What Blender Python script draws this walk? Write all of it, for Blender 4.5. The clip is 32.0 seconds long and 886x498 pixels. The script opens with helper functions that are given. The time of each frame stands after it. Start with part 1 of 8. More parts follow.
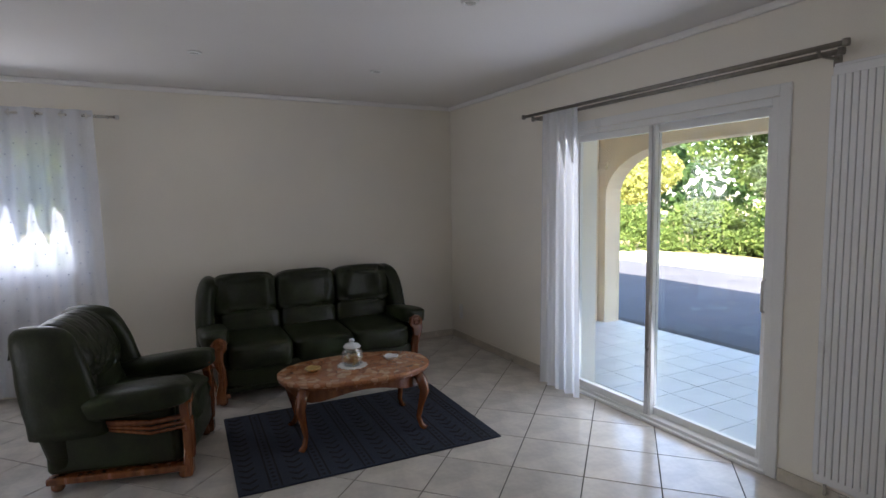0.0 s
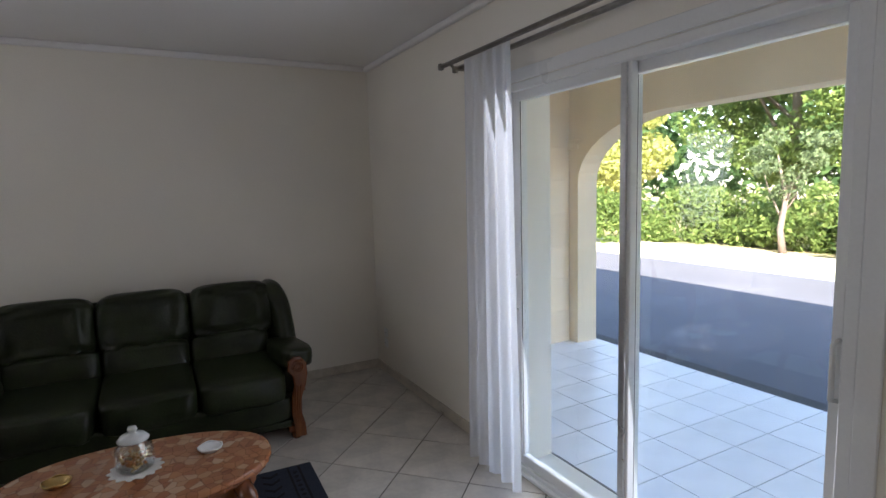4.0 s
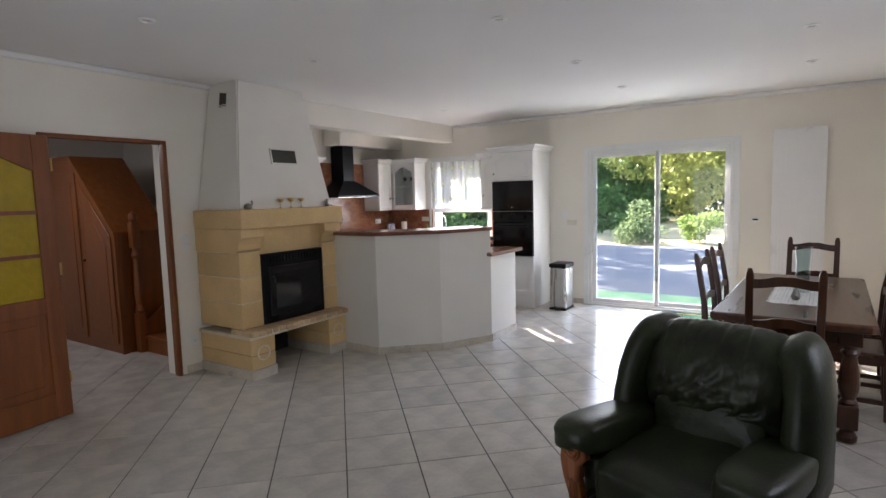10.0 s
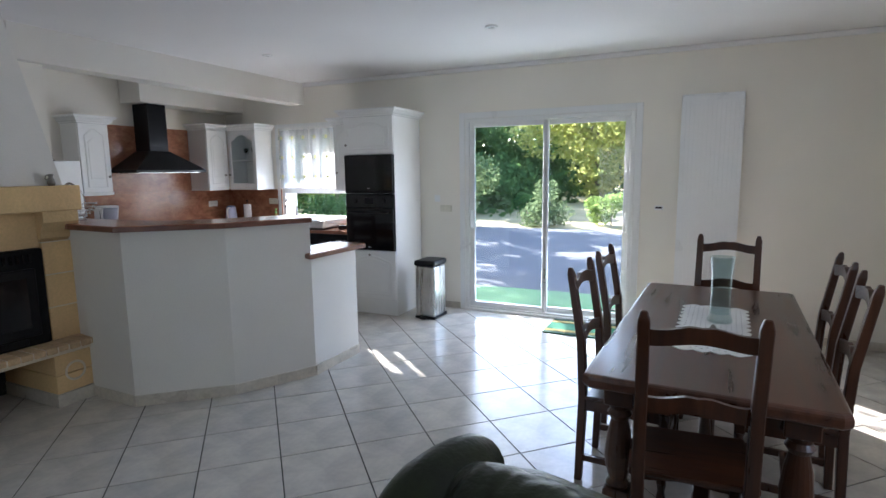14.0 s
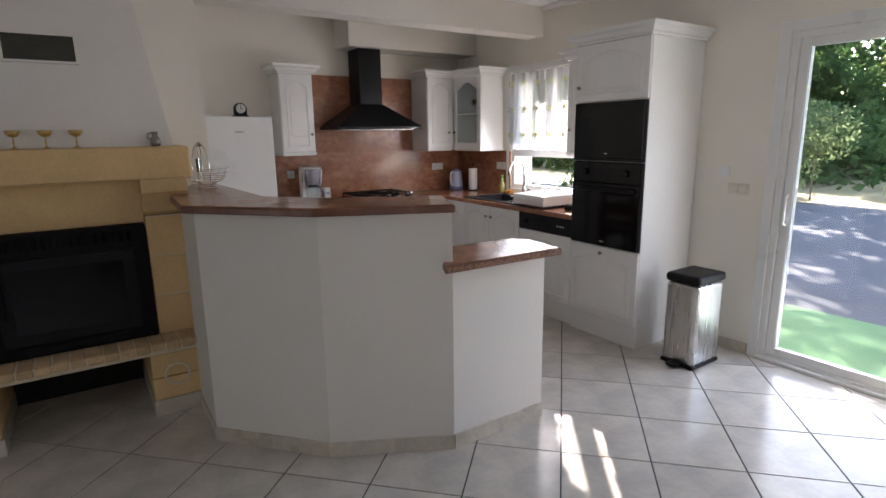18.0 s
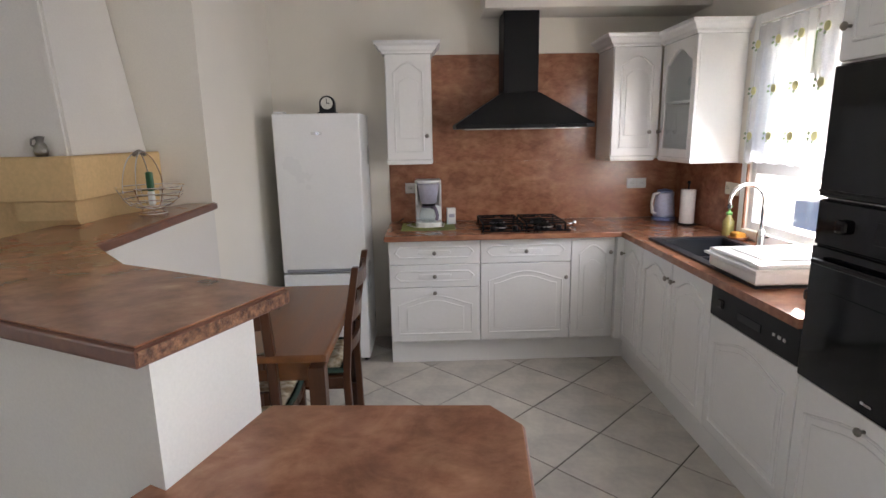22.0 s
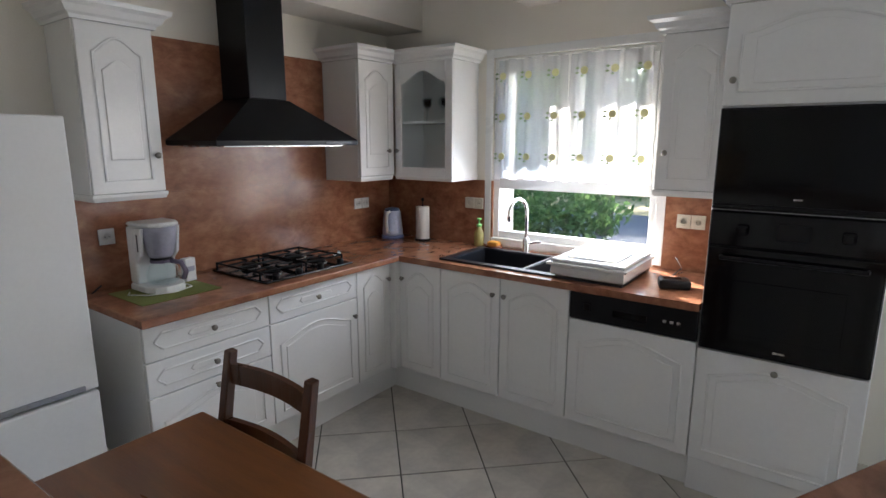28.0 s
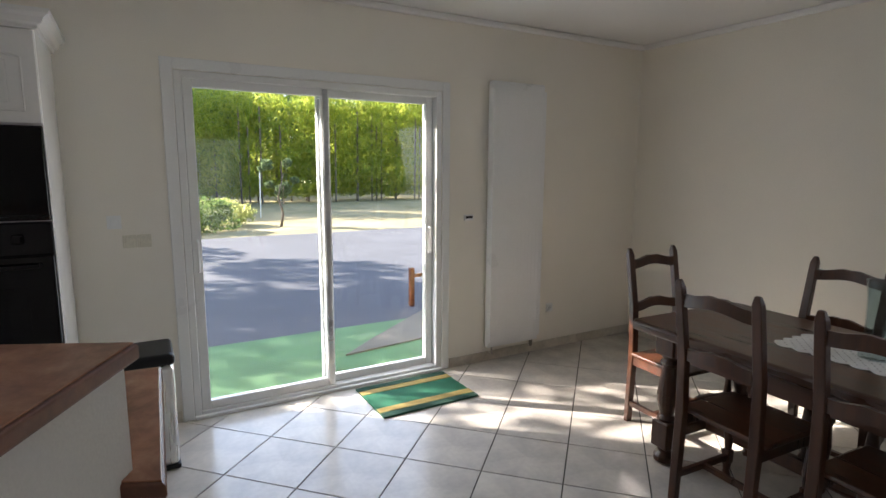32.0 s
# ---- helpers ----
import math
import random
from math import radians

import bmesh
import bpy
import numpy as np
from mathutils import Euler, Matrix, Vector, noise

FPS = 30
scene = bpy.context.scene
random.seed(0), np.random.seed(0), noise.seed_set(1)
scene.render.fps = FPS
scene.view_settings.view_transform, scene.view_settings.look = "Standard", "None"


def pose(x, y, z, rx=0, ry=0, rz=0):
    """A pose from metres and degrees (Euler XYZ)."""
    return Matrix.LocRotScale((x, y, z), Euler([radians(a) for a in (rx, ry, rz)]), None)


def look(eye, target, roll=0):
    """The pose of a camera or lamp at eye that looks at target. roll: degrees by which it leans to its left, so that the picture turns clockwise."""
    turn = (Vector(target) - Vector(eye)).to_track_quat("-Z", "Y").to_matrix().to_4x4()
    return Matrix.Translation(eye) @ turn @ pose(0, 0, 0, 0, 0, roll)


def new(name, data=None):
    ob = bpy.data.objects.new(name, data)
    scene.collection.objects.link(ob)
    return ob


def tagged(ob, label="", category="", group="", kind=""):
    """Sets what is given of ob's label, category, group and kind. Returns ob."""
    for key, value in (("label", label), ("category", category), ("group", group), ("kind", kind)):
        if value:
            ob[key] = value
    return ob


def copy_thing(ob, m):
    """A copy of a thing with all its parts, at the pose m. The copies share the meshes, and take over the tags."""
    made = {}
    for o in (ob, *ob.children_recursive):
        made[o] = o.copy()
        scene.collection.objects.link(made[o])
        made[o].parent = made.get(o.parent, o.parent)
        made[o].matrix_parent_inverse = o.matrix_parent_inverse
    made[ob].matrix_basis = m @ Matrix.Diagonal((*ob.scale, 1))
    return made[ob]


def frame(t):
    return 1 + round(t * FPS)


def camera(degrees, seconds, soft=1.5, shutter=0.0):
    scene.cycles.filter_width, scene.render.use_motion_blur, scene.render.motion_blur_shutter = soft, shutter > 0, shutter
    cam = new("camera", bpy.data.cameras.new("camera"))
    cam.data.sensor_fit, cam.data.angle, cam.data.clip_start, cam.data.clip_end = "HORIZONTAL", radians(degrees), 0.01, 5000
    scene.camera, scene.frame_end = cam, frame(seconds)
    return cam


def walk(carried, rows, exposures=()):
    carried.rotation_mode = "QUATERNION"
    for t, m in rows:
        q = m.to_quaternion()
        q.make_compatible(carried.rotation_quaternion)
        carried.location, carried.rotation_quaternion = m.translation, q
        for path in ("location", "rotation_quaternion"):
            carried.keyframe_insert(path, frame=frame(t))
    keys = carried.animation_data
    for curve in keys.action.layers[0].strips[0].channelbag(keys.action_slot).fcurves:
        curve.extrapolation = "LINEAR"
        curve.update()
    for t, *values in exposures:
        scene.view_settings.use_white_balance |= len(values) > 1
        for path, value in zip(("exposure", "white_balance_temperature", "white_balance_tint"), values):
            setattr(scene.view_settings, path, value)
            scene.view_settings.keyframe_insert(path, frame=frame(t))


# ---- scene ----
cam = camera(78.26, 32.0)
PATH = [
    (0.0, (5.141, 1.735, 1.599), (6.517, 4.387, 1.322), -0.84),
    (0.5, (5.140, 1.737, 1.598), (6.842, 4.191, 1.310), -0.76),
    (1.0, (5.155, 1.732, 1.591), (7.071, 4.020, 1.290), -0.61),
    (1.5, (5.176, 1.755, 1.601), (7.182, 3.966, 1.298), -0.67),
    (2.0, (5.359, 1.859, 1.602), (7.394, 4.042, 1.291), -0.88),
    (2.5, (5.634, 2.069, 1.596), (7.687, 4.233, 1.283), -0.93),
    (4.5, (6.542, 3.080, 1.597), (7.650, 5.846, 1.248), -1.69),
    (5.0, (6.576, 3.393, 1.603), (7.429, 6.248, 1.255), -1.54),
    (5.5, (6.632, 3.634, 1.605), (7.040, 6.589, 1.290), -1.45),
    (6.0, (6.696, 3.973, 1.583), (6.565, 6.957, 1.301), -1.51),
    (6.5, (6.812, 4.167, 1.563), (6.117, 7.074, 1.311), -0.98),
    (7.0, (6.943, 4.397, 1.549), (5.203, 6.831, 1.330), -0.58),
    (7.5, (7.072, 4.647, 1.541), (4.518, 6.207, 1.335), -0.96),
    (8.0, (7.209, 4.873, 1.547), (4.279, 5.477, 1.334), -1.37),
    (8.5, (7.269, 5.112, 1.551), (4.282, 4.954, 1.334), -1.47),
    (9.0, (7.343, 5.412, 1.543), (4.465, 4.594, 1.315), -1.49),
    (9.5, (7.390, 5.650, 1.542), (4.710, 4.327, 1.290), -1.58),
    (10.0, (7.325, 5.883, 1.549), (4.826, 4.248, 1.257), -1.56),
    (10.5, (7.313, 6.073, 1.550), (4.899, 4.321, 1.225), -1.25),
    (11.0, (7.301, 6.146, 1.549), (4.959, 4.304, 1.196), -0.91),
    (11.5, (7.213, 6.063, 1.535), (4.909, 4.177, 1.166), -0.63),
    (12.0, (7.056, 5.945, 1.516), (4.752, 4.064, 1.126), -0.60),
    (12.5, (6.785, 5.874, 1.510), (4.420, 4.070, 1.114), -0.81),
    (13.0, (6.398, 5.786, 1.515), (3.865, 4.230, 1.113), -0.51),
    (13.5, (5.983, 5.777, 1.530), (3.335, 4.428, 1.120), -0.51),
    (14.0, (5.538, 5.797, 1.538), (2.849, 4.537, 1.115), -0.69),
    (14.5, (5.267, 5.749, 1.546), (2.545, 4.566, 1.107), -0.59),
    (16.5, (4.138, 5.859, 1.541), (1.836, 4.022, 0.969), -0.78),
    (17.0, (3.968, 5.676, 1.531), (1.981, 3.509, 0.939), -1.03),
    (17.5, (3.844, 5.426, 1.525), (2.072, 3.083, 0.916), -1.19),
    (18.0, (3.704, 5.197, 1.529), (2.077, 2.756, 0.900), -0.76),
    (18.5, (3.581, 4.988, 1.523), (2.224, 2.388, 0.895), -0.77),
    (19.0, (3.425, 4.762, 1.552), (2.324, 2.044, 0.916), -1.11),
    (19.5, (3.141, 4.621, 1.547), (2.147, 1.864, 0.905), -1.05),
    (20.0, (2.847, 4.504, 1.526), (2.038, 1.685, 0.894), -1.00),
    (20.5, (2.586, 4.370, 1.536), (1.949, 1.506, 0.911), -1.01),
    (21.0, (2.303, 4.319, 1.529), (1.834, 1.423, 0.903), -0.94),
    (21.5, (2.045, 4.245, 1.529), (1.778, 1.322, 0.908), -1.00),
    (22.0, (1.865, 4.034, 1.531), (1.787, 1.099, 0.915), -1.01),
    (22.5, (1.733, 3.848, 1.528), (1.777, 0.914, 0.904), -0.86),
    (23.0, (1.621, 3.674, 1.527), (1.822, 0.744, 0.912), -0.80),
    (23.5, (1.617, 3.547, 1.528), (1.978, 0.633, 0.913), -0.75),
    (24.0, (1.690, 3.424, 1.536), (2.147, 0.522, 0.926), -0.66),
    (24.5, (1.798, 3.254, 1.520), (2.278, 0.359, 0.894), -0.71),
    (26.5, (2.533, 2.836, 1.617), (1.443, 0.111, 0.997), -0.14),
    (27.0, (2.705, 2.776, 1.603), (1.041, 0.352, 1.002), -0.09),
    (27.5, (2.905, 2.726, 1.599), (0.806, 0.665, 1.009), 0.08),
    (28.0, (3.094, 2.745, 1.590), (0.711, 1.019, 1.005), 0.08),
    (28.5, (3.261, 2.713, 1.592), (0.686, 1.278, 1.033), 0.17),
    (29.0, (3.309, 2.725, 1.593), (0.554, 1.673, 1.040), 0.18),
    (29.5, (3.313, 2.791, 1.584), (0.428, 2.177, 1.038), 0.35),
    (30.0, (3.346, 2.878, 1.575), (0.394, 2.802, 1.051), 0.48),
    (30.5, (3.373, 2.954, 1.589), (0.448, 3.378, 1.074), 0.53),
    (31.0, (3.395, 3.023, 1.592), (0.558, 3.859, 1.091), 0.60),
    (31.5, (3.438, 3.105, 1.597), (0.705, 4.241, 1.105), 0.67),
    (32.0, (3.519, 3.236, 1.560), (0.944, 4.708, 1.108), 0.34),
]
EXPOSURE = [(0.0, 3.13, 6550, 20), (1.0, 3.28, 6550, 20), (2.5, 3.38, 6450, 19), (5.0, 2.90, 6700, 22), (6.0, 3.95, 7300, 24), (7.0, 3.78, 6350, 17), (8.0, 3.30, 6350, 16), (9.0, 3.32, 6500, 20), (10.0, 3.42, 6500, 20), (12.0, 3.67, 6000, 16),
            (14.0, 3.17, 5850, 15), (17.0, 2.92, 6350, 16), (18.0, 2.97, 6650, 21), (19.0, 3.46, 6900, 22), (20.0, 3.42, 6300, 17), (22.0, 3.42, 6700, 20), (24.0, 3.30, 6500, 18), (27.0, 2.66, 6300, 15), (28.0, 3.05, 6300, 16), (30.0, 2.68, 6600, 17), (32.0, 2.52, 6700, 17)]
walk(cam, [(t, look(e, g, r)) for t, e, g, r in PATH], EXPOSURE)

# ---- world, sun, large lights ----
SUN_AZ, SUN_EL = 220.0, 30.0          # where the sun stands: compass degrees from +y clockwise, height
world = bpy.data.worlds.new("sky")
scene.world = world
world.use_nodes = True
wn = world.node_tree.nodes
sky = wn.new("ShaderNodeTexSky")
sky.sky_type = 'NISHITA'
sky.sun_disc = False
sky.sun_elevation, sky.sun_rotation = radians(SUN_EL), radians(SUN_AZ)
world.node_tree.links.new(sky.outputs[0], wn["Background"].inputs[0])
wn["Background"].inputs[1].default_value = 0.15
sun_data = bpy.data.lights.new("sun", 'SUN')
sun_data.energy, sun_data.angle, sun_data.color = 4.4, radians(0.5), (1.0, 0.95, 0.86)
sun_from = Vector((math.sin(radians(SUN_AZ)) * math.cos(radians(SUN_EL)), math.cos(radians(SUN_AZ)) * math.cos(radians(SUN_EL)), math.sin(radians(SUN_EL))))
new("sun", sun_data).matrix_world = look(sun_from * 40, (0, 0, 0))


def window_light(name, place, towards, w, h, watts, color=(0.86, 0.93, 1.0)):
    """An added area lamp of sky colour, inside an opening or, in the hall, without one."""
    d = bpy.data.lights.new(name, 'AREA')
    d.shape, d.size, d.size_y, d.energy, d.color = 'RECTANGLE', w, h, watts, color
    new(name, d).matrix_world = look(place, Vector(place) + Vector(towards))


window_light("west_door_light", (0.03, 4.36, 1.08), (1, 0, -0.15), 1.6, 1.95, 2.9)
window_light("terrace_door_light", (8.11, 4.38, 1.08), (-1, 0, -0.15), 1.6, 1.95, 1.7)
window_light("north_window_light", (4.055, 7.14, 1.6), (0, -1, -0.15), 0.85, 1.1, 1.2)
window_light("kitchen_window_light", (0.09, 1.43, 1.5), (1, 0.1, -0.7), 0.9, 1.0, 1.6)
# added fill under the hall ceiling, no opening or fitting there
window_light("hall_fill_lamp", (5.6, -0.2, 2.2), (-0.3, 0, -1), 0.8, 0.8, 1.05)


# ---- materials ----
def nodes_of(m):
    m.use_nodes = True
    t = m.node_tree
    return t, t.nodes["Principled BSDF"], t.nodes, t.links


def surface(name, color, rough=0.5, metal=0.0, vary=0.08, scale=3.0, fine=60.0, bump=0.05, stretch=(1, 1, 1), spec=0.5, coat=0.0, second=None, per_object=0.0, rough_vary=0.1):
    """A surface with broad and fine variation of colour, gloss and relief."""
    m = bpy.data.materials.new(name)
    t, b, n, l = nodes_of(m)
    co = n.new("ShaderNodeTexCoord")
    mp = n.new("ShaderNodeMapping")
    mp.inputs["Scale"].default_value = stretch
    l.new(co.outputs["Object"], mp.inputs["Vector"])
    big, small = n.new("ShaderNodeTexNoise"), n.new("ShaderNodeTexNoise")
    big.inputs["Scale"].default_value, small.inputs["Scale"].default_value = scale, fine
    big.inputs["Detail"].default_value, small.inputs["Detail"].default_value = 4, 3
    for q in (big, small):
        l.new(mp.outputs[0], q.inputs["Vector"])
    ramp = n.new("ShaderNodeValToRGB")
    second = second or tuple(c * (1 - 2.2 * vary) for c in color)
    ramp.color_ramp.elements[0].position, ramp.color_ramp.elements[1].position = 0.35, 0.65
    ramp.color_ramp.elements[0].color, ramp.color_ramp.elements[1].color = (*second, 1), (*color, 1)
    l.new(big.outputs[0], ramp.inputs[0])
    mix = n.new("ShaderNodeMixRGB")
    mix.blend_type = 'MULTIPLY'
    mix.inputs[0].default_value = min(1.0, vary * 4)
    l.new(ramp.outputs[0], mix.inputs[1])
    l.new(small.outputs[0], mix.inputs[2])
    gain = n.new("ShaderNodeMixRGB")
    gain.blend_type = 'MULTIPLY'
    gain.inputs[0].default_value = 1.0
    l.new(mix.outputs[0], gain.inputs[1])
    g = 1.0 + min(1.0, vary * 4) * 0.9
    gain.inputs[2].default_value = (g, g, g, 1)
    out = gain
    if per_object:
        info = n.new("ShaderNodeObjectInfo")
        hsv = n.new("ShaderNodeHueSaturation")
        rng = n.new("ShaderNodeMapRange")
        rng.inputs["To Min"].default_value, rng.inputs["To Max"].default_value = 1 - per_object, 1 + per_object
        l.new(info.outputs["Random"], rng.inputs["Value"])
        l.new(rng.outputs[0], hsv.inputs["Value"])
        l.new(gain.outputs[0], hsv.inputs["Color"])
        out = hsv
    l.new(out.outputs[0], b.inputs["Base Color"])
    rr = n.new("ShaderNodeMapRange")
    rr.inputs["To Min"].default_value, rr.inputs["To Max"].default_value = max(0.02, rough - rough_vary), min(1, rough + rough_vary)
    l.new(big.outputs[0], rr.inputs["Value"])
    l.new(rr.outputs[0], b.inputs["Roughness"])
    b.inputs["Metallic"].default_value, b.inputs["Specular IOR Level"].default_value = metal, spec
    b.inputs["Coat Weight"].default_value, b.inputs["Coat Roughness"].default_value = coat, 0.08
    if bump:
        bp = n.new("ShaderNodeBump")
        bp.inputs["Strength"].default_value, bp.inputs["Distance"].default_value = bump, 0.01
        l.new(small.outputs[0], bp.inputs["Height"])
        l.new(bp.outputs[0], b.inputs["Normal"])
    return m


def wood(name, dark, light, rough=0.4, along='x', grain=1.0, coat=0.15):
    m = surface(name, light, rough, vary=0.06, scale=2.5 * grain, fine=40 * grain, bump=0.08, second=dark, coat=coat,
                stretch={'x': (0.6, 7, 7), 'y': (7, 0.6, 7), 'z': (7, 7, 0.6)}[along])
    return m


def clear_glass(name, tint=(1, 1, 1), gloss=1.0, rough=0.0, least=0.03):
    m = bpy.data.materials.new(name)
    m.use_nodes = True
    t = m.node_tree
    n, l = t.nodes, t.links
    n.remove(n["Principled BSDF"])
    tr, gl, mx, lw = n.new("ShaderNodeBsdfTransparent"), n.new("ShaderNodeBsdfGlossy"), n.new("ShaderNodeMixShader"), n.new("ShaderNodeLayerWeight")
    tr.inputs[0].default_value = (*tint, 1)
    gl.inputs["Roughness"].default_value = rough
    gl.inputs[0].default_value = (gloss, gloss, gloss, 1)
    pw, sc = n.new("ShaderNodeMath"), n.new("ShaderNodeMath")
    pw.operation, sc.operation = 'POWER', 'MULTIPLY_ADD'
    pw.inputs[1].default_value, sc.inputs[1].default_value, sc.inputs[2].default_value = 4.0, 0.7, least
    l.new(lw.outputs["Facing"], pw.inputs[0])
    l.new(pw.outputs[0], sc.inputs[0])
    l.new(sc.outputs[0], mx.inputs[0])
    l.new(tr.outputs[0], mx.inputs[1])
    l.new(gl.outputs[0], mx.inputs[2])
    l.new(mx.outputs[0], n["Material Output"].inputs[0])
    return m


WALL = surface("cream_wall_paint", (0.85, 0.805, 0.715), 0.75, vary=0.03, scale=0.8, fine=180, bump=0.10)
KWALL = WALL
CEIL = surface("white_ceiling_paint", (0.85, 0.83, 0.81), 0.85, spec=0.2, vary=0.02, scale=0.6, fine=150, bump=0.04)
PLASTER = surface("white_plaster", (0.76, 0.725, 0.665), 0.7, vary=0.03, scale=1.2, fine=140, bump=0.12)
TILE = surface("glazed_floor_tile", (0.58, 0.54, 0.475), 0.18, vary=0.05, scale=5.0, fine=35, bump=0.02, spec=0.42, second=(0.45, 0.42, 0.38), per_object=0.06, rough_vary=0.05)
GROUT = surface("grey_grout", (0.055, 0.05, 0.045), 0.85, vary=0.1, scale=5, fine=90, bump=0.2)
SKIRT = surface("beige_skirting_tile", (0.60, 0.54, 0.45), 0.3, vary=0.08, scale=6, fine=40, bump=0.03, per_object=0.05)
PVC = surface("white_pvc", (0.82, 0.82, 0.80), 0.3, vary=0.02, scale=2, fine=80, bump=0.01)
LACQUER = surface("white_lacquer", (0.87, 0.865, 0.845), 0.22, vary=0.015, scale=2, fine=60, bump=0.015, coat=0.3)
ENAMEL = surface("white_enamel", (0.85, 0.85, 0.84), 0.3, vary=0.015, scale=2, fine=80, bump=0.02)
def marbled(name):
    """Brown laminate with soft cloudy streaks."""
    m = surface(name, (0.40, 0.185, 0.10), 0.2, spec=0.42, vary=0.05, scale=9, fine=40, bump=0.02, second=(0.31, 0.13, 0.072), stretch=(1, 1, 1), coat=0.05)
    t, b, n, l = nodes_of(m)
    co, mp, no, ramp, mixer = (n.new(k) for k in ("ShaderNodeTexCoord", "ShaderNodeMapping", "ShaderNodeTexNoise", "ShaderNodeValToRGB", "ShaderNodeMixRGB"))
    mp.inputs["Rotation"].default_value = (0.25, 0.6, 0.5)
    mp.inputs["Scale"].default_value = (3.5, 4.5, 7.0)
    no.inputs["Scale"].default_value, no.inputs["Detail"].default_value, no.inputs["Distortion"].default_value = 1.6, 9, 1.4
    no.inputs["Roughness"].default_value = 0.66
    l.new(co.outputs["Object"], mp.inputs[0])
    l.new(mp.outputs[0], no.inputs["Vector"])
    e = ramp.color_ramp.elements
    e[0].position, e[1].position = 0.25, 0.75
    e[0].color, e[1].color = (0.62, 0.58, 0.56, 1), (1.2, 1.22, 1.24, 1)
    l.new(no.outputs[0], ramp.inputs[0])
    mixer.blend_type = 'MULTIPLY'
    mixer.inputs[0].default_value = 1.0
    l.new(b.inputs["Base Color"].links[0].from_socket, mixer.inputs[1])
    l.new(ramp.outputs[0], mixer.inputs[2])
    mottle, spots, both = n.new("ShaderNodeTexNoise"), n.new("ShaderNodeValToRGB"), n.new("ShaderNodeMixRGB")
    mottle.inputs["Scale"].default_value, mottle.inputs["Detail"].default_value, mottle.inputs["Roughness"].default_value = 3.0, 8, 0.7
    l.new(mp.outputs[0], mottle.inputs["Vector"])
    spots.color_ramp.elements[0].position, spots.color_ramp.elements[1].position = 0.36, 0.62
    spots.color_ramp.elements[0].color, spots.color_ramp.elements[1].color = (0.72, 0.68, 0.66, 1), (1.12, 1.13, 1.15, 1)
    l.new(mottle.outputs[0], spots.inputs[0])
    both.blend_type = 'MULTIPLY'
    both.inputs[0].default_value = 0.8
    l.new(mixer.outputs[0], both.inputs[1])
    l.new(spots.outputs[0], both.inputs[2])
    l.new(both.outputs[0], b.inputs["Base Color"])
    return m


LAMINATE = marbled("brown_marbled_laminate")
STONE = surface("yellow_limestone", (0.70, 0.48, 0.235), 0.8, vary=0.06, scale=3, fine=70, bump=0.25, per_object=0.08)
JOINT = surface("pale_mortar", (0.72, 0.62, 0.46), 0.9, vary=0.06, scale=8, fine=90, bump=0.3)
BRICK = surface("yellow_brick", (0.60, 0.42, 0.24), 0.85, vary=0.10, scale=14, fine=80, bump=0.35, per_object=0.12)
BLACK = surface("black_gloss", (0.005, 0.005, 0.006), 0.08, spec=0.3, vary=0.02, scale=2, fine=40, bump=0.0, rough_vary=0.04)
BLACKMAT = surface("black_matt", (0.006, 0.006, 0.007), 0.38, spec=0.25, vary=0.05, scale=4, fine=90, bump=0.04)
IRON = surface("cast_iron", (0.010, 0.010, 0.010), 0.5, spec=0.1, vary=0.08, scale=6, fine=70, bump=0.2)
STEEL = surface("brushed_steel", (0.62, 0.61, 0.59), 0.28, metal=1.0, vary=0.05, scale=3, fine=60, bump=0.03, stretch=(8, 8, 0.5))
CHROME = surface("chrome", (0.78, 0.78, 0.78), 0.08, metal=1.0, vary=0.02, scale=3, fine=40, bump=0.0, rough_vary=0.03)
PEWTER = surface("pewter", (0.30, 0.28, 0.25), 0.35, metal=0.9, vary=0.1, scale=20, fine=90, bump=0.1)
BRASS = surface("brass", (0.62, 0.43, 0.17), 0.3, metal=1.0, vary=0.06, scale=12, fine=60, bump=0.03)
DARKWOOD = wood("dark_stained_wood", (0.034, 0.012, 0.0055), (0.074, 0.025, 0.010), 0.30, 'z')
DARKWOODX = wood("dark_stained_tabletop", (0.042, 0.015, 0.007), (0.092, 0.031, 0.013), 0.3, 'x', coat=0.15)
KWOOD = wood("brown_table_wood", (0.15, 0.053, 0.014), (0.21, 0.075, 0.020), 0.32, 'y', coat=0.15)
KWOODZ = wood("brown_chair_wood", (0.050, 0.017, 0.006), (0.092, 0.030, 0.011), 0.3, 'z')
OAK = wood("varnished_orange_wood", (0.16, 0.044, 0.007), (0.22, 0.062, 0.010), 0.42, 'z', coat=0.12)
CARVED = wood("carved_reddish_wood", (0.12, 0.035, 0.012), (0.26, 0.085, 0.028), 0.25, 'z', coat=0.4)
LEATHER = surface("dark_green_leather", (0.022, 0.029, 0.012), 0.36, spec=0.30, vary=0.10, scale=7, fine=75, bump=0.18, second=(0.013, 0.016, 0.009), rough_vary=0.12)
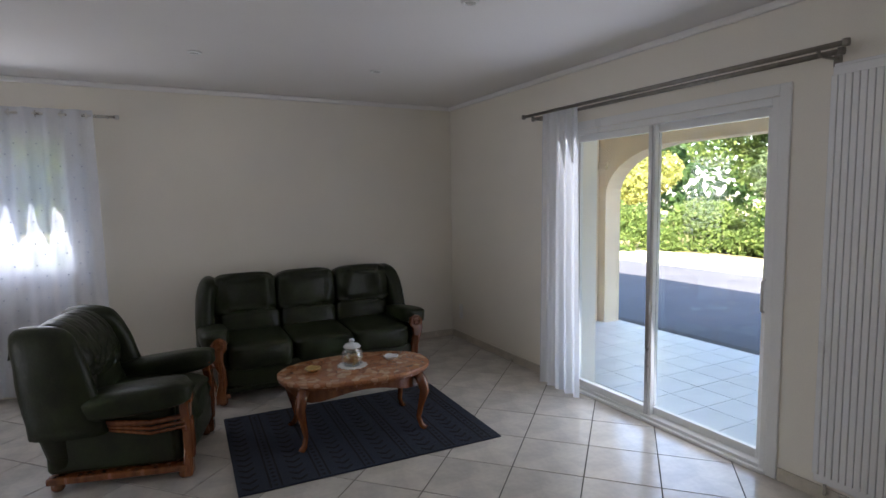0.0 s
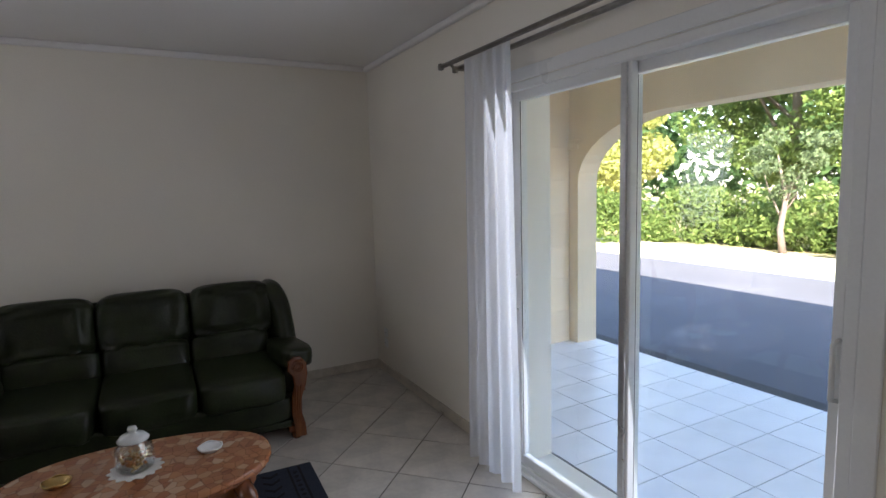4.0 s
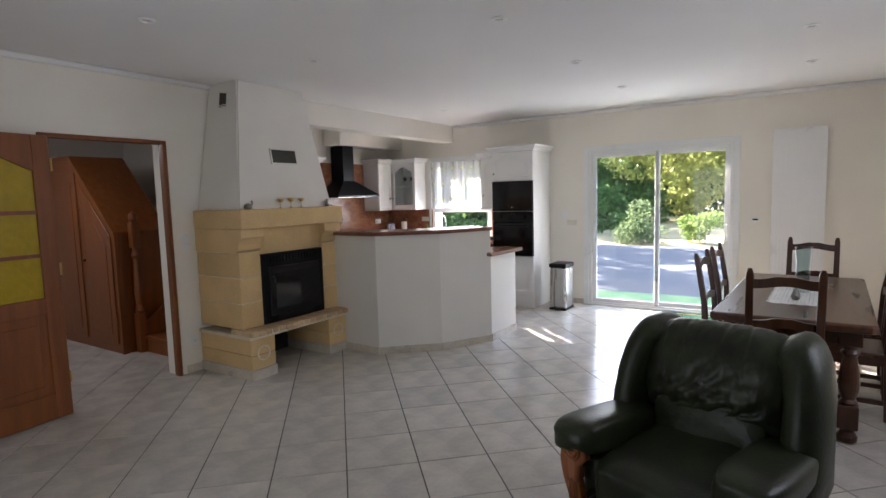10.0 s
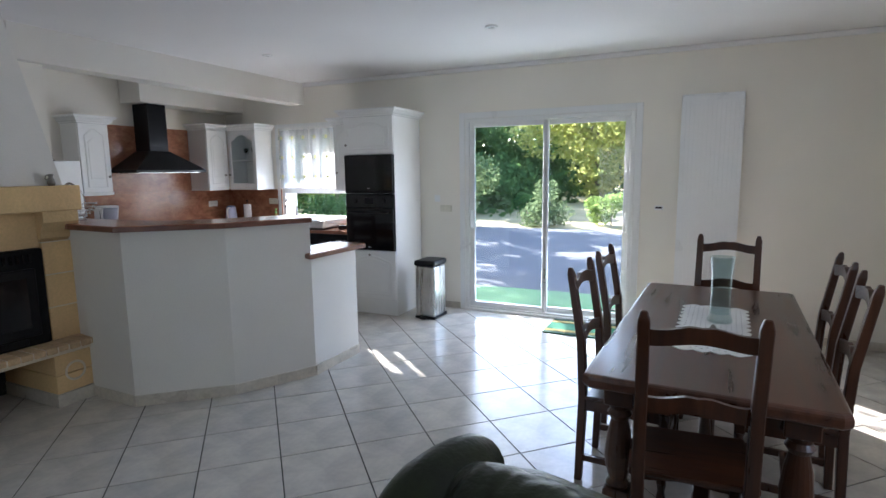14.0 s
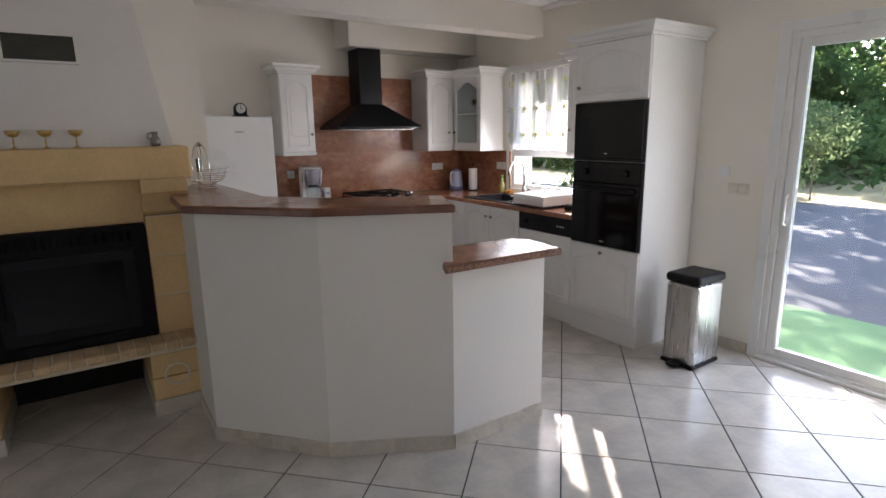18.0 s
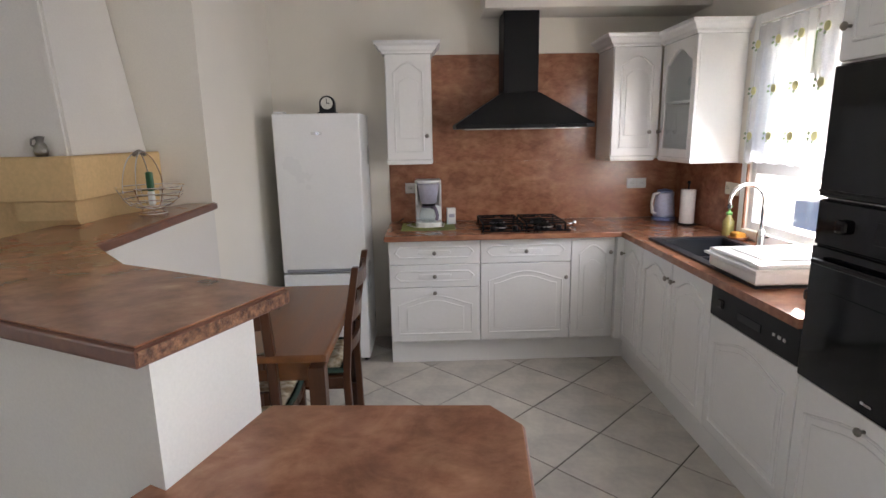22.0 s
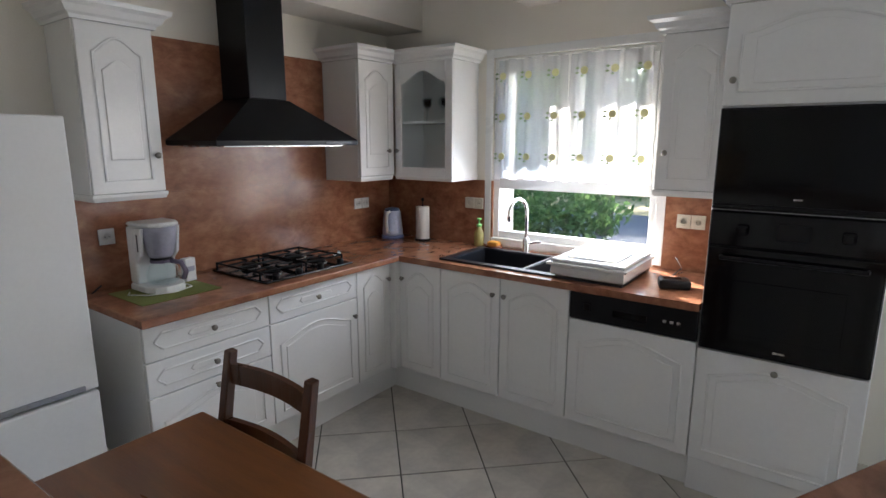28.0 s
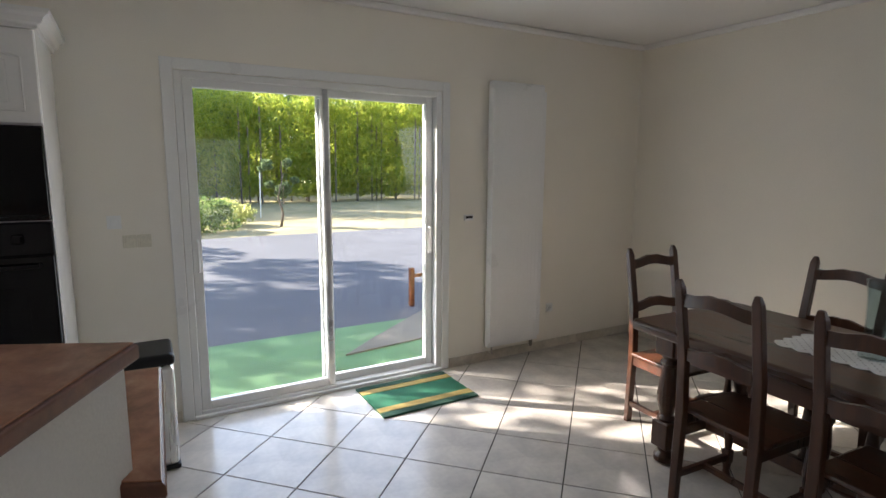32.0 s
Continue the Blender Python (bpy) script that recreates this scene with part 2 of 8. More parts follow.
def breccia(name):
    """Polished marble of angular red and beige pieces in a dark vein."""
    m = surface(name, (0.50, 0.24, 0.12), 0.14, vary=0.06, scale=14, fine=60, bump=0.0, second=(0.30, 0.10, 0.045), coat=0.3)
    t, b, n, l = nodes_of(m)
    co, vo, edge, ramp, rim, mixer, dark = (n.new(k) for k in ("ShaderNodeTexCoord", "ShaderNodeTexVoronoi", "ShaderNodeTexVoronoi", "ShaderNodeValToRGB", "ShaderNodeValToRGB", "ShaderNodeMixRGB", "ShaderNodeMixRGB"))
    edge.feature = 'DISTANCE_TO_EDGE'
    for q in (vo, edge):
        q.inputs["Scale"].default_value = 22
        l.new(co.outputs["Object"], q.inputs["Vector"])
    e = ramp.color_ramp.elements
    e[0].color, e[1].color = (0.22, 0.06, 0.025, 1), (0.66, 0.46, 0.30, 1)
    e.new(0.55).color = (0.42, 0.16, 0.06, 1)
    l.new(vo.outputs["Color"], ramp.inputs[0])
    mixer.inputs[0].default_value = 0.75
    l.new(b.inputs["Base Color"].links[0].from_socket, mixer.inputs[1])
    l.new(ramp.outputs[0], mixer.inputs[2])
    rim.color_ramp.elements[0].color, rim.color_ramp.elements[1].color = (0.55, 0.5, 0.45, 1), (1, 1, 1, 1)
    rim.color_ramp.elements[1].position = 0.06
    l.new(edge.outputs["Distance"], rim.inputs[0])
    dark.blend_type = 'MULTIPLY'
    dark.inputs[0].default_value = 1.0
    l.new(mixer.outputs[0], dark.inputs[1])
    l.new(rim.outputs[0], dark.inputs[2])
    l.new(dark.outputs[0], b.inputs["Base Color"])
    return m


MARBLE = breccia("red_beige_marble")
ASPHALT = surface("asphalt", (0.095, 0.095, 0.102), 0.9, vary=0.08, scale=0.8, fine=120, bump=0.4)
DRYGRASS = surface("dry_grass", (0.34, 0.27, 0.14), 0.95, vary=0.12, scale=0.7, fine=40, bump=0.5, second=(0.24, 0.20, 0.09))
TURF = surface("artificial_turf", (0.13, 0.25, 0.11), 0.9, vary=0.10, scale=3, fine=160, bump=0.6)
EXTSTONE = surface("beige_facing_stone", (0.84, 0.67, 0.45), 0.85, vary=0.05, scale=2, fine=60, bump=0.2, per_object=0.06)
TERRACE = surface("pale_terrace_tile", (0.76, 0.77, 0.78), 0.3, vary=0.05, scale=3, fine=40, bump=0.03, per_object=0.04)
GLASS = clear_glass("window_glass", (0.96, 0.98, 0.98))


# ---- shaping helpers ----
def part(name, bm, material, parent=None, label="", smooth=False):
    me = bpy.data.meshes.new(name)
    if smooth:
        for f in bm.faces:
            f.smooth = True
    bm.to_mesh(me)
    bm.free()
    me.materials.append(material)
    ob = new(name, me)
    if parent is not None:
        ob.parent = parent
    if label:
        ob["label"] = label
    return ob


origin = Vector((0.0, 0.0))      # plan origin of the space being furnished


def thing(name, x, y, z, rz, label, category, group=""):
    e = new(name)
    e.matrix_world = pose(x + origin.x, y + origin.y, z, 0, 0, rz)
    e.empty_display_size = 0.1
    return tagged(e, label, category, group)


def box(x0, y0, z0, x1, y1, z1, bevel=0.0, seg=1, bm=None):
    own = bm is None
    b = bmesh.new()
    vs = [b.verts.new(p) for p in ((x0, y0, z0), (x1, y0, z0), (x1, y1, z0), (x0, y1, z0), (x0, y0, z1), (x1, y0, z1), (x1, y1, z1), (x0, y1, z1))]
    for q in ((3, 2, 1, 0), (4, 5, 6, 7), (0, 1, 5, 4), (1, 2, 6, 5), (2, 3, 7, 6), (3, 0, 4, 7)):
        b.faces.new([vs[i] for i in q])
    bmesh.ops.recalc_face_normals(b, faces=b.faces)
    if bevel:
        bmesh.ops.bevel(b, geom=list(b.edges), offset=bevel, segments=seg, profile=0.5, affect='EDGES')
    if own:
        return b
    return join(bm, b)


def join(bm, b):
    me = bpy.data.meshes.new("tmp")
    b.to_mesh(me)
    b.free()
    bm.from_mesh(me)
    bpy.data.meshes.remove(me)
    return bm


def prism(poly, z0, z1, bevel=0.0, seg=2, axis='z'):
    """A flat outline given thickness. axis y: outline in x, z; axis x: outline in y, z."""
    b = bmesh.new()
    def at(p, h):
        return (p[0], p[1], h) if axis == 'z' else (p[0], h, p[1]) if axis == 'y' else (h, p[0], p[1])
    lo = [b.verts.new(at(p, z0)) for p in poly]
    hi = [b.verts.new(at(p, z1)) for p in poly]
    f1, f2 = b.faces.new(lo[::-1]), b.faces.new(hi)
    for i in range(len(poly)):
        j = (i + 1) % len(poly)
        b.faces.new((lo[i], lo[j], hi[j], hi[i]))
    bmesh.ops.recalc_face_normals(b, faces=b.faces)
    if bevel:
        ed = [e for f in (f1, f2) for e in f.edges]
        bmesh.ops.bevel(b, geom=list(set(ed)), offset=bevel, segments=seg, profile=0.5, affect='EDGES')
    return b


def lathe(profile, n=20, at=(0, 0, 0), bm=None):
    """A turned shape from (radius, height) pairs."""
    b = bmesh.new()
    rings = []
    for r, z in profile:
        rings.append([b.verts.new((at[0] + r * math.cos(2 * math.pi * k / n), at[1] + r * math.sin(2 * math.pi * k / n), at[2] + z)) for k in range(n)] if r > 1e-5 else [b.verts.new((at[0], at[1], at[2] + z))])
    for a, c in zip(rings, rings[1:]):
        for k in range(n):
            k2 = (k + 1) % n
            if len(a) == 1 and len(c) == 1:
                continue
            if len(a) == 1:
                b.faces.new((a[0], c[k2], c[k]))
            elif len(c) == 1:
                b.faces.new((a[k], a[k2], c[0]))
            else:
                b.faces.new((a[k], a[k2], c[k2], c[k]))
    for ring in (rings[0], rings[-1]):
        if len(ring) > 1:
            b.faces.new(ring)
    bmesh.ops.recalc_face_normals(b, faces=b.faces)
    return b if bm is None else join(bm, b)


def tube(points, r, n=10, bm=None, closed=False, radii=None):
    """A round bar that follows points."""
    b = bmesh.new()
    pts = [Vector(p) for p in points]
    m = len(pts)
    rings = []
    up = None
    for i, p in enumerate(pts):
        a, c = (pts[(i - 1) % m], pts[(i + 1) % m]) if closed else (pts[max(i - 1, 0)], pts[min(i + 1, m - 1)])
        d = (c - a).normalized()
        if up is None:
            up = d.orthogonal().normalized()
        up = (up - d * up.dot(d)).normalized()
        s = d.cross(up)
        rad = radii[i] if radii else r
        rings.append([b.verts.new(p + (up * math.cos(2 * math.pi * k / n) + s * math.sin(2 * math.pi * k / n)) * rad) for k in range(n)])
    for i in range(m if closed else m - 1):
        a, c = rings[i], rings[(i + 1) % m]
        for k in range(n):
            b.faces.new((a[k], a[(k + 1) % n], c[(k + 1) % n], c[k]))
    if not closed:
        b.faces.new(rings[0][::-1])
        b.faces.new(rings[-1])
    bmesh.ops.recalc_face_normals(b, faces=b.faces)
    return b if bm is None else join(bm, b)


def sweep_section(section, path, bm=None):
    """A moulding: section points (out, up) carried along a plan path of (x, y); mitred at corners."""
    b = bmesh.new()
    P = [Vector((p[0], p[1])) for p in path]
    rings = []
    for i, p in enumerate(P):
        d0 = (P[i] - P[i - 1]).normalized() if i else (P[1] - P[0]).normalized()
        d1 = (P[i + 1] - P[i]).normalized() if i < len(P) - 1 else d0
        n0, n1 = Vector((d0.y, -d0.x)), Vector((d1.y, -d1.x))
        nn = (n0 + n1).normalized()
        nn = nn / max(0.3, nn.dot(n0))
        rings.append([b.verts.new((p.x + nn.x * o, p.y + nn.y * o, u)) for o, u in section])
    k = len(section)
    for a, c in zip(rings, rings[1:]):
        for j in range(k):
            b.faces.new((a[j], a[(j + 1) % k], c[(j + 1) % k], c[j]))
    b.faces.new(rings[0])
    b.faces.new(rings[-1][::-1])
    bmesh.ops.recalc_face_normals(b, faces=b.faces)
    return b if bm is None else join(bm, b)


def structure(name, bm, material, label, category):
    return tagged(part(name, bm, material), label, category, kind="structure")


# ---- the large structure ----
XE, YN, YS, XK, H = 8.14, 7.29, 1.265, 2.95, 2.624


def wall_with_holes(axis, at, thick, a0, a1, z0, z1, holes):
    """A wall at x or y = at that reaches to at + thick, from a0 to a1, with holes (a, b, low, high)."""
    bm = bmesh.new()
    def put(a, b, lo, hi):
        if b - a < 1e-4 or hi - lo < 1e-4:
            return
        q = sorted((at, at + thick))
        if axis == 'x':
            box(q[0], a, lo, q[1], b, hi, bm=bm)
        else:
            box(a, q[0], lo, b, q[1], hi, bm=bm)
    cur = a0
    for a, b, lo, hi in sorted(holes):
        put(cur, a, z0, z1)
        put(a, b, z0, lo)
        put(a, b, hi, z1)
        cur = b
    put(cur, a1, z0, z1)
    bmesh.ops.remove_doubles(bm, verts=bm.verts, dist=1e-5)
    return bm


structure("wall_west", wall_with_holes('x', 0, -0.30, -0.3, YN + 0.3, -0.3, 2.9, [(3.485, 5.23, -0.02, 2.09), (0.90, 1.95, 0.96, 2.10)]), WALL, "cream painted wall with a wide glazed sliding door", "wall")
structure("wall_east", wall_with_holes('x', XE, 0.30, 1.1, YN + 0.3, -0.3, 2.9, [(3.545, 5.245, -0.02, 2.12)]), WALL, "cream painted wall with a terrace door", "wall")
structure("wall_north", wall_with_holes('y', YN, 0.30, 0, XE, -0.3, 2.9, [(3.565, 4.545, 0.95, 2.225)]), WALL, "cream painted wall behind the sofa with one window", "wall")
structure("wall_south_living", wall_with_holes('y', YS, -0.18, XK + 0.2, XE, -0.3, 2.9, [(4.635, 5.545, -0.02, 2.075)]), WALL, "cream painted wall beside the fireplace with an open doorway", "wall")
structure("wall_south_kitchen", wall_with_holes('y', 0, -0.30, 0, XK + 0.2, -0.3, 2.9, []), KWALL, "cream painted kitchen wall behind the hob", "wall")
structure("wall_kitchen_east", wall_with_holes('x', XK, 0.20, 0, YS, -0.3, 2.9, []), KWALL, "cream painted kitchen side wall beside the fridge", "wall")
structure("ceiling", box(-0.3, -3.2, H, XE + 0.3, YN + 0.3, H + 0.2), CEIL, "smooth white painted ceiling with round spotlights", "ceiling")
structure("floor", box(0, -3.2, -0.30, XE, YN, -0.004), GROUT, "pale glazed floor tiles laid diagonally with dark joints", "floor")
structure("ceiling_beam", box(0, 1.13, 2.37, XK + 0.25, 1.335, H), PLASTER, "white plastered beam under the ceiling at the kitchen", "beam")
structure("hood_soffit", box(0, 0, 2.32, 1.47, 0.33, H), PLASTER, "white boxed soffit above the cooker hood", "soffit")
ground = structure("ground", box(-400, -400, -0.6, 400, 400, -0.20), DRYGRASS, "dry yellow lawn reaching to the woods", "ground")
structure("bar_wall", prism([(3.15, YS), (3.26, 1.99), (3.27, 2.445), (2.85, 2.915), (2.32, 3.20), (2.235, 2.94), (2.68, 2.67), (2.93, 2.36), (2.945, YS)], 0, 1.178), PLASTER, "white plastered faceted half wall of the kitchen bar", "wall")
structure("low_bar_wall", prism([(2.32, 3.20), (1.745, 3.205), (1.72, 2.99), (2.24, 2.945)], 0, 0.91), PLASTER, "lower white plastered half wall at the end of the bar", "wall")

CHIPBOARD = surface("chipped_board_edge", (0.36, 0.17, 0.09), 0.6, vary=0.2, scale=70, fine=240, bump=0.6, second=(0.10, 0.04, 0.022))


EDGEBAND = surface("brown_edge_band", (0.20, 0.085, 0.05), 0.35, vary=0.12, scale=9, fine=60, bump=0.05, second=(0.13, 0.05, 0.03))


def raw_edge(t, a, b, z0, z1):
    """A strip of bare chipboard along one edge."""
    a, b = Vector(a), Vector(b)
    d = (b - a).normalized()
    n = Vector((d.y, -d.x))
    part("raw_edge", prism([tuple(a + d * 0.004), tuple(b - d * 0.004), tuple(b - d * 0.004 + n * 0.002), tuple(a + d * 0.004 + n * 0.002)], z0, z1), CHIPBOARD, t, "bare chipboard edge")


def worktop_slab(t, outline, inset, thick):
    """A laminate sheet on a board whose routed edge shows all round."""
    n = len(outline)
    inner = []
    for i in range(n):
        a, b, c = (Vector(outline[(i + d) % n]) for d in (-1, 0, 1))
        d0, d1 = (b - a).normalized(), (c - b).normalized()
        n0, n1 = Vector((-d0.y, d0.x)), Vector((-d1.y, d1.x))
        m = (n0 + n1).normalized()
        inner.append(b + m * inset / max(0.35, m.dot(n0)))
    part("board", prism(outline, 0, thick - 0.004, 0.007, 3), EDGEBAND, t, "dark brown edge band")
    part("laminate_sheet", prism([tuple(p) for p in inner], thick - 0.004, thick, 0.0015, 1), LAMINATE, t)


def ccw(outline):
    area = sum(outline[i - 1][0] * p[1] - p[0] * outline[i - 1][1] for i, p in enumerate(outline))
    return outline if area > 0 else outline[::-1]


t_bar = thing("bar_top", 2.9, 2.6, 1.178, 0, "brown marbled laminate bar top with a rough board edge", "worktop")
worktop_slab(t_bar, ccw([(x - 2.9, y - 2.6) for x, y in ((3.30, 1.955), (3.325, 2.46), (2.885, 2.955), (2.325, 3.228), (2.168, 2.895), (2.655, 2.625), (2.905, 2.33), (2.944, 1.22), (2.955, YS + 0.003), (3.08, YS + 0.003))]), 0.006, 0.038)
raw_edge(t_bar, (2.325 - 2.9, 3.228 - 2.6), (2.168 - 2.9, 2.895 - 2.6), 0.006, 0.030)
t_low = thing("low_worktop", 2.1, 3.2, 0.91, 0, "brown marbled laminate slab with a chipped edge", "worktop")
worktop_slab(t_low, ccw([(x - 2.1, y - 3.2) for x, y in ((2.40, 3.255), (1.70, 3.28), (1.675, 3.02), (1.735, 2.93), (2.225, 2.90))]), 0.006, 0.038)
raw_edge(t_low, (2.40 - 2.1, 3.255 - 3.2), (1.70 - 2.1, 3.28 - 3.2), 0.006, 0.030)

# ---- kitchen ----
def knob(parent, x, y, z, name="knob"):
    """A small round knob that stands out towards -y."""
    prof = [(0.006, 0), (0.005, 0.012), (0.013, 0.018), (0.014, 0.024), (0.009, 0.029), (0.0, 0.030)]
    b = lathe(prof, 12)
    bmesh.ops.rotate(b, verts=b.verts, cent=(0, 0, 0), matrix=Matrix.Rotation(radians(90), 3, 'X'))
    bmesh.ops.translate(b, verts=b.verts, vec=(x, y, z))
    return part(name, b, PEWTER, parent, "pewter knob", smooth=True)


def arch_outline(x0, z0, x1, z1, rise, n=10):
    """A panel outline whose top is a shallow cathedral arch."""
    pts = [(x0, z0), (x1, z0), (x1, z1 - rise)]
    w = x1 - x0
    for k in range(1, n):
        u = k / n
        e = 0.5 - 0.5 * math.cos(2 * math.pi * u)
        pts.append((x1 - u * w, z1 - rise + rise * e ** 0.7))
    pts.append((x0, z1 - rise))
    return pts


def panel_front(w, h, style, margin=0.055):
    """A lacquered front with a raised field, seen from -y. style: arch, flat (clipped corners), plain."""
    b = box(0, -0.02, 0, w, 0, h, 0.004, 2)
    if style == 'plain':
        return b
    m = min(margin, w * 0.22, h * 0.28)
    if style == 'arch':
        out = arch_outline(m, m, w - m, h - m, min(0.06, 0.2 * w, h * 0.2))
    else:
        c = min(0.035, h * 0.2)
        out = [(m + c, m), (w - m - c, m), (w - m, m + c), (w - m, h - m - c), (w - m - c, h - m), (m + c, h - m), (m, h - m - c), (m, m + c)]
    ring = [(p[0], -0.0205, p[1]) for p in out]
    tube(ring, 0.0065, 6, b, closed=True)
    cx, cz = w / 2, h / 2
    s = 1 - 0.028 / max(0.05, min(w, h) / 2 - m)
    inner = [(cx + (p[0] - cx) * s, cz + (p[1] - cz) * s) for p in out]
    join(b, prism(inner, -0.0245, -0.018, 0.004, 2, 'y'))
    return b


def front(parent, x, z, w, h, style, kx=None, kz=None, name="door"):
    g = 0.0026
    b = panel_front(w - 2 * g, h - 2 * g, style)
    bmesh.ops.translate(b, verts=b.verts, vec=(x + g, 0, z + g))
    d = part(name, b, LACQUER, parent)
    if kx is not None:
        knob(d, x + kx, -0.022, z + kz)
    return d


def base_cabinet(x, y, rz, w, fronts, label, depth=0.56, top=0.865):
    t = thing("base_cabinet", x, y, 0, rz, label, "cabinet", "kitchen base cabinets")
    part("body", box(0.001, 0.0015, 0.165, w - 0.001, depth, top - 0.002, 0.002), LACQUER, t)
    part("plinth", box(0.0, 0.035, 0, w, 0.05, 0.163), LACQUER, t)
    for f in fronts:
        front(t, *f)
    return t


def crown(parent, path, z, label=""):
    """A stepped cornice on top of a wall cabinet."""
    sec = [(-0.01, z), (0.012, z), (0.016, z + 0.014), (0.03, z + 0.022), (0.042, z + 0.045), (0.062, z + 0.058), (0.066, z + 0.076), (-0.01, z + 0.076)]
    return part("cornice", sweep_section(sec, path[::-1]), LACQUER, parent, label)


def pelmet(parent, path, z):
    sec = [(-0.03, z), (0.004, z), (0.004, z - 0.012), (-0.004, z - 0.03), (-0.03, z - 0.03)]
    return part("pelmet", sweep_section(sec, path[::-1]), LACQUER, parent)


# base units along the south wall, facing north
FY = 0.545
base_cabinet(2.13, FY, 180, 0.60, [(0, 0.70, 0.60, 0.163, 'flat', 0.30, 0.08, "drawer"), (0, 0.545, 0.60, 0.155, 'flat', 0.30, 0.078, "drawer"), (0, 0.167, 0.60, 0.378, 'arch', 0.30, 0.345, "drawer")], "white lacquered drawer unit with three panelled fronts")
base_cabinet(1.53, FY, 180, 0.60, [(0, 0.70, 0.60, 0.163, 'flat', 0.30, 0.08, "drawer"), (0, 0.167, 0.60, 0.533, 'arch', 0.565, 0.433)], "white lacquered cabinet with a drawer under the hob")
base_cabinet(0.93, FY, 180, 0.29, [(0, 0.167, 0.29, 0.696, 'arch', 0.255, 0.595)], "narrow white lacquered cabinet in the corner")
# along the west wall, facing east
FX = 0.58
base_cabinet(FX, 0.605, 90, 0.315, [(0, 0.167, 0.315, 0.696, 'arch', 0.035, 0.595)], "narrow white lacquered cabinet beside the sink unit")
base_cabinet(FX, 0.92, 90, 0.80, [(0, 0.167, 0.40, 0.696, 'arch', 0.365, 0.60), (0.40, 0.167, 0.40, 0.696, 'arch', 0.035, 0.60)], "white lacquered two-door cabinet under the sink", top=0.70)
c_fill = thing("corner_post", 0.60, 0.565, 0.0, 0, "white lacquered filler post in the cabinet corner", "cabinet")
part("post", box(-0.03, -0.03, 0.165, 0.04, 0.04, 0.863, 0.003), LACQUER, c_fill)
part("plinth", box(-0.07, -0.07, 0, 0.045, -0.055, 0.163), LACQUER, c_fill)
part("plinth", box(-0.07, -0.0548, 0, -0.055, 0.045, 0.163), LACQUER, c_fill)

dw = thing("dishwasher", FX, 1.72, 0, 90, "built-in dishwasher with black control panel and white front", "dishwasher")
part("body", box(0.002, 0.002, 0.165, 0.598, 0.56, 0.862), LACQUER, dw)
part("plinth", box(0, 0.035, 0, 0.60, 0.05, 0.163), LACQUER, dw)
panel = part("control_panel", box(0.003, -0.024, 0.722, 0.597, 0, 0.860, 0.006, 2), BLACKMAT, dw, "black control panel")
part("handle_recess", box(0.22, -0.027, 0.765, 0.38, -0.022, 0.80, 0.002), BLACK, panel)
part("dial", box(0.075, -0.034, 0.775, 0.115, -0.022, 0.815, 0.006, 2), BLACK, panel)
for k in range(3):
    part("button", box(0.45 + 0.03 * k, -0.027, 0.785, 0.466 + 0.03 * k, -0.022, 0.797, 0.001), STEEL, panel)
front(dw, 0, 0.167, 0.60, 0.553, 'arch', name="front_panel")

tower = thing("oven_tower", FX, 2.32, 0, 90, "tall white lacquered cabinet housing a black oven and microwave", "cabinet")
part("body", box(0.0, 0.002, 0.0, 0.61, 0.575, 2.116, 0.003), LACQUER, tower)
front(tower, 0, 0.167, 0.61, 0.535, 'arch', 0.30, 0.49)
front(tower, 0, 1.725, 0.61, 0.39, 'arch', 0.04, 0.10)
crown(tower, [(0.0, 0.575), (0.0, -0.02), (0.61, -0.02), (0.61, 0.575)][::-1], 2.114)
oven = thing("oven", FX, 2.32, 0.705, 90, "black glass built-in oven in the tall cabinet", "oven")
part("casing", box(0.004, -0.018, 0, 0.606, 0.03, 0.605, 0.004), BLACKMAT, oven)
part("door_glass", box(0.008, -0.034, 0.004, 0.602, -0.012, 0.455, 0.005, 2), BLACK, oven)
part("window", box(0.11, -0.0365, 0.09, 0.50, -0.033, 0.32, 0.001), BLACK, oven, "dark oven window")
part("handle", tube([(0.06, -0.03, 0.415), (0.06, -0.062, 0.415), (0.55, -0.062, 0.415), (0.55, -0.03, 0.415)], 0.009, 8), BLACKMAT, oven)
cp = part("control_panel", box(0.008, -0.030, 0.46, 0.602, -0.012, 0.602, 0.004), BLACK, oven)
part("display", box(0.25, -0.0325, 0.50, 0.36, -0.029, 0.565, 0.001), BLACKMAT, cp)
for k in (0.13, 0.48):
    part("knob", box(k - 0.022, -0.05, 0.51, k + 0.022, -0.028, 0.554, 0.01, 2), BLACK, cp)
part("badge", box(0.285, -0.036, 0.035, 0.325, -0.0335, 0.043), STEEL, oven)
mw = thing("microwave", FX, 2.32, 1.315, 90, "black glass built-in microwave above the oven", "microwave")
part("casing", box(0.004, -0.016, 0, 0.606, 0.03, 0.405, 0.004), BLACKMAT, mw)
part("door_glass", box(0.008, -0.032, 0.004, 0.602, -0.012, 0.40, 0.005, 2), BLACK, mw)
part("trim_strip", box(0.008, -0.0345, 0.018, 0.602, -0.031, 0.026), BLACKMAT, mw)
part("badge", box(0.29, -0.034, 0.05, 0.32, -0.0315, 0.056), STEEL, mw)


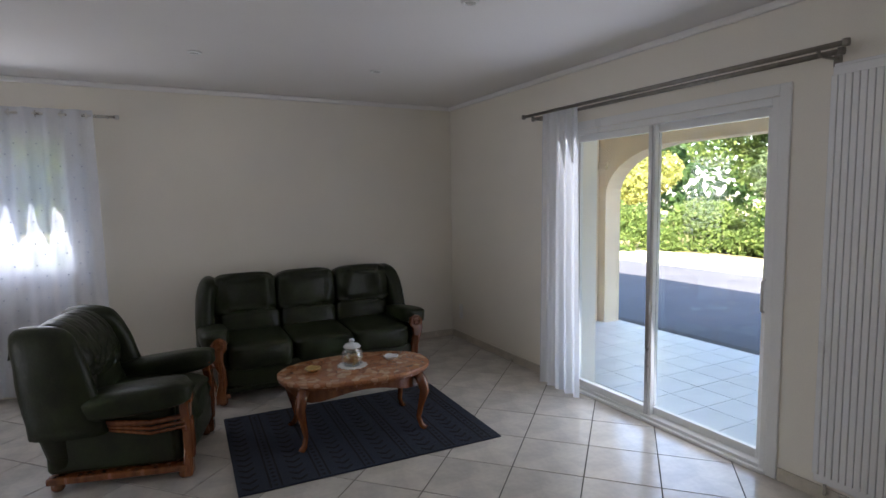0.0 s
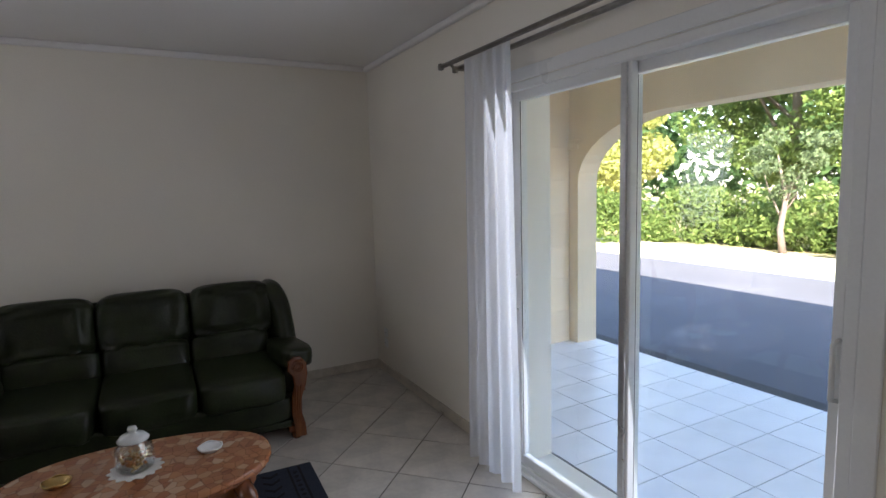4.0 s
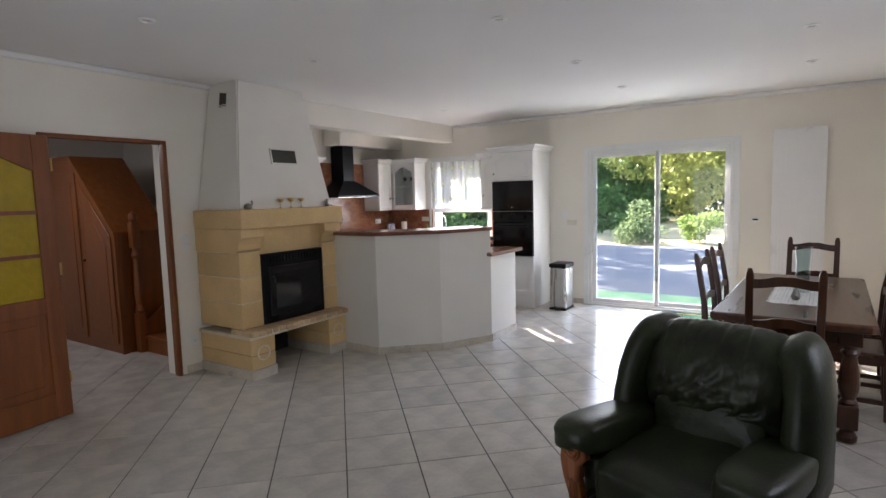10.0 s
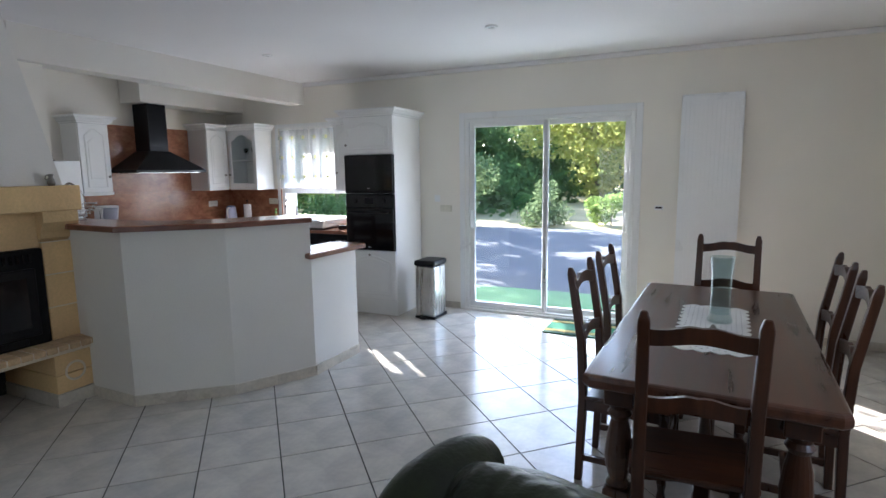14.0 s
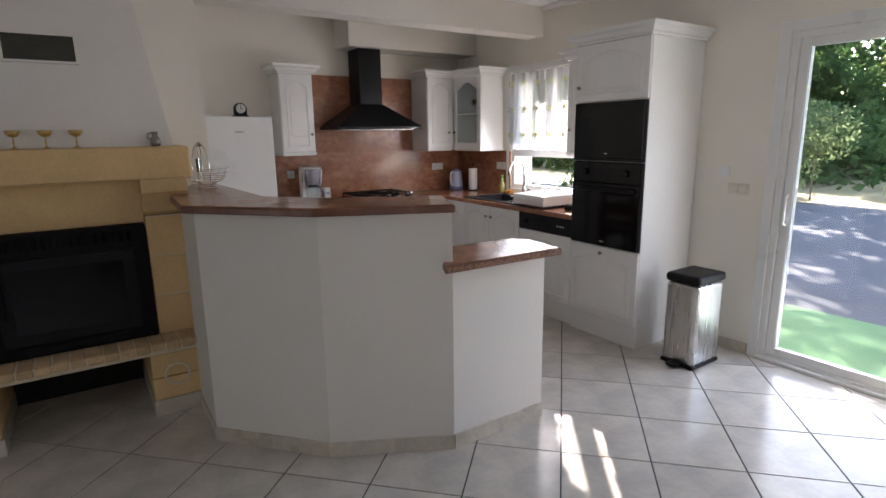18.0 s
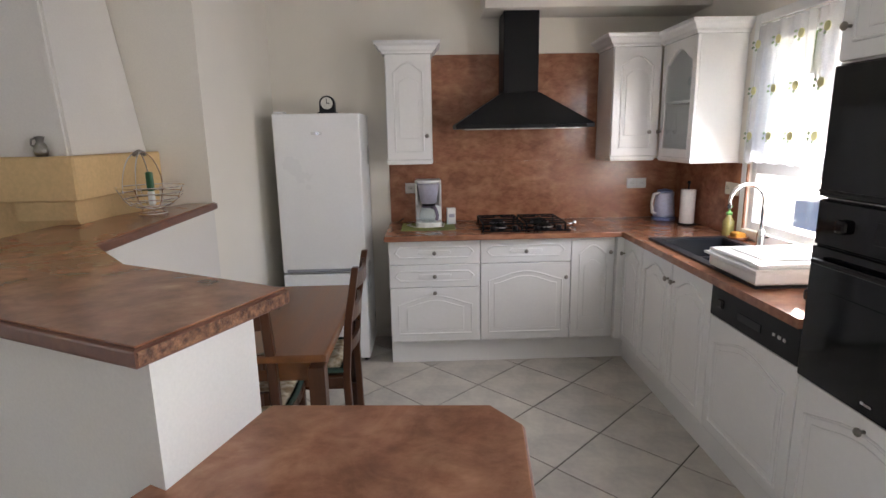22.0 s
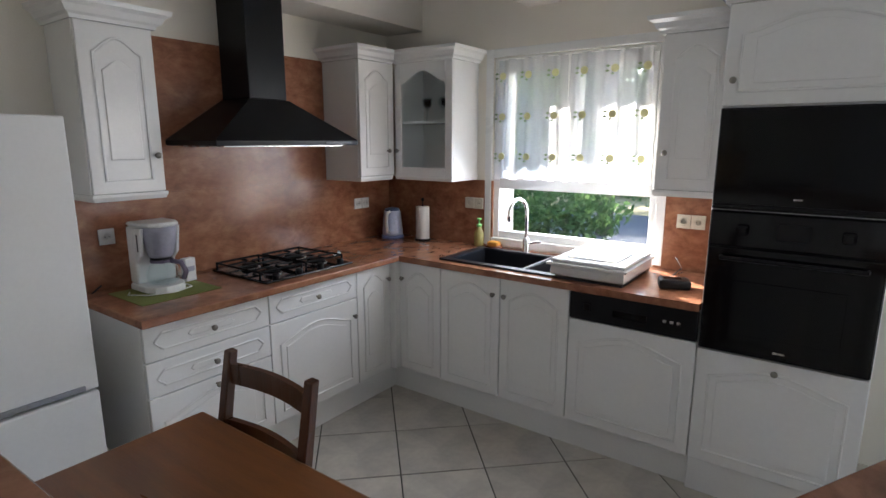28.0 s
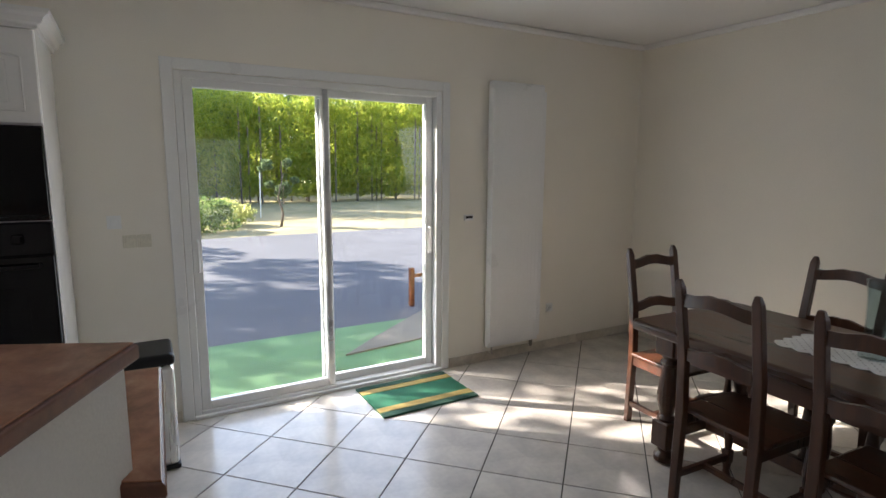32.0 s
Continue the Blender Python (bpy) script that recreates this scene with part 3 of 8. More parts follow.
def wall_cabinet(x, y, rz, w, d, z0, z1, label, kx, glass=False, crown_path=None, kz=0.16):
    t = thing("wall_cabinet", x, y, z0, rz, label, "cabinet", "kitchen wall cabinets")
    h = z1 - z0
    if not glass:
        part("body", box(0, 0.001, 0.0, w, d, h, 0.002), LACQUER, t)
        front(t, 0, 0, w, h, 'arch', kx, kz)
    else:
        for q in ((0, 0, 0, 0.018, d, h), (w - 0.018, 0, 0, w, d, h)):
            part("side_panel", box(*q), LACQUER, t)
        part("back_panel", box(0.018, d - 0.012, 0, w - 0.018, d, h), LACQUER, t)
        part("bottom_panel", box(0.018, 0, 0, w - 0.018, d - 0.012, 0.018), LACQUER, t)
        part("top_panel", box(0.018, 0, h - 0.018, w - 0.018, d - 0.012, h), LACQUER, t)
        part("shelf", box(0.018, 0.02, h * 0.47, w - 0.018, d - 0.012, h * 0.47 + 0.016), LACQUER, t)
        fm = bmesh.new()
        m = 0.055
        box(0, -0.02, 0, m, 0, h, 0.003, 1, fm)
        box(w - m, -0.02, 0, w, 0, h, 0.003, 1, fm)
        box(m, -0.02, 0, w - m, 0, m, 0.003, 1, fm)
        arch = arch_outline(m, h - m - 0.09, w - m, h - m, 0.08)[2:]
        join(fm, prism([(m, h - 0.001), (w - m, h - 0.001)] + arch, -0.02, -0.001, 0, 1, 'y'))
        dr = part("glass_door", fm, LACQUER, t, "white arched door frame with clear glass")
        part("pane", box(m - 0.01, -0.011, m - 0.01, w - m + 0.01, -0.008, h - m + 0.02), GLASS, dr)
        knob(dr, kx, -0.022, kz)
    crown(t, crown_path or [(w, d), (w, -0.02), (0, -0.02), (0, d)], h - 0.002)
    pelmet(t, [(w, d), (w, -0.02), (0, -0.02), (0, d)] if crown_path is None else crown_path, 0.001)
    return t


wall_cabinet(2.13, 0.26, 180, 0.305, 0.26, 1.365, 2.055, "narrow white wall cabinet beside the cooker hood", 0.27)
wall_cabinet(0.62, 0.30, 180, 0.32, 0.30, 1.365, 2.075, "white wall cabinet with an arched panel door", 0.25, crown_path=[(0.30, -0.02), (0, -0.02), (0, 0.30)])
wall_cabinet(0.275, 0.325, 90, 0.46, 0.275, 1.365, 2.075, "white corner wall cabinet with an arched glass door", 0.03, glass=True, crown_path=[(0.46, 0.275), (0.46, -0.02), (0.0, -0.02)])
wall_cabinet(0.35, 2.02, 90, 0.295, 0.35, 1.36, 2.07, "white wall cabinet between window and oven tower", 0.045, crown_path=[(0.295, -0.02), (0, -0.02), (0, 0.35)], kz=0.175)

# glasses and cups behind the glass door
CLEAR = clear_glass("drinking_glass", (0.93, 0.96, 0.96))
for k, (gx, gy) in enumerate(((0.10, 0.44), (0.17, 0.50), (0.11, 0.58), (0.19, 0.66))):
    g = tagged(part("wine_glass", lathe([(0.028, 0), (0.005, 0.006), (0.004, 0.07), (0.03, 0.10), (0.034, 0.15), (0.031, 0.15), (0.027, 0.102), (0.0, 0.082)], 14), CLEAR, smooth=True), "clear stemmed glass on the cabinet shelf", "glass", "glasses in the cabinet")
    g.location = (gx, gy, 1.365 + 0.71 * 0.47 + 0.016)
cup = tagged(part("cup", lathe([(0.03, 0), (0.042, 0.04), (0.043, 0.07), (0.039, 0.07), (0.036, 0.04), (0.0, 0.008)], 16), BLACKMAT, smooth=True), "dark round cup on the cabinet shelf", "cup")
cup.location = (0.2, 0.72, 1.365 + 0.71 * 0.47 + 0.016)

# worktops with the cut-out for the sink
wt = thing("worktop", 0.3, 0.3, 0.865, 0, "brown marbled laminate kitchen worktop on white cabinets", "worktop")
part("south_run", prism([(-0.3, -0.3), (1.85, -0.3), (1.85, 0.32), (0.32, 0.32), (-0.3, 0.32)], 0, 0.035, 0.006, 2), LAMINATE, wt)
wb = bmesh.new()
SX0, SX1, SY0, SY1 = 0.13, 0.51, 0.93, 1.58
for q in ((0.0, 0.622, 0.62, SY0), (0.0, SY0, SX0, SY1), (SX1, SY0, 0.62, SY1), (0.0, SY1, 0.62, 2.318)):
    box(q[0] - 0.3, q[1] - 0.3, 0, q[2] - 0.3, q[3] - 0.3, 0.035, bm=wb)
bmesh.ops.remove_doubles(wb, verts=wb.verts, dist=1e-5)
part("west_run", wb, LAMINATE, wt)
sp = thing("splashback", 1.0, 0, 0.90, 0, "brown marbled laminate splashback behind the hob", "splashback")
part("low_panel", box(-0.988, 0.001, 0.001, 1.14, 0.010, 0.435), LAMINATE, sp)
part("hood_panel", box(-0.375, 0.001, 0.4355, 0.82, 0.010, 1.18), LAMINATE, sp)
part("side_panel", box(-0.999, 0.001, 0.001, -0.99, 0.915, 0.435), LAMINATE, sp)
part("oven_side_panel", box(-0.999, 1.955, 0.001, -0.99, 2.318, 0.46), LAMINATE, sp)

SINKMAT = surface("dark_composite", (0.012, 0.013, 0.017), 0.35, vary=0.06, scale=6, fine=160, bump=0.08)
sink = thing("sink", 0.32, 1.4, 0.90, 0, "black composite double sink with drainer set in the worktop", "sink")
rb = bmesh.new()
def ring_plate(bm, x0, y0, x1, y1, hx0, hy0, hx1, hy1, z0, z1):
    for q in ((x0, y0, x1, hy0), (x0, hy1, x1, y1), (x0, hy0, hx0, hy1), (hx1, hy0, x1, hy1)):
        box(q[0], q[1], z0, q[2], q[3], z1, bm=bm)
    return bm
def bowl(x0, y0, x1, y1, depth, z):
    b = bmesh.new()
    t = 0.006
    for q in ((x0, y0, z - depth, x1, y1, z - depth + t), (x0, y0, z - depth, x0 + t, y1, z), (x1 - t, y0, z - depth, x1, y1, z), (x0, y0, z - depth, x1, y0 + t, z), (x0, y1 - t, z - depth, x1, y1, z)):
        box(*q, bm=b)
    return b
ring_plate(rb, -0.225, -0.52, 0.235, 0.56, -0.185, -0.465, 0.185, 0.175, 0.0, 0.010)
box(-0.185, -0.005, 0.0, 0.185, 0.015, 0.008, bm=rb)
bmesh.ops.remove_doubles(rb, verts=rb.verts, dist=1e-5)
part("rim", rb, SINKMAT, sink)
part("bowl", bowl(-0.185, -0.465, 0.185, -0.005, 0.16, 0.004), SINKMAT, sink)
part("small_bowl", bowl(-0.185, 0.015, 0.185, 0.175, 0.12, 0.004), SINKMAT, sink)
for k in range(7):
    part("drainer_ridge", box(-0.17 + 0.05 * k, 0.20, 0.0095, -0.155 + 0.05 * k, 0.53, 0.014, 0.002), SINKMAT, sink)
for (dx, dy, dz) in ((0, -0.235, -0.149), (0, 0.095, -0.109)):
    part("drain", lathe([(0.04, 0), (0.04, 0.003), (0.03, 0.005), (0.0, 0.003)], 20, (dx, dy, dz)), CHROME, sink)
tap = thing("tap", 0.075, 1.20, 0.90, 0, "chrome swan-neck kitchen tap behind the sink", "tap")
part("base", lathe([(0.028, 0), (0.028, 0.01), (0.022, 0.02), (0.022, 0.08), (0.016, 0.10), (0.0, 0.105)], 18), CHROME, tap, smooth=True)
neck = [(0, 0, 0.09), (0, 0, 0.26)] + [(0.085 - 0.085 * math.cos(a), -0.03 * (a / math.pi), 0.26 + 0.085 * math.sin(a)) for a in [math.pi * k / 12 for k in range(1, 13)]] + [(0.17, -0.03, 0.215)]
part("spout", tube(neck, 0.011, 12), CHROME, tap, smooth=True)
part("lever", tube([(0.0, 0.018, 0.06), (0.0, 0.05, 0.07), (0.03, 0.11, 0.085)], 0.007, 8), CHROME, tap, smooth=True)

drainer = thing("dish_drainer", 0.33, 1.78, 0.914, 0, "white plastic dish drainer with lid on the sink drainer", "dish drainer")
DPLASTIC = surface("white_plastic", (0.80, 0.80, 0.78), 0.3, vary=0.02, scale=3, fine=60, bump=0.01)
part("tray", prism([(-0.225, -0.19), (0.225, -0.19), (0.235, 0.19), (-0.235, 0.19)], 0, 0.055, 0.012, 2), DPLASTIC, drainer)
lb = bmesh.new()
ring_plate(lb, -0.24, -0.205, 0.245, 0.205, -0.18, -0.15, 0.18, 0.15, 0.057, 0.068)
part("rim", lb, DPLASTIC, drainer)
part("lid", prism([(-0.225, -0.19), (0.228, -0.19), (0.228, 0.19), (-0.225, 0.19)], 0.0685, 0.088, 0.009, 3), DPLASTIC, drainer)
part("lid_ridge", prism([(-0.16, -0.13), (0.165, -0.13), (0.165, 0.13), (-0.16, 0.13)], 0.0885, 0.094, 0.004, 2), DPLASTIC, drainer)

hob = thing("gas_hob", 1.225, 0.31, 0.90, 0, "black four-burner gas hob set in the worktop", "hob")
part("plate", box(-0.295, -0.235, 0, 0.295, 0.235, 0.012, 0.006, 2), BLACK, hob)
for (bx, by, br) in ((-0.15, -0.11, 0.05), (0.15, -0.11, 0.038), (-0.15, 0.09, 0.038), (0.15, 0.09, 0.03)):
    bn = part("burner", lathe([(br + 0.012, 0.012), (br + 0.01, 0.022), (br, 0.022), (br, 0.032), (br * 0.75, 0.037), (0, 0.037)], 20, (bx, by, 0)), IRON, hob, smooth=True)
    part("burner_ring", lathe([(br + 0.02, 0.0122), (br + 0.02, 0.0155), (br + 0.012, 0.0165), (br + 0.012, 0.0122)], 20, (bx, by, 0)), STEEL, hob)
for gx in (-0.145, 0.145):
    gb = bmesh.new()
    tube([(gx - 0.13, -0.215, 0.045), (gx + 0.13, -0.215, 0.045), (gx + 0.13, 0.16, 0.045), (gx - 0.13, 0.16, 0.045)], 0.006, 6, gb, closed=True)
    tube([(gx - 0.13, -0.03, 0.045), (gx + 0.13, -0.03, 0.045)], 0.006, 6, gb)
    for cy in (-0.11, 0.09):
        for a in (0, 90, 180, 270):
            c, s_ = math.cos(radians(a)), math.sin(radians(a))
            tube([(gx + 0.02 * c, cy + 0.02 * s_, 0.05), (gx + (0.13 if c else 0.0) * c, cy + (0.075 if s_ else 0) * s_, 0.047)], 0.005, 6, gb)
    for (cx, cy) in ((-0.13, -0.215), (0.13, -0.215), (0.13, 0.16), (-0.13, 0.16)):
        tube([(gx + cx, cy, 0.012), (gx + cx, cy, 0.046)], 0.006, 6, gb)
    part("pan_support", gb, IRON, hob)
for k in range(4):
    part("knob", lathe([(0.019, 0.012), (0.018, 0.034), (0.014, 0.038), (0.0, 0.038)], 14, (-0.22 + 0.145 * k, 0.205, 0)), BLACKMAT, hob, smooth=True)

hood = thing("cooker_hood", 1.222, 0, 1.565, 0, "black pyramid cooker hood with chimney above the hob", "cooker hood")
part("rim", box(-0.45, 0.011, 0, 0.45, 0.452, 0.028, 0.004), BLACKMAT, hood)
hb = bmesh.new()
lo = [hb.verts.new(p) for p in ((-0.448, 0.011, 0.028), (0.448, 0.011, 0.028), (0.448, 0.45, 0.028), (-0.448, 0.45, 0.028))]
hi = [hb.verts.new(p) for p in ((-0.125, 0.011, 0.235), (0.125, 0.011, 0.235), (0.125, 0.26, 0.235), (-0.125, 0.26, 0.235))]
hb.faces.new(lo[::-1]), hb.faces.new(hi)
for k in range(4):
    hb.faces.new((lo[k], lo[(k + 1) % 4], hi[(k + 1) % 4], hi[k]))
part("canopy", hb, BLACKMAT, hood)
part("chimney", box(-0.118, 0.011, 0.235, 0.118, 0.25, 0.755, 0.006, 2), BLACKMAT, hood)
part("filter", box(-0.38, 0.05, -0.006, 0.38, 0.40, 0.0), STEEL, hood)
part("control_strip", box(-0.40, 0.450, 0.006, -0.20, 0.456, 0.02), BLACK, hood)

fr = thing("fridge_freezer", 2.555, 0.02, 0, 0, "tall white fridge freezer with a grey grip strip", "fridge")
part("body", box(-0.272, 0, 0.03, 0.272, 0.44, 1.675, 0.006, 2), ENAMEL, fr)
part("fridge_door", box(-0.272, 0.446, 0.652, 0.272, 0.495, 1.675, 0.008, 3), ENAMEL, fr)
part("freezer_door", box(-0.272, 0.446, 0.04, 0.272, 0.495, 0.640, 0.008, 3), ENAMEL, fr)
part("grip", box(-0.225, 0.480, 0.655, 0.245, 0.501, 0.676, 0.003), surface("grey_plastic", (0.30, 0.31, 0.33), 0.4), fr, "grey grip strip")
part("badge", box(-0.035, 0.4945, 1.545, 0.035, 0.4975, 1.562, 0.001), STEEL, fr)
for (fx, fy) in ((-0.24, 0.03), (0.24, 0.03), (-0.24, 0.41), (0.24, 0.41)):
    part("foot", lathe([(0.02, 0), (0.02, 0.03), (0, 0.03)], 10, (fx, fy, 0)), BLACKMAT, fr)
part("hinge_cover", box(0.20, 0.40, 1.675, 0.265, 0.48, 1.69, 0.004), DPLASTIC, fr)

WHITEFACE = surface("clock_face", (0.75, 0.73, 0.66), 0.5)
clock = thing("mantel_clock", 2.50, 0.37, 1.675, 0, "small black arched clock with a pale dial on the fridge", "clock")
arc = [(-0.05, 0), (0.05, 0), (0.05, 0.065)] + [(0.05 * math.cos(a), 0.065 + 0.05 * math.sin(a)) for a in [math.pi * k / 10 for k in range(1, 10)]] + [(-0.05, 0.065)]
part("case", prism(arc, -0.025, 0.025, 0.004, 2, 'y'), BLACKMAT, clock)
part("base", box(-0.062, -0.03, 0, 0.062, 0.03, 0.012, 0.003), BLACKMAT, clock)
dl = lathe([(0.038, 0), (0.038, 0.003), (0, 0.003)], 24)
bmesh.ops.rotate(dl, verts=dl.verts, cent=(0, 0, 0), matrix=Matrix.Rotation(radians(-90), 3, 'X'))
bmesh.ops.translate(dl, verts=dl.verts, vec=(0, 0.0245, 0.067))
face = part("dial", dl, WHITEFACE, clock, "pale round dial")
part("hour_pointer", box(-0.018, 0.0278, 0.064, 0.004, 0.0292, 0.068), BLACKMAT, face)
part("minute_pointer", box(-0.002, 0.0278, 0.067, 0.002, 0.0292, 0.096), BLACKMAT, face)

# things on the worktop
cm = thing("coffee_maker", 1.86, 0.20, 0.904, 180, "white and grey filter coffee maker with a glass jug", "coffee maker")
GREYPL = surface("grey_lilac_plastic", (0.42, 0.42, 0.50), 0.35)
JUGGLASS = surface("smoked_lilac_glass", (0.20, 0.17, 0.24), 0.08, vary=0.1, scale=9)
part("base", prism([(-0.092, 0.085), (-0.092, -0.05), (-0.07, -0.10), (-0.03, -0.122), (0.03, -0.122), (0.07, -0.10), (0.092, -0.05), (0.092, 0.085)], 0, 0.032, 0.007, 2), DPLASTIC, cm)
part("column", box(-0.092, 0.012, 0.032, 0.092, 0.085, 0.30, 0.012, 3), DPLASTIC, cm)
for s in (-1, 1):
    ck = part("cheek", prism([(0.014, 0.13), (0.014, 0.299), (-0.055, 0.299), (-0.03, 0.17)], s * 0.083 - 0.008, s * 0.083 + 0.008, 0.003, 1, 'x'), DPLASTIC, cm)
    part("level_window", box(s * 0.0915, -0.022, 0.19, s * 0.0922, -0.012, 0.27), BLACKMAT, ck)
part("filter_holder", lathe([(0.046, 0.158), (0.056, 0.172), (0.074, 0.27), (0.076, 0.30), (0.0, 0.30)], 24, (0, -0.035, 0)), GREYPL, cm, "grey tapering filter holder", smooth=True)
part("drip_ring", lathe([(0.0, 0.150), (0.047, 0.150), (0.047, 0.158), (0.0, 0.158)], 20, (0, -0.035, 0)), BLACKMAT, cm)
part("lid", prism([(0.088, 0.08), (-0.088, 0.08), (-0.092, -0.03), (-0.07, -0.085), (-0.03, -0.108), (0.03, -0.108), (0.07, -0.085), (0.092, -0.03)], 0.3005, 0.322, 0.012, 3), DPLASTIC, cm, "white domed lid")
jug = part("jug", lathe([(0.05, 0.033), (0.068, 0.045), (0.074, 0.075), (0.066, 0.105), (0.046, 0.135), (0.048, 0.148), (0.044, 0.146), (0.042, 0.135), (0.06, 0.105), (0.068, 0.075), (0.062, 0.048), (0.0, 0.038)], 24, (0, -0.04, 0)), CLEAR, cm, "clear glass jug", smooth=True)
part("jug_handle", tube([(0.02, -0.085, 0.140), (0.045, -0.125, 0.135), (0.06, -0.135, 0.09), (0.055, -0.118, 0.055)], 0.012, 8), JUGGLASS, jug, "lilac jug handle", smooth=True)
part("jug_band", lathe([(0.049, 0.134), (0.050, 0.134), (0.050, 0.147), (0.049, 0.147)], 20, (0, -0.04, 0)), JUGGLASS, jug)
part("power_cord", tube([(0.06, 0.08, 0.004), (0.11, 0.02, 0.004), (0.10, -0.10, 0.004), (0.0, -0.135, 0.004), (-0.10, -0.10, 0.004), (-0.155, -0.02, 0.004), (-0.13, 0.02, 0.004)], 0.0035, 6), DPLASTIC, cm, smooth=True)
mat_green = tagged(part("place_mat", box(1.68, 0.10, 0.9005, 2.05, 0.42, 0.9035, 0.001), surface("green_mat", (0.22, 0.24, 0.06), 0.8, bump=0.3, fine=200)), "green woven mat under the coffee maker", "mat")
pk = thing("paper_packet", 1.70, 0.17, 0.9035, 10, "small white packet standing on the worktop", "packet")
part("packet", box(-0.03, -0.02, 0, 0.03, 0.02, 0.115, 0.003), DPLASTIC, pk)
part("print", box(-0.02, 0.0198, 0.05, 0.02, 0.0215, 0.075), GREYPL, pk)
ig = thing("gas_lighter", 0.87, 0.33, 0.901, 40, "small chrome lighter lying on the worktop", "lighter")
part("body", tube([(-0.04, 0, 0.014), (0.02, 0.005, 0.014), (0.04, -0.01, 0.014)], 0.013, 8), CHROME, ig, smooth=True)
part("trigger", lathe([(0.015, 0), (0.018, 0.03), (0.0, 0.045)], 10, (0.0, 0.02, 0)), CHROME, ig, smooth=True)
kt = thing("kettle", 0.16, 0.17, 0.901, 200, "white and blue electric kettle in the worktop corner", "kettle")
KBLUE = surface("blue_grey_plastic", (0.16, 0.22, 0.42), 0.35)
KLILAC = surface("pale_lilac_plastic", (0.55, 0.60, 0.78), 0.3)
part("base", lathe([(0.08, 0), (0.08, 0.02), (0.07, 0.026), (0, 0.026)], 24), KBLUE, kt, smooth=True)
part("jug", lathe([(0.072, 0.026), (0.074, 0.05), (0.06, 0.19), (0.055, 0.20), (0, 0.20)], 24), KLILAC, kt, smooth=True)
part("lid", lathe([(0.056, 0.20), (0.05, 0.213), (0.015, 0.222), (0, 0.222)], 24), KBLUE, kt, smooth=True)
part("handle", tube([(-0.05, 0, 0.195), (-0.10, 0, 0.19), (-0.115, 0, 0.13), (-0.105, 0, 0.06), (-0.07, 0, 0.05)], 0.011, 10), DPLASTIC, kt, smooth=True)
part("spout", prism([(0.045, -0.018), (0.085, -0.004), (0.085, 0.004), (0.045, 0.018)], 0.165, 0.197, 0.003, 1), DPLASTIC, kt)
part("water_gauge", box(-0.008, 0.060, 0.06, 0.008, 0.071, 0.15, 0.002), KBLUE, kt)
pr = thing("paper_roll", 0.10, 0.40, 0.901, 0, "white kitchen paper roll on a metal stand", "paper roll")
PAPER = surface("white_paper", (0.82, 0.81, 0.79), 0.9, bump=0.2, fine=120)
part("stand", lathe([(0.06, 0), (0.06, 0.008), (0.006, 0.012), (0.005, 0.275), (0.012, 0.28), (0.010, 0.295), (0, 0.298)], 18), IRON, pr, smooth=True)
part("roll", lathe([(0.02, 0.012), (0.047, 0.012), (0.048, 0.014), (0.048, 0.236), (0.047, 0.238), (0.02, 0.238)], 24), PAPER, pr, smooth=True)
so = thing("soap_bottle", 0.055, 0.84, 0.901, 0, "clear hand soap bottle with a green pump", "soap bottle")
part("bottle", lathe([(0.03, 0), (0.033, 0.01), (0.033, 0.09), (0.016, 0.12), (0.016, 0.13), (0, 0.13)], 16), surface("soap_amber", (0.36, 0.30, 0.10), 0.15), so, smooth=True)
part("pump", lathe([(0.018, 0.13), (0.018, 0.145), (0.006, 0.15), (0.006, 0.172), (0.016, 0.175), (0.014, 0.186), (0, 0.187)], 12), surface("green_plastic", (0.16, 0.42, 0.10), 0.35), so, smooth=True)
spg = thing("sponge_holder", 0.06, 0.96, 0.901, 0, "orange sponge in a small brown dish", "sponge")
part("dish", lathe([(0.05, 0), (0.06, 0.02), (0.055, 0.02), (0.045, 0.006), (0, 0.006)], 18), CARVED, spg, smooth=True)
part("sponge", box(-0.03, -0.04, 0.008, 0.03, 0.04, 0.045, 0.012, 2), surface("orange_sponge", (0.60, 0.26, 0.03), 0.9, bump=0.6, fine=150), spg)
ph = thing("phone_charger", 0.40, 2.16, 0.901, 20, "black cordless gadget with its cable on the worktop", "gadget")
part("body", box(-0.05, -0.07, 0, 0.05, 0.07, 0.045, 0.012, 3), BLACKMAT, ph)
part("screen", box(-0.03, -0.05, 0.0445, 0.02, 0.03, 0.0465, 0.001), BLACK, ph)
part("cable", tube([(-0.05, 0.0, 0.02), (-0.10, 0.03, 0.012), (-0.17, 0.0, 0.006), (-0.22, 0.06, 0.05), (-0.25, 0.03, 0.10)], 0.003, 6), BLACKMAT, ph, smooth=True)


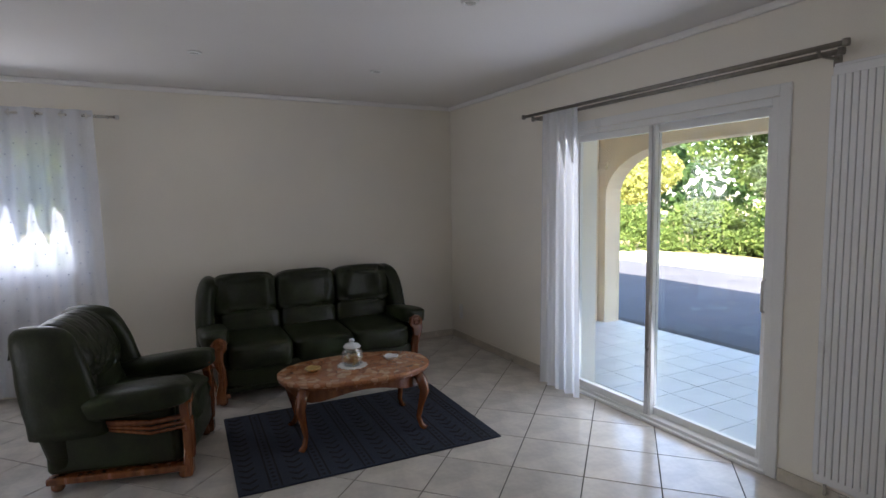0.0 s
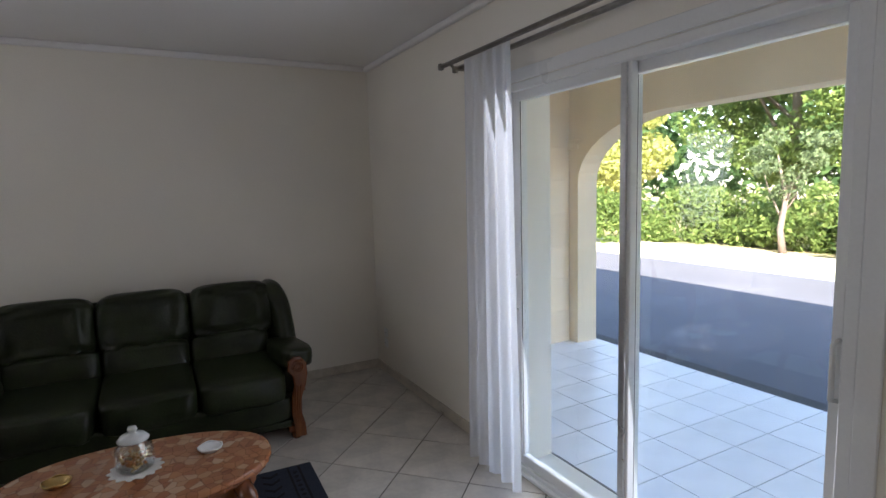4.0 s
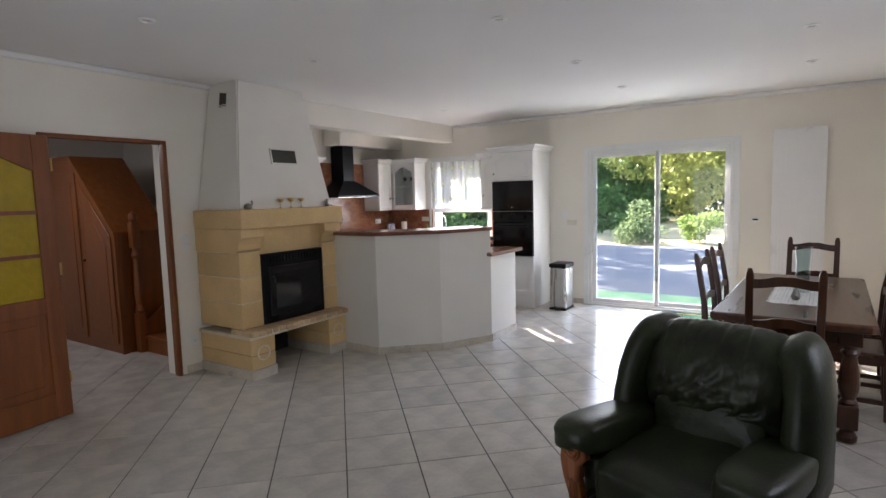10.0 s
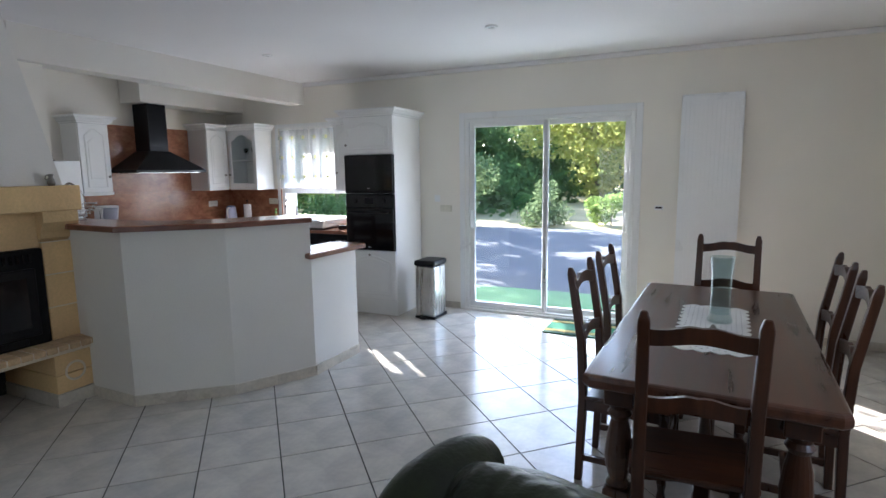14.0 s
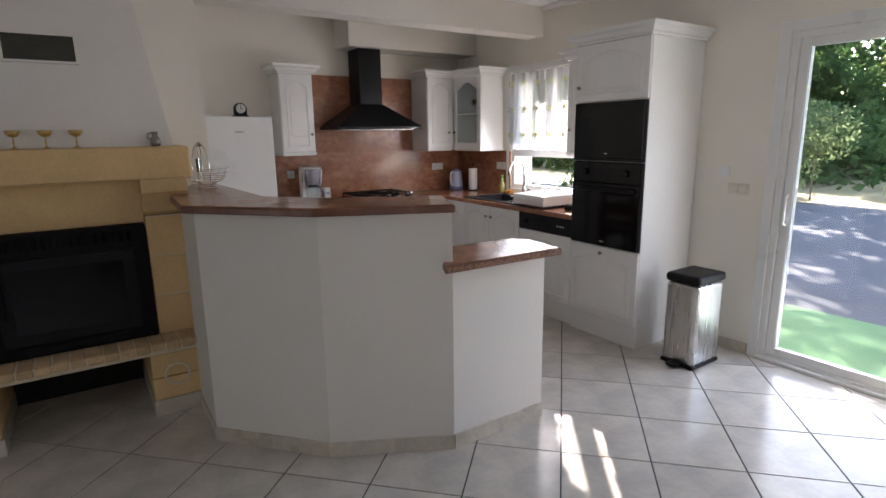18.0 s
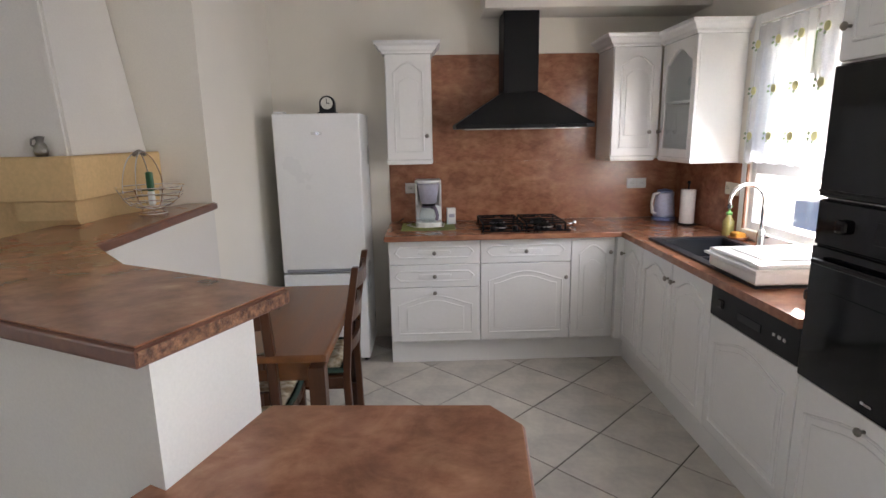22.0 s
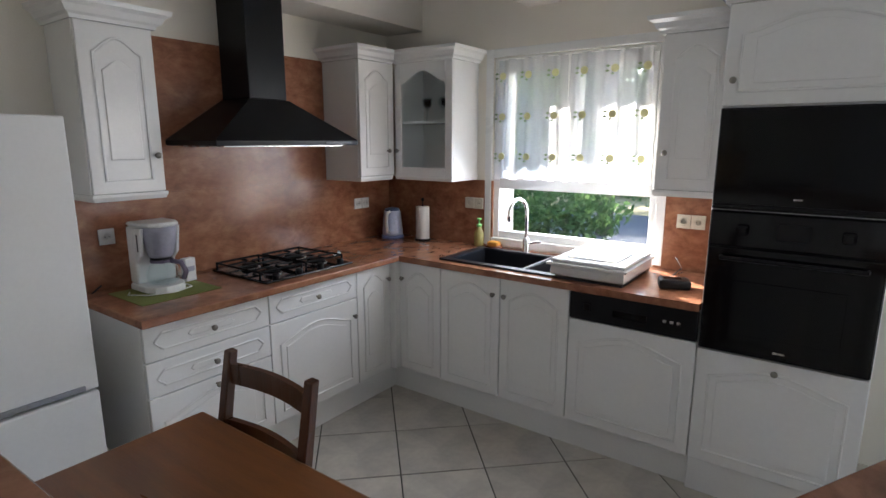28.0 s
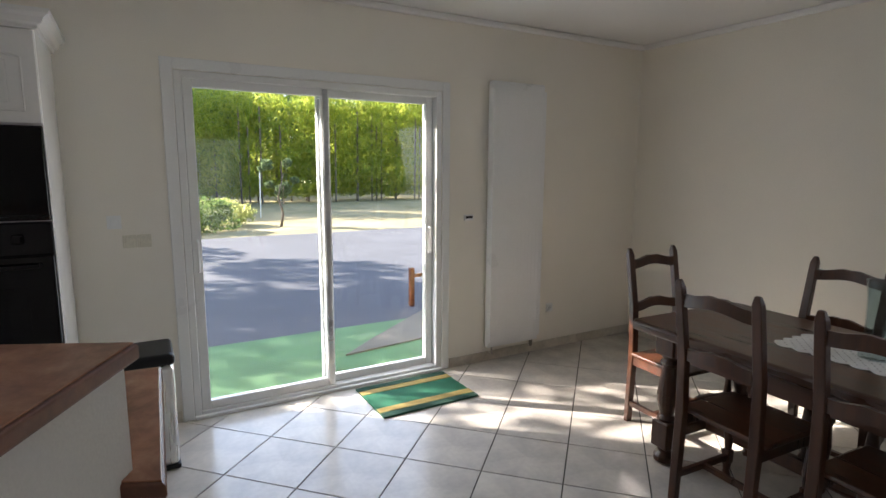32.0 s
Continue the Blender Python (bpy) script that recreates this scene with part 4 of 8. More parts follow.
def socket(x, y, z, rz, n=1, label="white double wall socket", mat=None, sw=False):
    """A wall plate that faces -y before it is turned."""
    t = thing("wall_switch" if sw else "wall_socket", x, y, z, rz, label, "switch" if sw else "socket")
    for k in range(n):
        o = k * 0.072
        p = part("plate", box(-0.037 + o, -0.009, -0.037, 0.033 + o, -0.0005, 0.037, 0.003, 2), mat or PVC, t)
        if sw:
            part("rocker", box(-0.024 + o, -0.013, -0.024, 0.020 + o, -0.008, 0.024, 0.002), mat or PVC, p)
        else:
            w = lathe([(0.022, 0), (0.022, 0.003), (0.017, 0.0035), (0.015, 0.0), (0, 0.0)], 18)
            bmesh.ops.rotate(w, verts=w.verts, cent=(0, 0, 0), matrix=Matrix.Rotation(radians(90), 3, 'X'))
            bmesh.ops.translate(w, verts=w.verts, vec=(o - 0.002, -0.009, 0))
            part("well", w, mat or PVC, p)
            for dx in (-0.009, 0.009):
                part("pin_hole", box(o - 0.004 + dx, -0.0105, -0.002, o + dx, -0.0092, 0.002), BLACKMAT, p)
    return t


IVORY = surface("ivory_plastic", (0.72, 0.68, 0.56), 0.35)
socket(1.99, 0.0105, 1.15, 180, 1, "white wall socket behind the coffee maker")
socket(0.345, 0.0105, 1.155, 180, 2)
socket(0.0105, 0.74, 1.18, 90, 2, "double socket beside the kitchen window", IVORY)
socket(0.0105, 2.10, 1.17, 90, 2, "ivory double socket beside the oven tower", IVORY)

# kitchen table and its two chairs
tb = thing("kitchen_table", 2.54, 1.67, 0, 0, "brown wooden kitchen table against the half wall", "table")
part("tabletop", box(-0.29, -0.475, 0.722, 0.40, 0.49, 0.752, 0.008, 2), KWOOD, tb)
for sgn in (-1, 1):
    part("apron", box(-0.245, sgn * 0.42 - 0.012, 0.63, 0.36, sgn * 0.42 + 0.012, 0.722), KWOOD, tb)
for sgn in (-0.24, 0.35):
    part("apron", box(sgn - 0.012, -0.40, 0.63, sgn + 0.012, 0.40, 0.722), KWOOD, tb)
for (lx, ly) in ((-0.25, -0.44), (0.36, -0.44), (-0.25, 0.45), (0.36, 0.45)):
    part("leg", prism([(lx - 0.03, ly - 0.03), (lx + 0.03, ly - 0.03), (lx + 0.03, ly + 0.03), (lx - 0.03, ly + 0.03)], 0, 0.70, 0.004, 1), KWOODZ, tb)


def swept_bar(a, b, w, h, bow, n=8, wave=0.0, mat=None):
    """A flat rail between two posts, bowed back by bow, its edges wavy by wave."""
    bm = bmesh.new()
    rings = []
    for k in range(n + 1):
        u = k / n
        p = Vector(a).lerp(Vector(b), u)
        off = bow * math.sin(math.pi * u)
        e = wave * (0.5 - 0.5 * math.cos(2 * math.pi * u)) ** 1.5 - wave * 0.35 * math.exp(-((u - 0.5) / 0.08) ** 2)
        d = wave * 0.8 * math.sin(math.pi * u) ** 2
        rings.append([bm.verts.new((p.x, p.y + off + s * w / 2, p.z + (h / 2 + e if t > 0 else -h / 2 + d))) for s, t in ((-1, -1), (1, -1), (1, 1), (-1, 1))])
    for r, q in zip(rings, rings[1:]):
        for k in range(4):
            bm.faces.new((r[k], r[(k + 1) % 4], q[(k + 1) % 4], q[k]))
    bm.faces.new(rings[0][::-1]), bm.faces.new(rings[-1])
    bmesh.ops.recalc_face_normals(bm, faces=bm.faces)
    return bm


def post(points, sx, sy):
    """A square-section post along points."""
    bm = bmesh.new()
    rings = [[bm.verts.new((p[0] + a * sx * k / 2, p[1] + c * sy * k / 2, p[2])) for a, c in ((-1, -1), (1, -1), (1, 1), (-1, 1))] for p, k in points]
    for r, q in zip(rings, rings[1:]):
        for k in range(4):
            bm.faces.new((r[k], r[(k + 1) % 4], q[(k + 1) % 4], q[k]))
    bm.faces.new(rings[0][::-1]), bm.faces.new(rings[-1])
    bmesh.ops.bevel(bm, geom=list(bm.edges), offset=0.004, segments=1, affect='EDGES')
    return bm


CUSHION = surface("flowered_cushion", (0.66, 0.58, 0.42), 0.9, vary=0.12, scale=30, fine=80, bump=0.3, second=(0.30, 0.20, 0.10))
CUSHEDGE = surface("green_cushion_border", (0.035, 0.07, 0.05), 0.9, vary=0.15, scale=30, fine=90, bump=0.3)


def soft_pad(w, d, h, sag=0.012, n=8, front=1.0):
    """A cushion with full edges."""
    bm = bmesh.new()
    grid = []
    for i in range(n + 1):
        row = []
        for j in range(n + 1):
            u, v = 2 * i / n - 1, 2 * j / n - 1
            e = (1 - abs(u) ** 4) * (1 - abs(v) ** 4)
            k = 1 - 0.06 * (u * u * v * v)
            row.append((u * w / 2 * k * (1 if v < 0 else front), v * d / 2 * k, e))
        grid.append(row)
    top = [[bm.verts.new((x, y, h * 0.45 + h * 0.55 * e ** 0.5 - sag * e * e)) for x, y, e in r] for r in grid]
    bot = [[bm.verts.new((x, y, h * 0.45 - h * 0.45 * e ** 0.5)) if 0 < i < n and 0 < j < n else top[i][j] for j, (x, y, e) in enumerate(r)] for i, r in enumerate(grid)]
    for i in range(n):
        for j in range(n):
            bm.faces.new((top[i][j], top[i + 1][j], top[i + 1][j + 1], top[i][j + 1]))
            q = (bot[i][j], bot[i][j + 1], bot[i + 1][j + 1], bot[i + 1][j])
            bm.faces.new(q)
    bmesh.ops.recalc_face_normals(bm, faces=bm.faces)
    return bm


def kitchen_chair(x, y, rz, label):
    """Ladder-back chair; the sitter faces -y, the back stands at +y."""
    t = thing("kitchen_chair", x, y, 0, rz, label, "chair", "chairs at the kitchen table")
    for s in (-1, 1):
        part("back_post", post([((s * 0.185, 0.19, 0), 1), ((s * 0.185, 0.18, 0.44), 1), ((s * 0.185, 0.20, 0.70), 1), ((s * 0.185, 0.245, 0.96), 0.9)], 0.036, 0.034), KWOODZ, t)
        part("front_leg", post([((s * 0.185, -0.18, 0), 0.9), ((s * 0.185, -0.18, 0.44), 1)], 0.036, 0.036), KWOODZ, t)
        part("side_stretcher", box(s * 0.185 - 0.009, -0.17, 0.20, s * 0.185 + 0.009, 0.17, 0.23), KWOODZ, t)
        part("seat_rail", box(s * 0.185 - 0.011, -0.165, 0.395, s * 0.185 + 0.011, 0.168, 0.435), KWOODZ, t)
    part("stretcher", box(-0.175, -0.012, 0.205, 0.175, 0.012, 0.226), KWOODZ, t)
    part("seat_rail", box(-0.168, -0.192, 0.395, 0.168, -0.168, 0.435), KWOODZ, t)
    part("seat", box(-0.20, -0.20, 0.436, 0.20, 0.165, 0.45, 0.004), KWOODZ, t)
    for z, h, o in ((0.89, 0.064, 0.237), (0.725, 0.062, 0.205), (0.57, 0.05, 0.19)):
        part("back_rail", swept_bar((-0.17, o, z), (0.17, o, z), 0.018, h, 0.022), KWOODZ, t)
    cu = soft_pad(0.40, 0.37, 0.055)
    bmesh.ops.translate(cu, verts=cu.verts, vec=(0, -0.02, 0.449))
    c = part("seat_cushion", cu, CUSHION, t, "beige flowered cushion with a dark green border", smooth=True)
    edge = [(0.195 * sx, -0.02 + 0.18 * sy, 0.474) for sx, sy in ((-1, -1), (-0.5, -1.03), (0.5, -1.03), (1, -1), (1.03, 0), (1, 1), (0, 1.03), (-1, 1), (-1.03, 0))]
    part("piping", tube(edge, 0.014, 8, closed=True), CUSHEDGE, c, "dark green dotted border", smooth=True)
    return t


kitchen_chair(2.64, 1.93, 0, "brown ladder-back chair with cushion at the table end")
kitchen_chair(2.44, 1.475, 90, "brown ladder-back chair with cushion tucked at the table side")

gl = thing("globe_ornament", 2.80, 1.76, 0.757, 0, "chrome globe ornament on a red stand", "ornament")
part("base", lathe([(0.056, 0), (0.058, 0.010), (0.042, 0.026), (0.037, 0.042), (0, 0.040)], 28), surface("red_plastic", (0.42, 0.03, 0.02), 0.3), gl, "red round base", smooth=True)
part("ring", tube([(0.038 * math.cos(a), 0.038 * math.sin(a), 0.044) for a in [2 * math.pi * k / 24 for k in range(24)]], 0.004, 6, closed=True), CHROME, gl, smooth=True)
part("globe", lathe([(0.0, 0.038)] + [(0.066 * math.sin(a), 0.104 - 0.066 * math.cos(a)) for a in [math.pi * k / 16 for k in range(1, 16)]] + [(0, 0.170)], 32), CHROME, gl, smooth=True)
mg = thing("magazine", 2.80, 1.745, 0.752, 18, "white magazine with blue and red pictures on the kitchen table", "magazine")
paper = surface("magazine_paper", (0.62, 0.61, 0.58), 0.35, vary=0.05, scale=12, fine=30)
cv = part("cover", box(-0.09, -0.125, 0, 0.09, 0.125, 0.004, 0.001), paper, mg)
for x0, y0, x1, y1, col, nm in ((-0.08, 0.04, 0.08, 0.112, (0.05, 0.12, 0.35), "blue_print"), (-0.08, -0.06, 0.0, 0.03, (0.45, 0.05, 0.04), "red_print"), (0.01, -0.11, 0.08, 0.02, (0.12, 0.22, 0.10), "green_print")):
    part("picture", box(x0, y0, 0.0041, x1, y1, 0.0046), surface(nm, col, 0.35, vary=0.25, scale=25, fine=60), cv)

cb = thing("power_cable", 2.075, 0.02, 0.0, 0, "thin dark power cable hanging on the wall beside the drawers", "cable")
part("cord", tube([(-0.03, 0.012, 0.93), (0.012, 0.010, 0.90), (0.030, 0.010, 0.80), (0.018, 0.010, 0.62), (0.030, 0.010, 0.42), (0.016, 0.010, 0.22), (0.022, 0.012, 0.004)], 0.004, 6), BLACKMAT, cb, smooth=True)

# wire fruit basket on the bar
fb = thing("fruit_basket", 3.05, 1.66, 1.216, 0, "chrome wire fruit basket with a hoop handle on the bar", "basket")
wb2 = bmesh.new()
for r, z in ((0.05, 0.03), (0.085, 0.045), (0.11, 0.07), (0.125, 0.095), (0.135, 0.12)):
    tube([(r * math.cos(a), r * math.sin(a), z) for a in [2 * math.pi * k / 24 for k in range(24)]], 0.0025, 6, wb2, closed=True)
part("wire_bowl", wb2, CHROME, fb)
for k in range(8):
    a = math.pi * k / 4
    part("rib", tube([(r * math.cos(a), r * math.sin(a), z) for r, z in ((0.03, 0.026), (0.085, 0.045), (0.11, 0.07), (0.135, 0.12))], 0.002, 6), CHROME, fb)
part("foot_ring", tube([(0.055 * math.cos(a), 0.055 * math.sin(a), 0.005) for a in [2 * math.pi * k / 20 for k in range(20)]], 0.003, 6, closed=True), CHROME, fb)
for k in range(3):
    a = 2 * math.pi * k / 3
    part("foot", tube([(0.055 * math.cos(a), 0.055 * math.sin(a), 0.004), (0.04 * math.cos(a), 0.04 * math.sin(a), 0.03)], 0.003, 6), CHROME, fb)
for side in (-1, 1):
    part("handle", tube([(0.030 + side * (0.006 + 0.022 * abs(math.cos(a))), 0.115 * math.cos(a), 0.10 + 0.165 * math.sin(a)) for a in [math.pi * k / 18 for k in range(19)]], 0.0025, 6), CHROME, fb)
part("grip", tube([(0.030, 0.115 * math.cos(a), 0.10 + 0.167 * math.sin(a)) for a in [math.pi * (0.38 + 0.24 * k / 8) for k in range(9)]], 0.009, 8), PEWTER, fb)
for side in (-1, 1):
    part("cross_wire", tube([(side * 0.12, -0.03, 0.085), (side * 0.06, -0.02, 0.035), (-side * 0.02, 0.0, 0.028)], 0.002, 6), CHROME, fb)
lt = thing("green_lighter", 3.08, 1.60, 1.250, 0, "green and white gas lighter standing in the basket", "lighter")
part("body", box(-0.012, -0.012, 0, 0.012, 0.012, 0.06, 0.004), DPLASTIC, lt)
part("top", box(-0.013, -0.013, 0.06, 0.013, 0.013, 0.145, 0.005), surface("dark_green_plastic", (0.015, 0.11, 0.045), 0.3), lt, "green tube")

# pedal bin
bn = thing("pedal_bin", 0.42, 3.25, 0, 0, "brushed steel pedal bin with a black lid", "bin")
part("body", box(-0.15, -0.115, 0.02, 0.15, 0.115, 0.56, 0.03, 4), STEEL, bn)
part("base", box(-0.153, -0.118, 0, 0.153, 0.118, 0.03, 0.012, 2), BLACKMAT, bn)
part("lid", box(-0.156, -0.121, 0.56, 0.156, 0.121, 0.62, 0.022, 3), BLACKMAT, bn)
part("pedal", prism([(0.14, -0.045), (0.21, -0.035), (0.225, 0.0), (0.21, 0.035), (0.14, 0.045)], 0.012, 0.03, 0.004), BLACKMAT, bn)

# ---- living room: its own plan origin ----
origin = Vector((-0.055, -0.055))
XE, YN, YS, WX = XE + 0.055, YN + 0.055, YS + 0.055, 0.055
# ---- fireplace ----
fp = thing("fireplace", 3.86, YS, 0, 0, "yellow limestone fireplace with a white plaster hood and black insert", "fireplace")
FX0 = 3.83
# near-black colour that imitates the deep shade under the hearth
NICHE_SHADE = surface("painted_niche_shade", (0.022, 0.019, 0.016), 0.9, vary=0.3, scale=6, fine=40, bump=0.3)


def stone(parent, x0, y0, z0, x1, y1, z1, bevel=0.006, name="stone"):
    return part(name, box(x0 - FX0, y0 - YS, z0, x1 - FX0, y1 - YS, z1, bevel, 1), STONE, parent)


for (a, b) in ((4.19, 4.44), (3.27, 3.52)):
    for zz in ((0.09, 0.215), (0.22, 0.355)):
        stone(fp, a, YS + 0.003, zz[0], b, 2.05, zz[1], 0.004)
    part("foot_skirting", box(a - FX0 - 0.008, 0.003, 0, b - FX0 + 0.008, 2.058 - YS, 0.088, 0.003), SKIRT, fp)
    tr = bmesh.new()
    cx = (a + b) / 2 - FX0
    tube([(cx + 0.062 * math.cos(t), 2.051 - YS, 0.225 + 0.062 * math.sin(t)) for t in [2 * math.pi * k / 24 for k in range(24)]], 0.008, 6, tr, closed=True)
    part("carved_ring", tr, JOINT, fp, smooth=True)
# added panel: the niche's shade is put into its colour
part("niche_shade_panel", box(3.522 - FX0, 0.003, 0.0, 4.188 - FX0, 0.12, 0.355), NICHE_SHADE, fp, "near-black panel standing in for the shade in the log niche")
part("hearth_slab", box(3.225 - FX0, 0.003, 0.357, 4.455 - FX0, 2.06 - YS, 0.385, 0.004), JOINT, fp)
part("mortar", box(3.225 - FX0, 1.803 - YS, 0.3855, 4.455 - FX0, 2.088 - YS, 0.424, 0.002), JOINT, fp)
random.seed(5)
nb = 17
for k in range(nb):
    x0 = 3.22 + k * (1.24 / nb)
    part("hearth_brick", box(x0 - FX0 + 0.003, 1.80 - YS, 0.386, x0 - FX0 + 1.24 / nb - 0.003, 2.095 - YS + random.uniform(-0.004, 0.004), 0.43 + random.uniform(-0.003, 0.003), 0.006), BRICK, fp)
for (a, b) in ((4.20, 4.425), (3.235, 3.45)):
    part("mortar_core", box(a + 0.004 - FX0, 0.006, 0.433, b - 0.004 - FX0, 1.9265 - YS, 1.104), JOINT, fp)
    for zz in ((0.432, 0.655), (0.66, 0.88), (0.885, 1.10)):
        stone(fp, a, YS + 0.003, zz[0], b, 1.93, zz[1], 0.005)
    cb = prism([(YS + 0.003, 1.105), (1.90, 1.105), (1.935, 1.13), (1.94, 1.17), (1.965, 1.21), (1.985, 1.235), (1.985, 1.305), (YS + 0.003, 1.305)], a - 0.005, b + 0.005, 0, 1, 'x')
    bmesh.ops.translate(cb, verts=cb.verts, vec=(-FX0, -YS, 0))
    part("corbel", cb, STONE, fp)
stone(fp, 3.452, 1.60, 1.07, 4.198, 1.90, 1.305, 0.003, "lintel")
stone(fp, 3.205, YS + 0.003, 1.307, 4.435, 2.0, 1.475, 0.007, "mantel_beam")
part("firebox_back", box(3.455 - FX0, 0.003, 0.432, 4.195 - FX0, 0.25, 1.07), IRON, fp)
ins = part("insert_frame", box(3.458 - FX0, 1.60 - YS, 0.434, 4.194 - FX0, 1.94 - YS, 1.068, 0.006), IRON, fp, "black cast iron fire insert")
part("insert_door", box(3.52 - FX0, 1.935 - YS, 0.50, 4.13 - FX0, 1.958 - YS, 0.945, 0.006), BLACKMAT, ins)
part("insert_glass", box(3.58 - FX0, 1.957 - YS, 0.56, 4.07 - FX0, 1.962 - YS, 0.89, 0.001), BLACK, ins, "dark fire glass")
for k in range(16):
    part("grille_slat", box(3.53 - FX0 + 0.037 * k, 1.938 - YS, 0.985, 3.548 - FX0 + 0.037 * k, 1.948 - YS, 1.04), BLACK, ins)
part("insert_handle", tube([(4.10 - FX0, 1.955 - YS, 0.86), (4.10 - FX0, 1.985 - YS, 0.86), (4.10 - FX0, 1.985 - YS, 0.66), (4.10 - FX0, 1.955 - YS, 0.66)], 0.007, 8), IRON, ins)
part("ash_drawer", box(3.60 - FX0, 1.938 - YS, 0.45, 4.05 - FX0, 1.95 - YS, 0.49, 0.003), BLACKMAT, ins)
ch = bmesh.new()
lo = [(3.265, YS + 0.002, 1.476), (4.385, YS + 0.002, 1.476), (4.385, 1.915, 1.476), (3.265, 1.915, 1.476)]
hi = [(3.43, YS + 0.002, H - 0.002), (4.185, YS + 0.002, H - 0.002), (4.185, 1.73, H - 0.002), (3.43, 1.73, H - 0.002)]
vl = [ch.verts.new((p[0] - FX0, p[1] - YS, p[2])) for p in lo]
vh = [ch.verts.new((p[0] - FX0, p[1] - YS, p[2])) for p in hi]
ch.faces.new(vl[::-1]), ch.faces.new(vh)
for k in range(4):
    ch.faces.new((vl[k], vl[(k + 1) % 4], vh[(k + 1) % 4], vh[k]))
bmesh.ops.bevel(ch, geom=[e for e in ch.edges if abs(e.verts[0].co.z - e.verts[1].co.z) > 0.5], offset=0.012, segments=2, affect='EDGES')
part("plaster_hood", ch, PLASTER, fp, "white tapering plaster hood")


VENTGREY = surface("dark_olive_grille", (0.06, 0.057, 0.042), 0.6, vary=0.06, scale=12, fine=60, bump=0.05)


def vent(parent, cx, cy, cz, w, h, m):
    b = bmesh.new()
    ring_plate2 = ((-w / 2, -h / 2, w / 2, -h / 2 + 0.011), (-w / 2, h / 2 - 0.011, w / 2, h / 2), (-w / 2, -h / 2, -w / 2 + 0.011, h / 2), (w / 2 - 0.011, -h / 2, w / 2, h / 2))
    for q in ring_plate2:
        box(q[0], -0.006, q[1], q[2], 0.012, q[3], bm=b)
    f = part("vent_frame", b, PLASTER, parent)
    f.matrix_basis = m
    part("vent_back", box(-w / 2 + 0.010, -0.002, -h / 2 + 0.010, w / 2 - 0.010, 0.004, h / 2 - 0.010), VENTGREY, f)
    for k in range(9):
        z = -h / 2 + 0.016 + (h - 0.032) * k / 8
        part("vent_slat", box(-w / 2 + 0.011, 0.003, z - 0.003, w / 2 - 0.011, 0.008, z + 0.003), VENTGREY, f)
    return f


tilt = math.degrees(math.atan2(0.185, 1.155))
vent(fp, 0, 0, 0, 0.31, 0.145, pose(3.80 - FX0, 1.842 - YS, 1.955, tilt))
vent(fp, 0, 0, 0, 0.13, 0.15, pose(4.216 - FX0, 1.57 - YS, 2.455, 0, -10, -90))

# ornaments on the mantel
for k, gx in enumerate((3.985, 3.86, 3.735)):
    g = thing("brass_goblet", gx, 1.945, 1.475, 0, "small brass goblet on the stone mantel", "goblet", "goblets on the mantel")
    part("foot", lathe([(0.019, 0), (0.018, 0.003), (0.006, 0.008), (0.003, 0.014), (0.003, 0.028), (0.006, 0.032), (0.003, 0.036), (0.003, 0.056), (0, 0.056)], 16), BRASS, g, smooth=True)
    part("bowl", lathe([(0.003, 0.055), (0.018, 0.060), (0.027, 0.072), (0.031, 0.088), (0.029, 0.088), (0.024, 0.074), (0.014, 0.064), (0, 0.062)], 18), BRASS, g, smooth=True)
sn = thing("bird_ornament", 4.33, 1.93, 1.475, 0, "grey metal bird ornament on the mantel", "ornament")
part("body", lathe([(0.0, 0), (0.03, 0.004), (0.038, 0.025), (0.025, 0.048), (0, 0.055)], 14), PEWTER, sn, smooth=True)
part("neck", tube([(-0.02, 0, 0.03), (-0.045, 0, 0.04), (-0.05, 0, 0.065), (-0.04, 0, 0.075)], 0.007, 8), PEWTER, sn, smooth=True)
fg = thing("figurine", 3.385, 1.94, 1.475, 0, "small grey pottery pitcher on the mantel", "ornament")
part("body", lathe([(0.02, 0), (0.026, 0.02), (0.02, 0.045), (0.012, 0.055), (0.018, 0.075), (0.0, 0.078)], 14), PEWTER, fg, smooth=True)
part("handle", tube([(0.018, 0, 0.035), (0.035, 0, 0.045), (0.032, 0, 0.065), (0.016, 0, 0.07)], 0.004, 6), PEWTER, fg, smooth=True)


# ---- glazed doors and windows ----
def bars(name, rects, y0, y1, material, parent, label="", bevel=0.004):
    b = bmesh.new()
    for r in rects:
        box(r[0], y0, r[1], r[2], y1, r[3], bevel, 1, b)
    return part(name, b, material, parent, label)


def frame_rects(x0, z0, x1, z1, w):
    return ((x0, z0, x0 + w, z1), (x1 - w, z0, x1, z1), (x0 + w, z0, x1 - w, z0 + w), (x0 + w, z1 - w, x1 - w, z1))


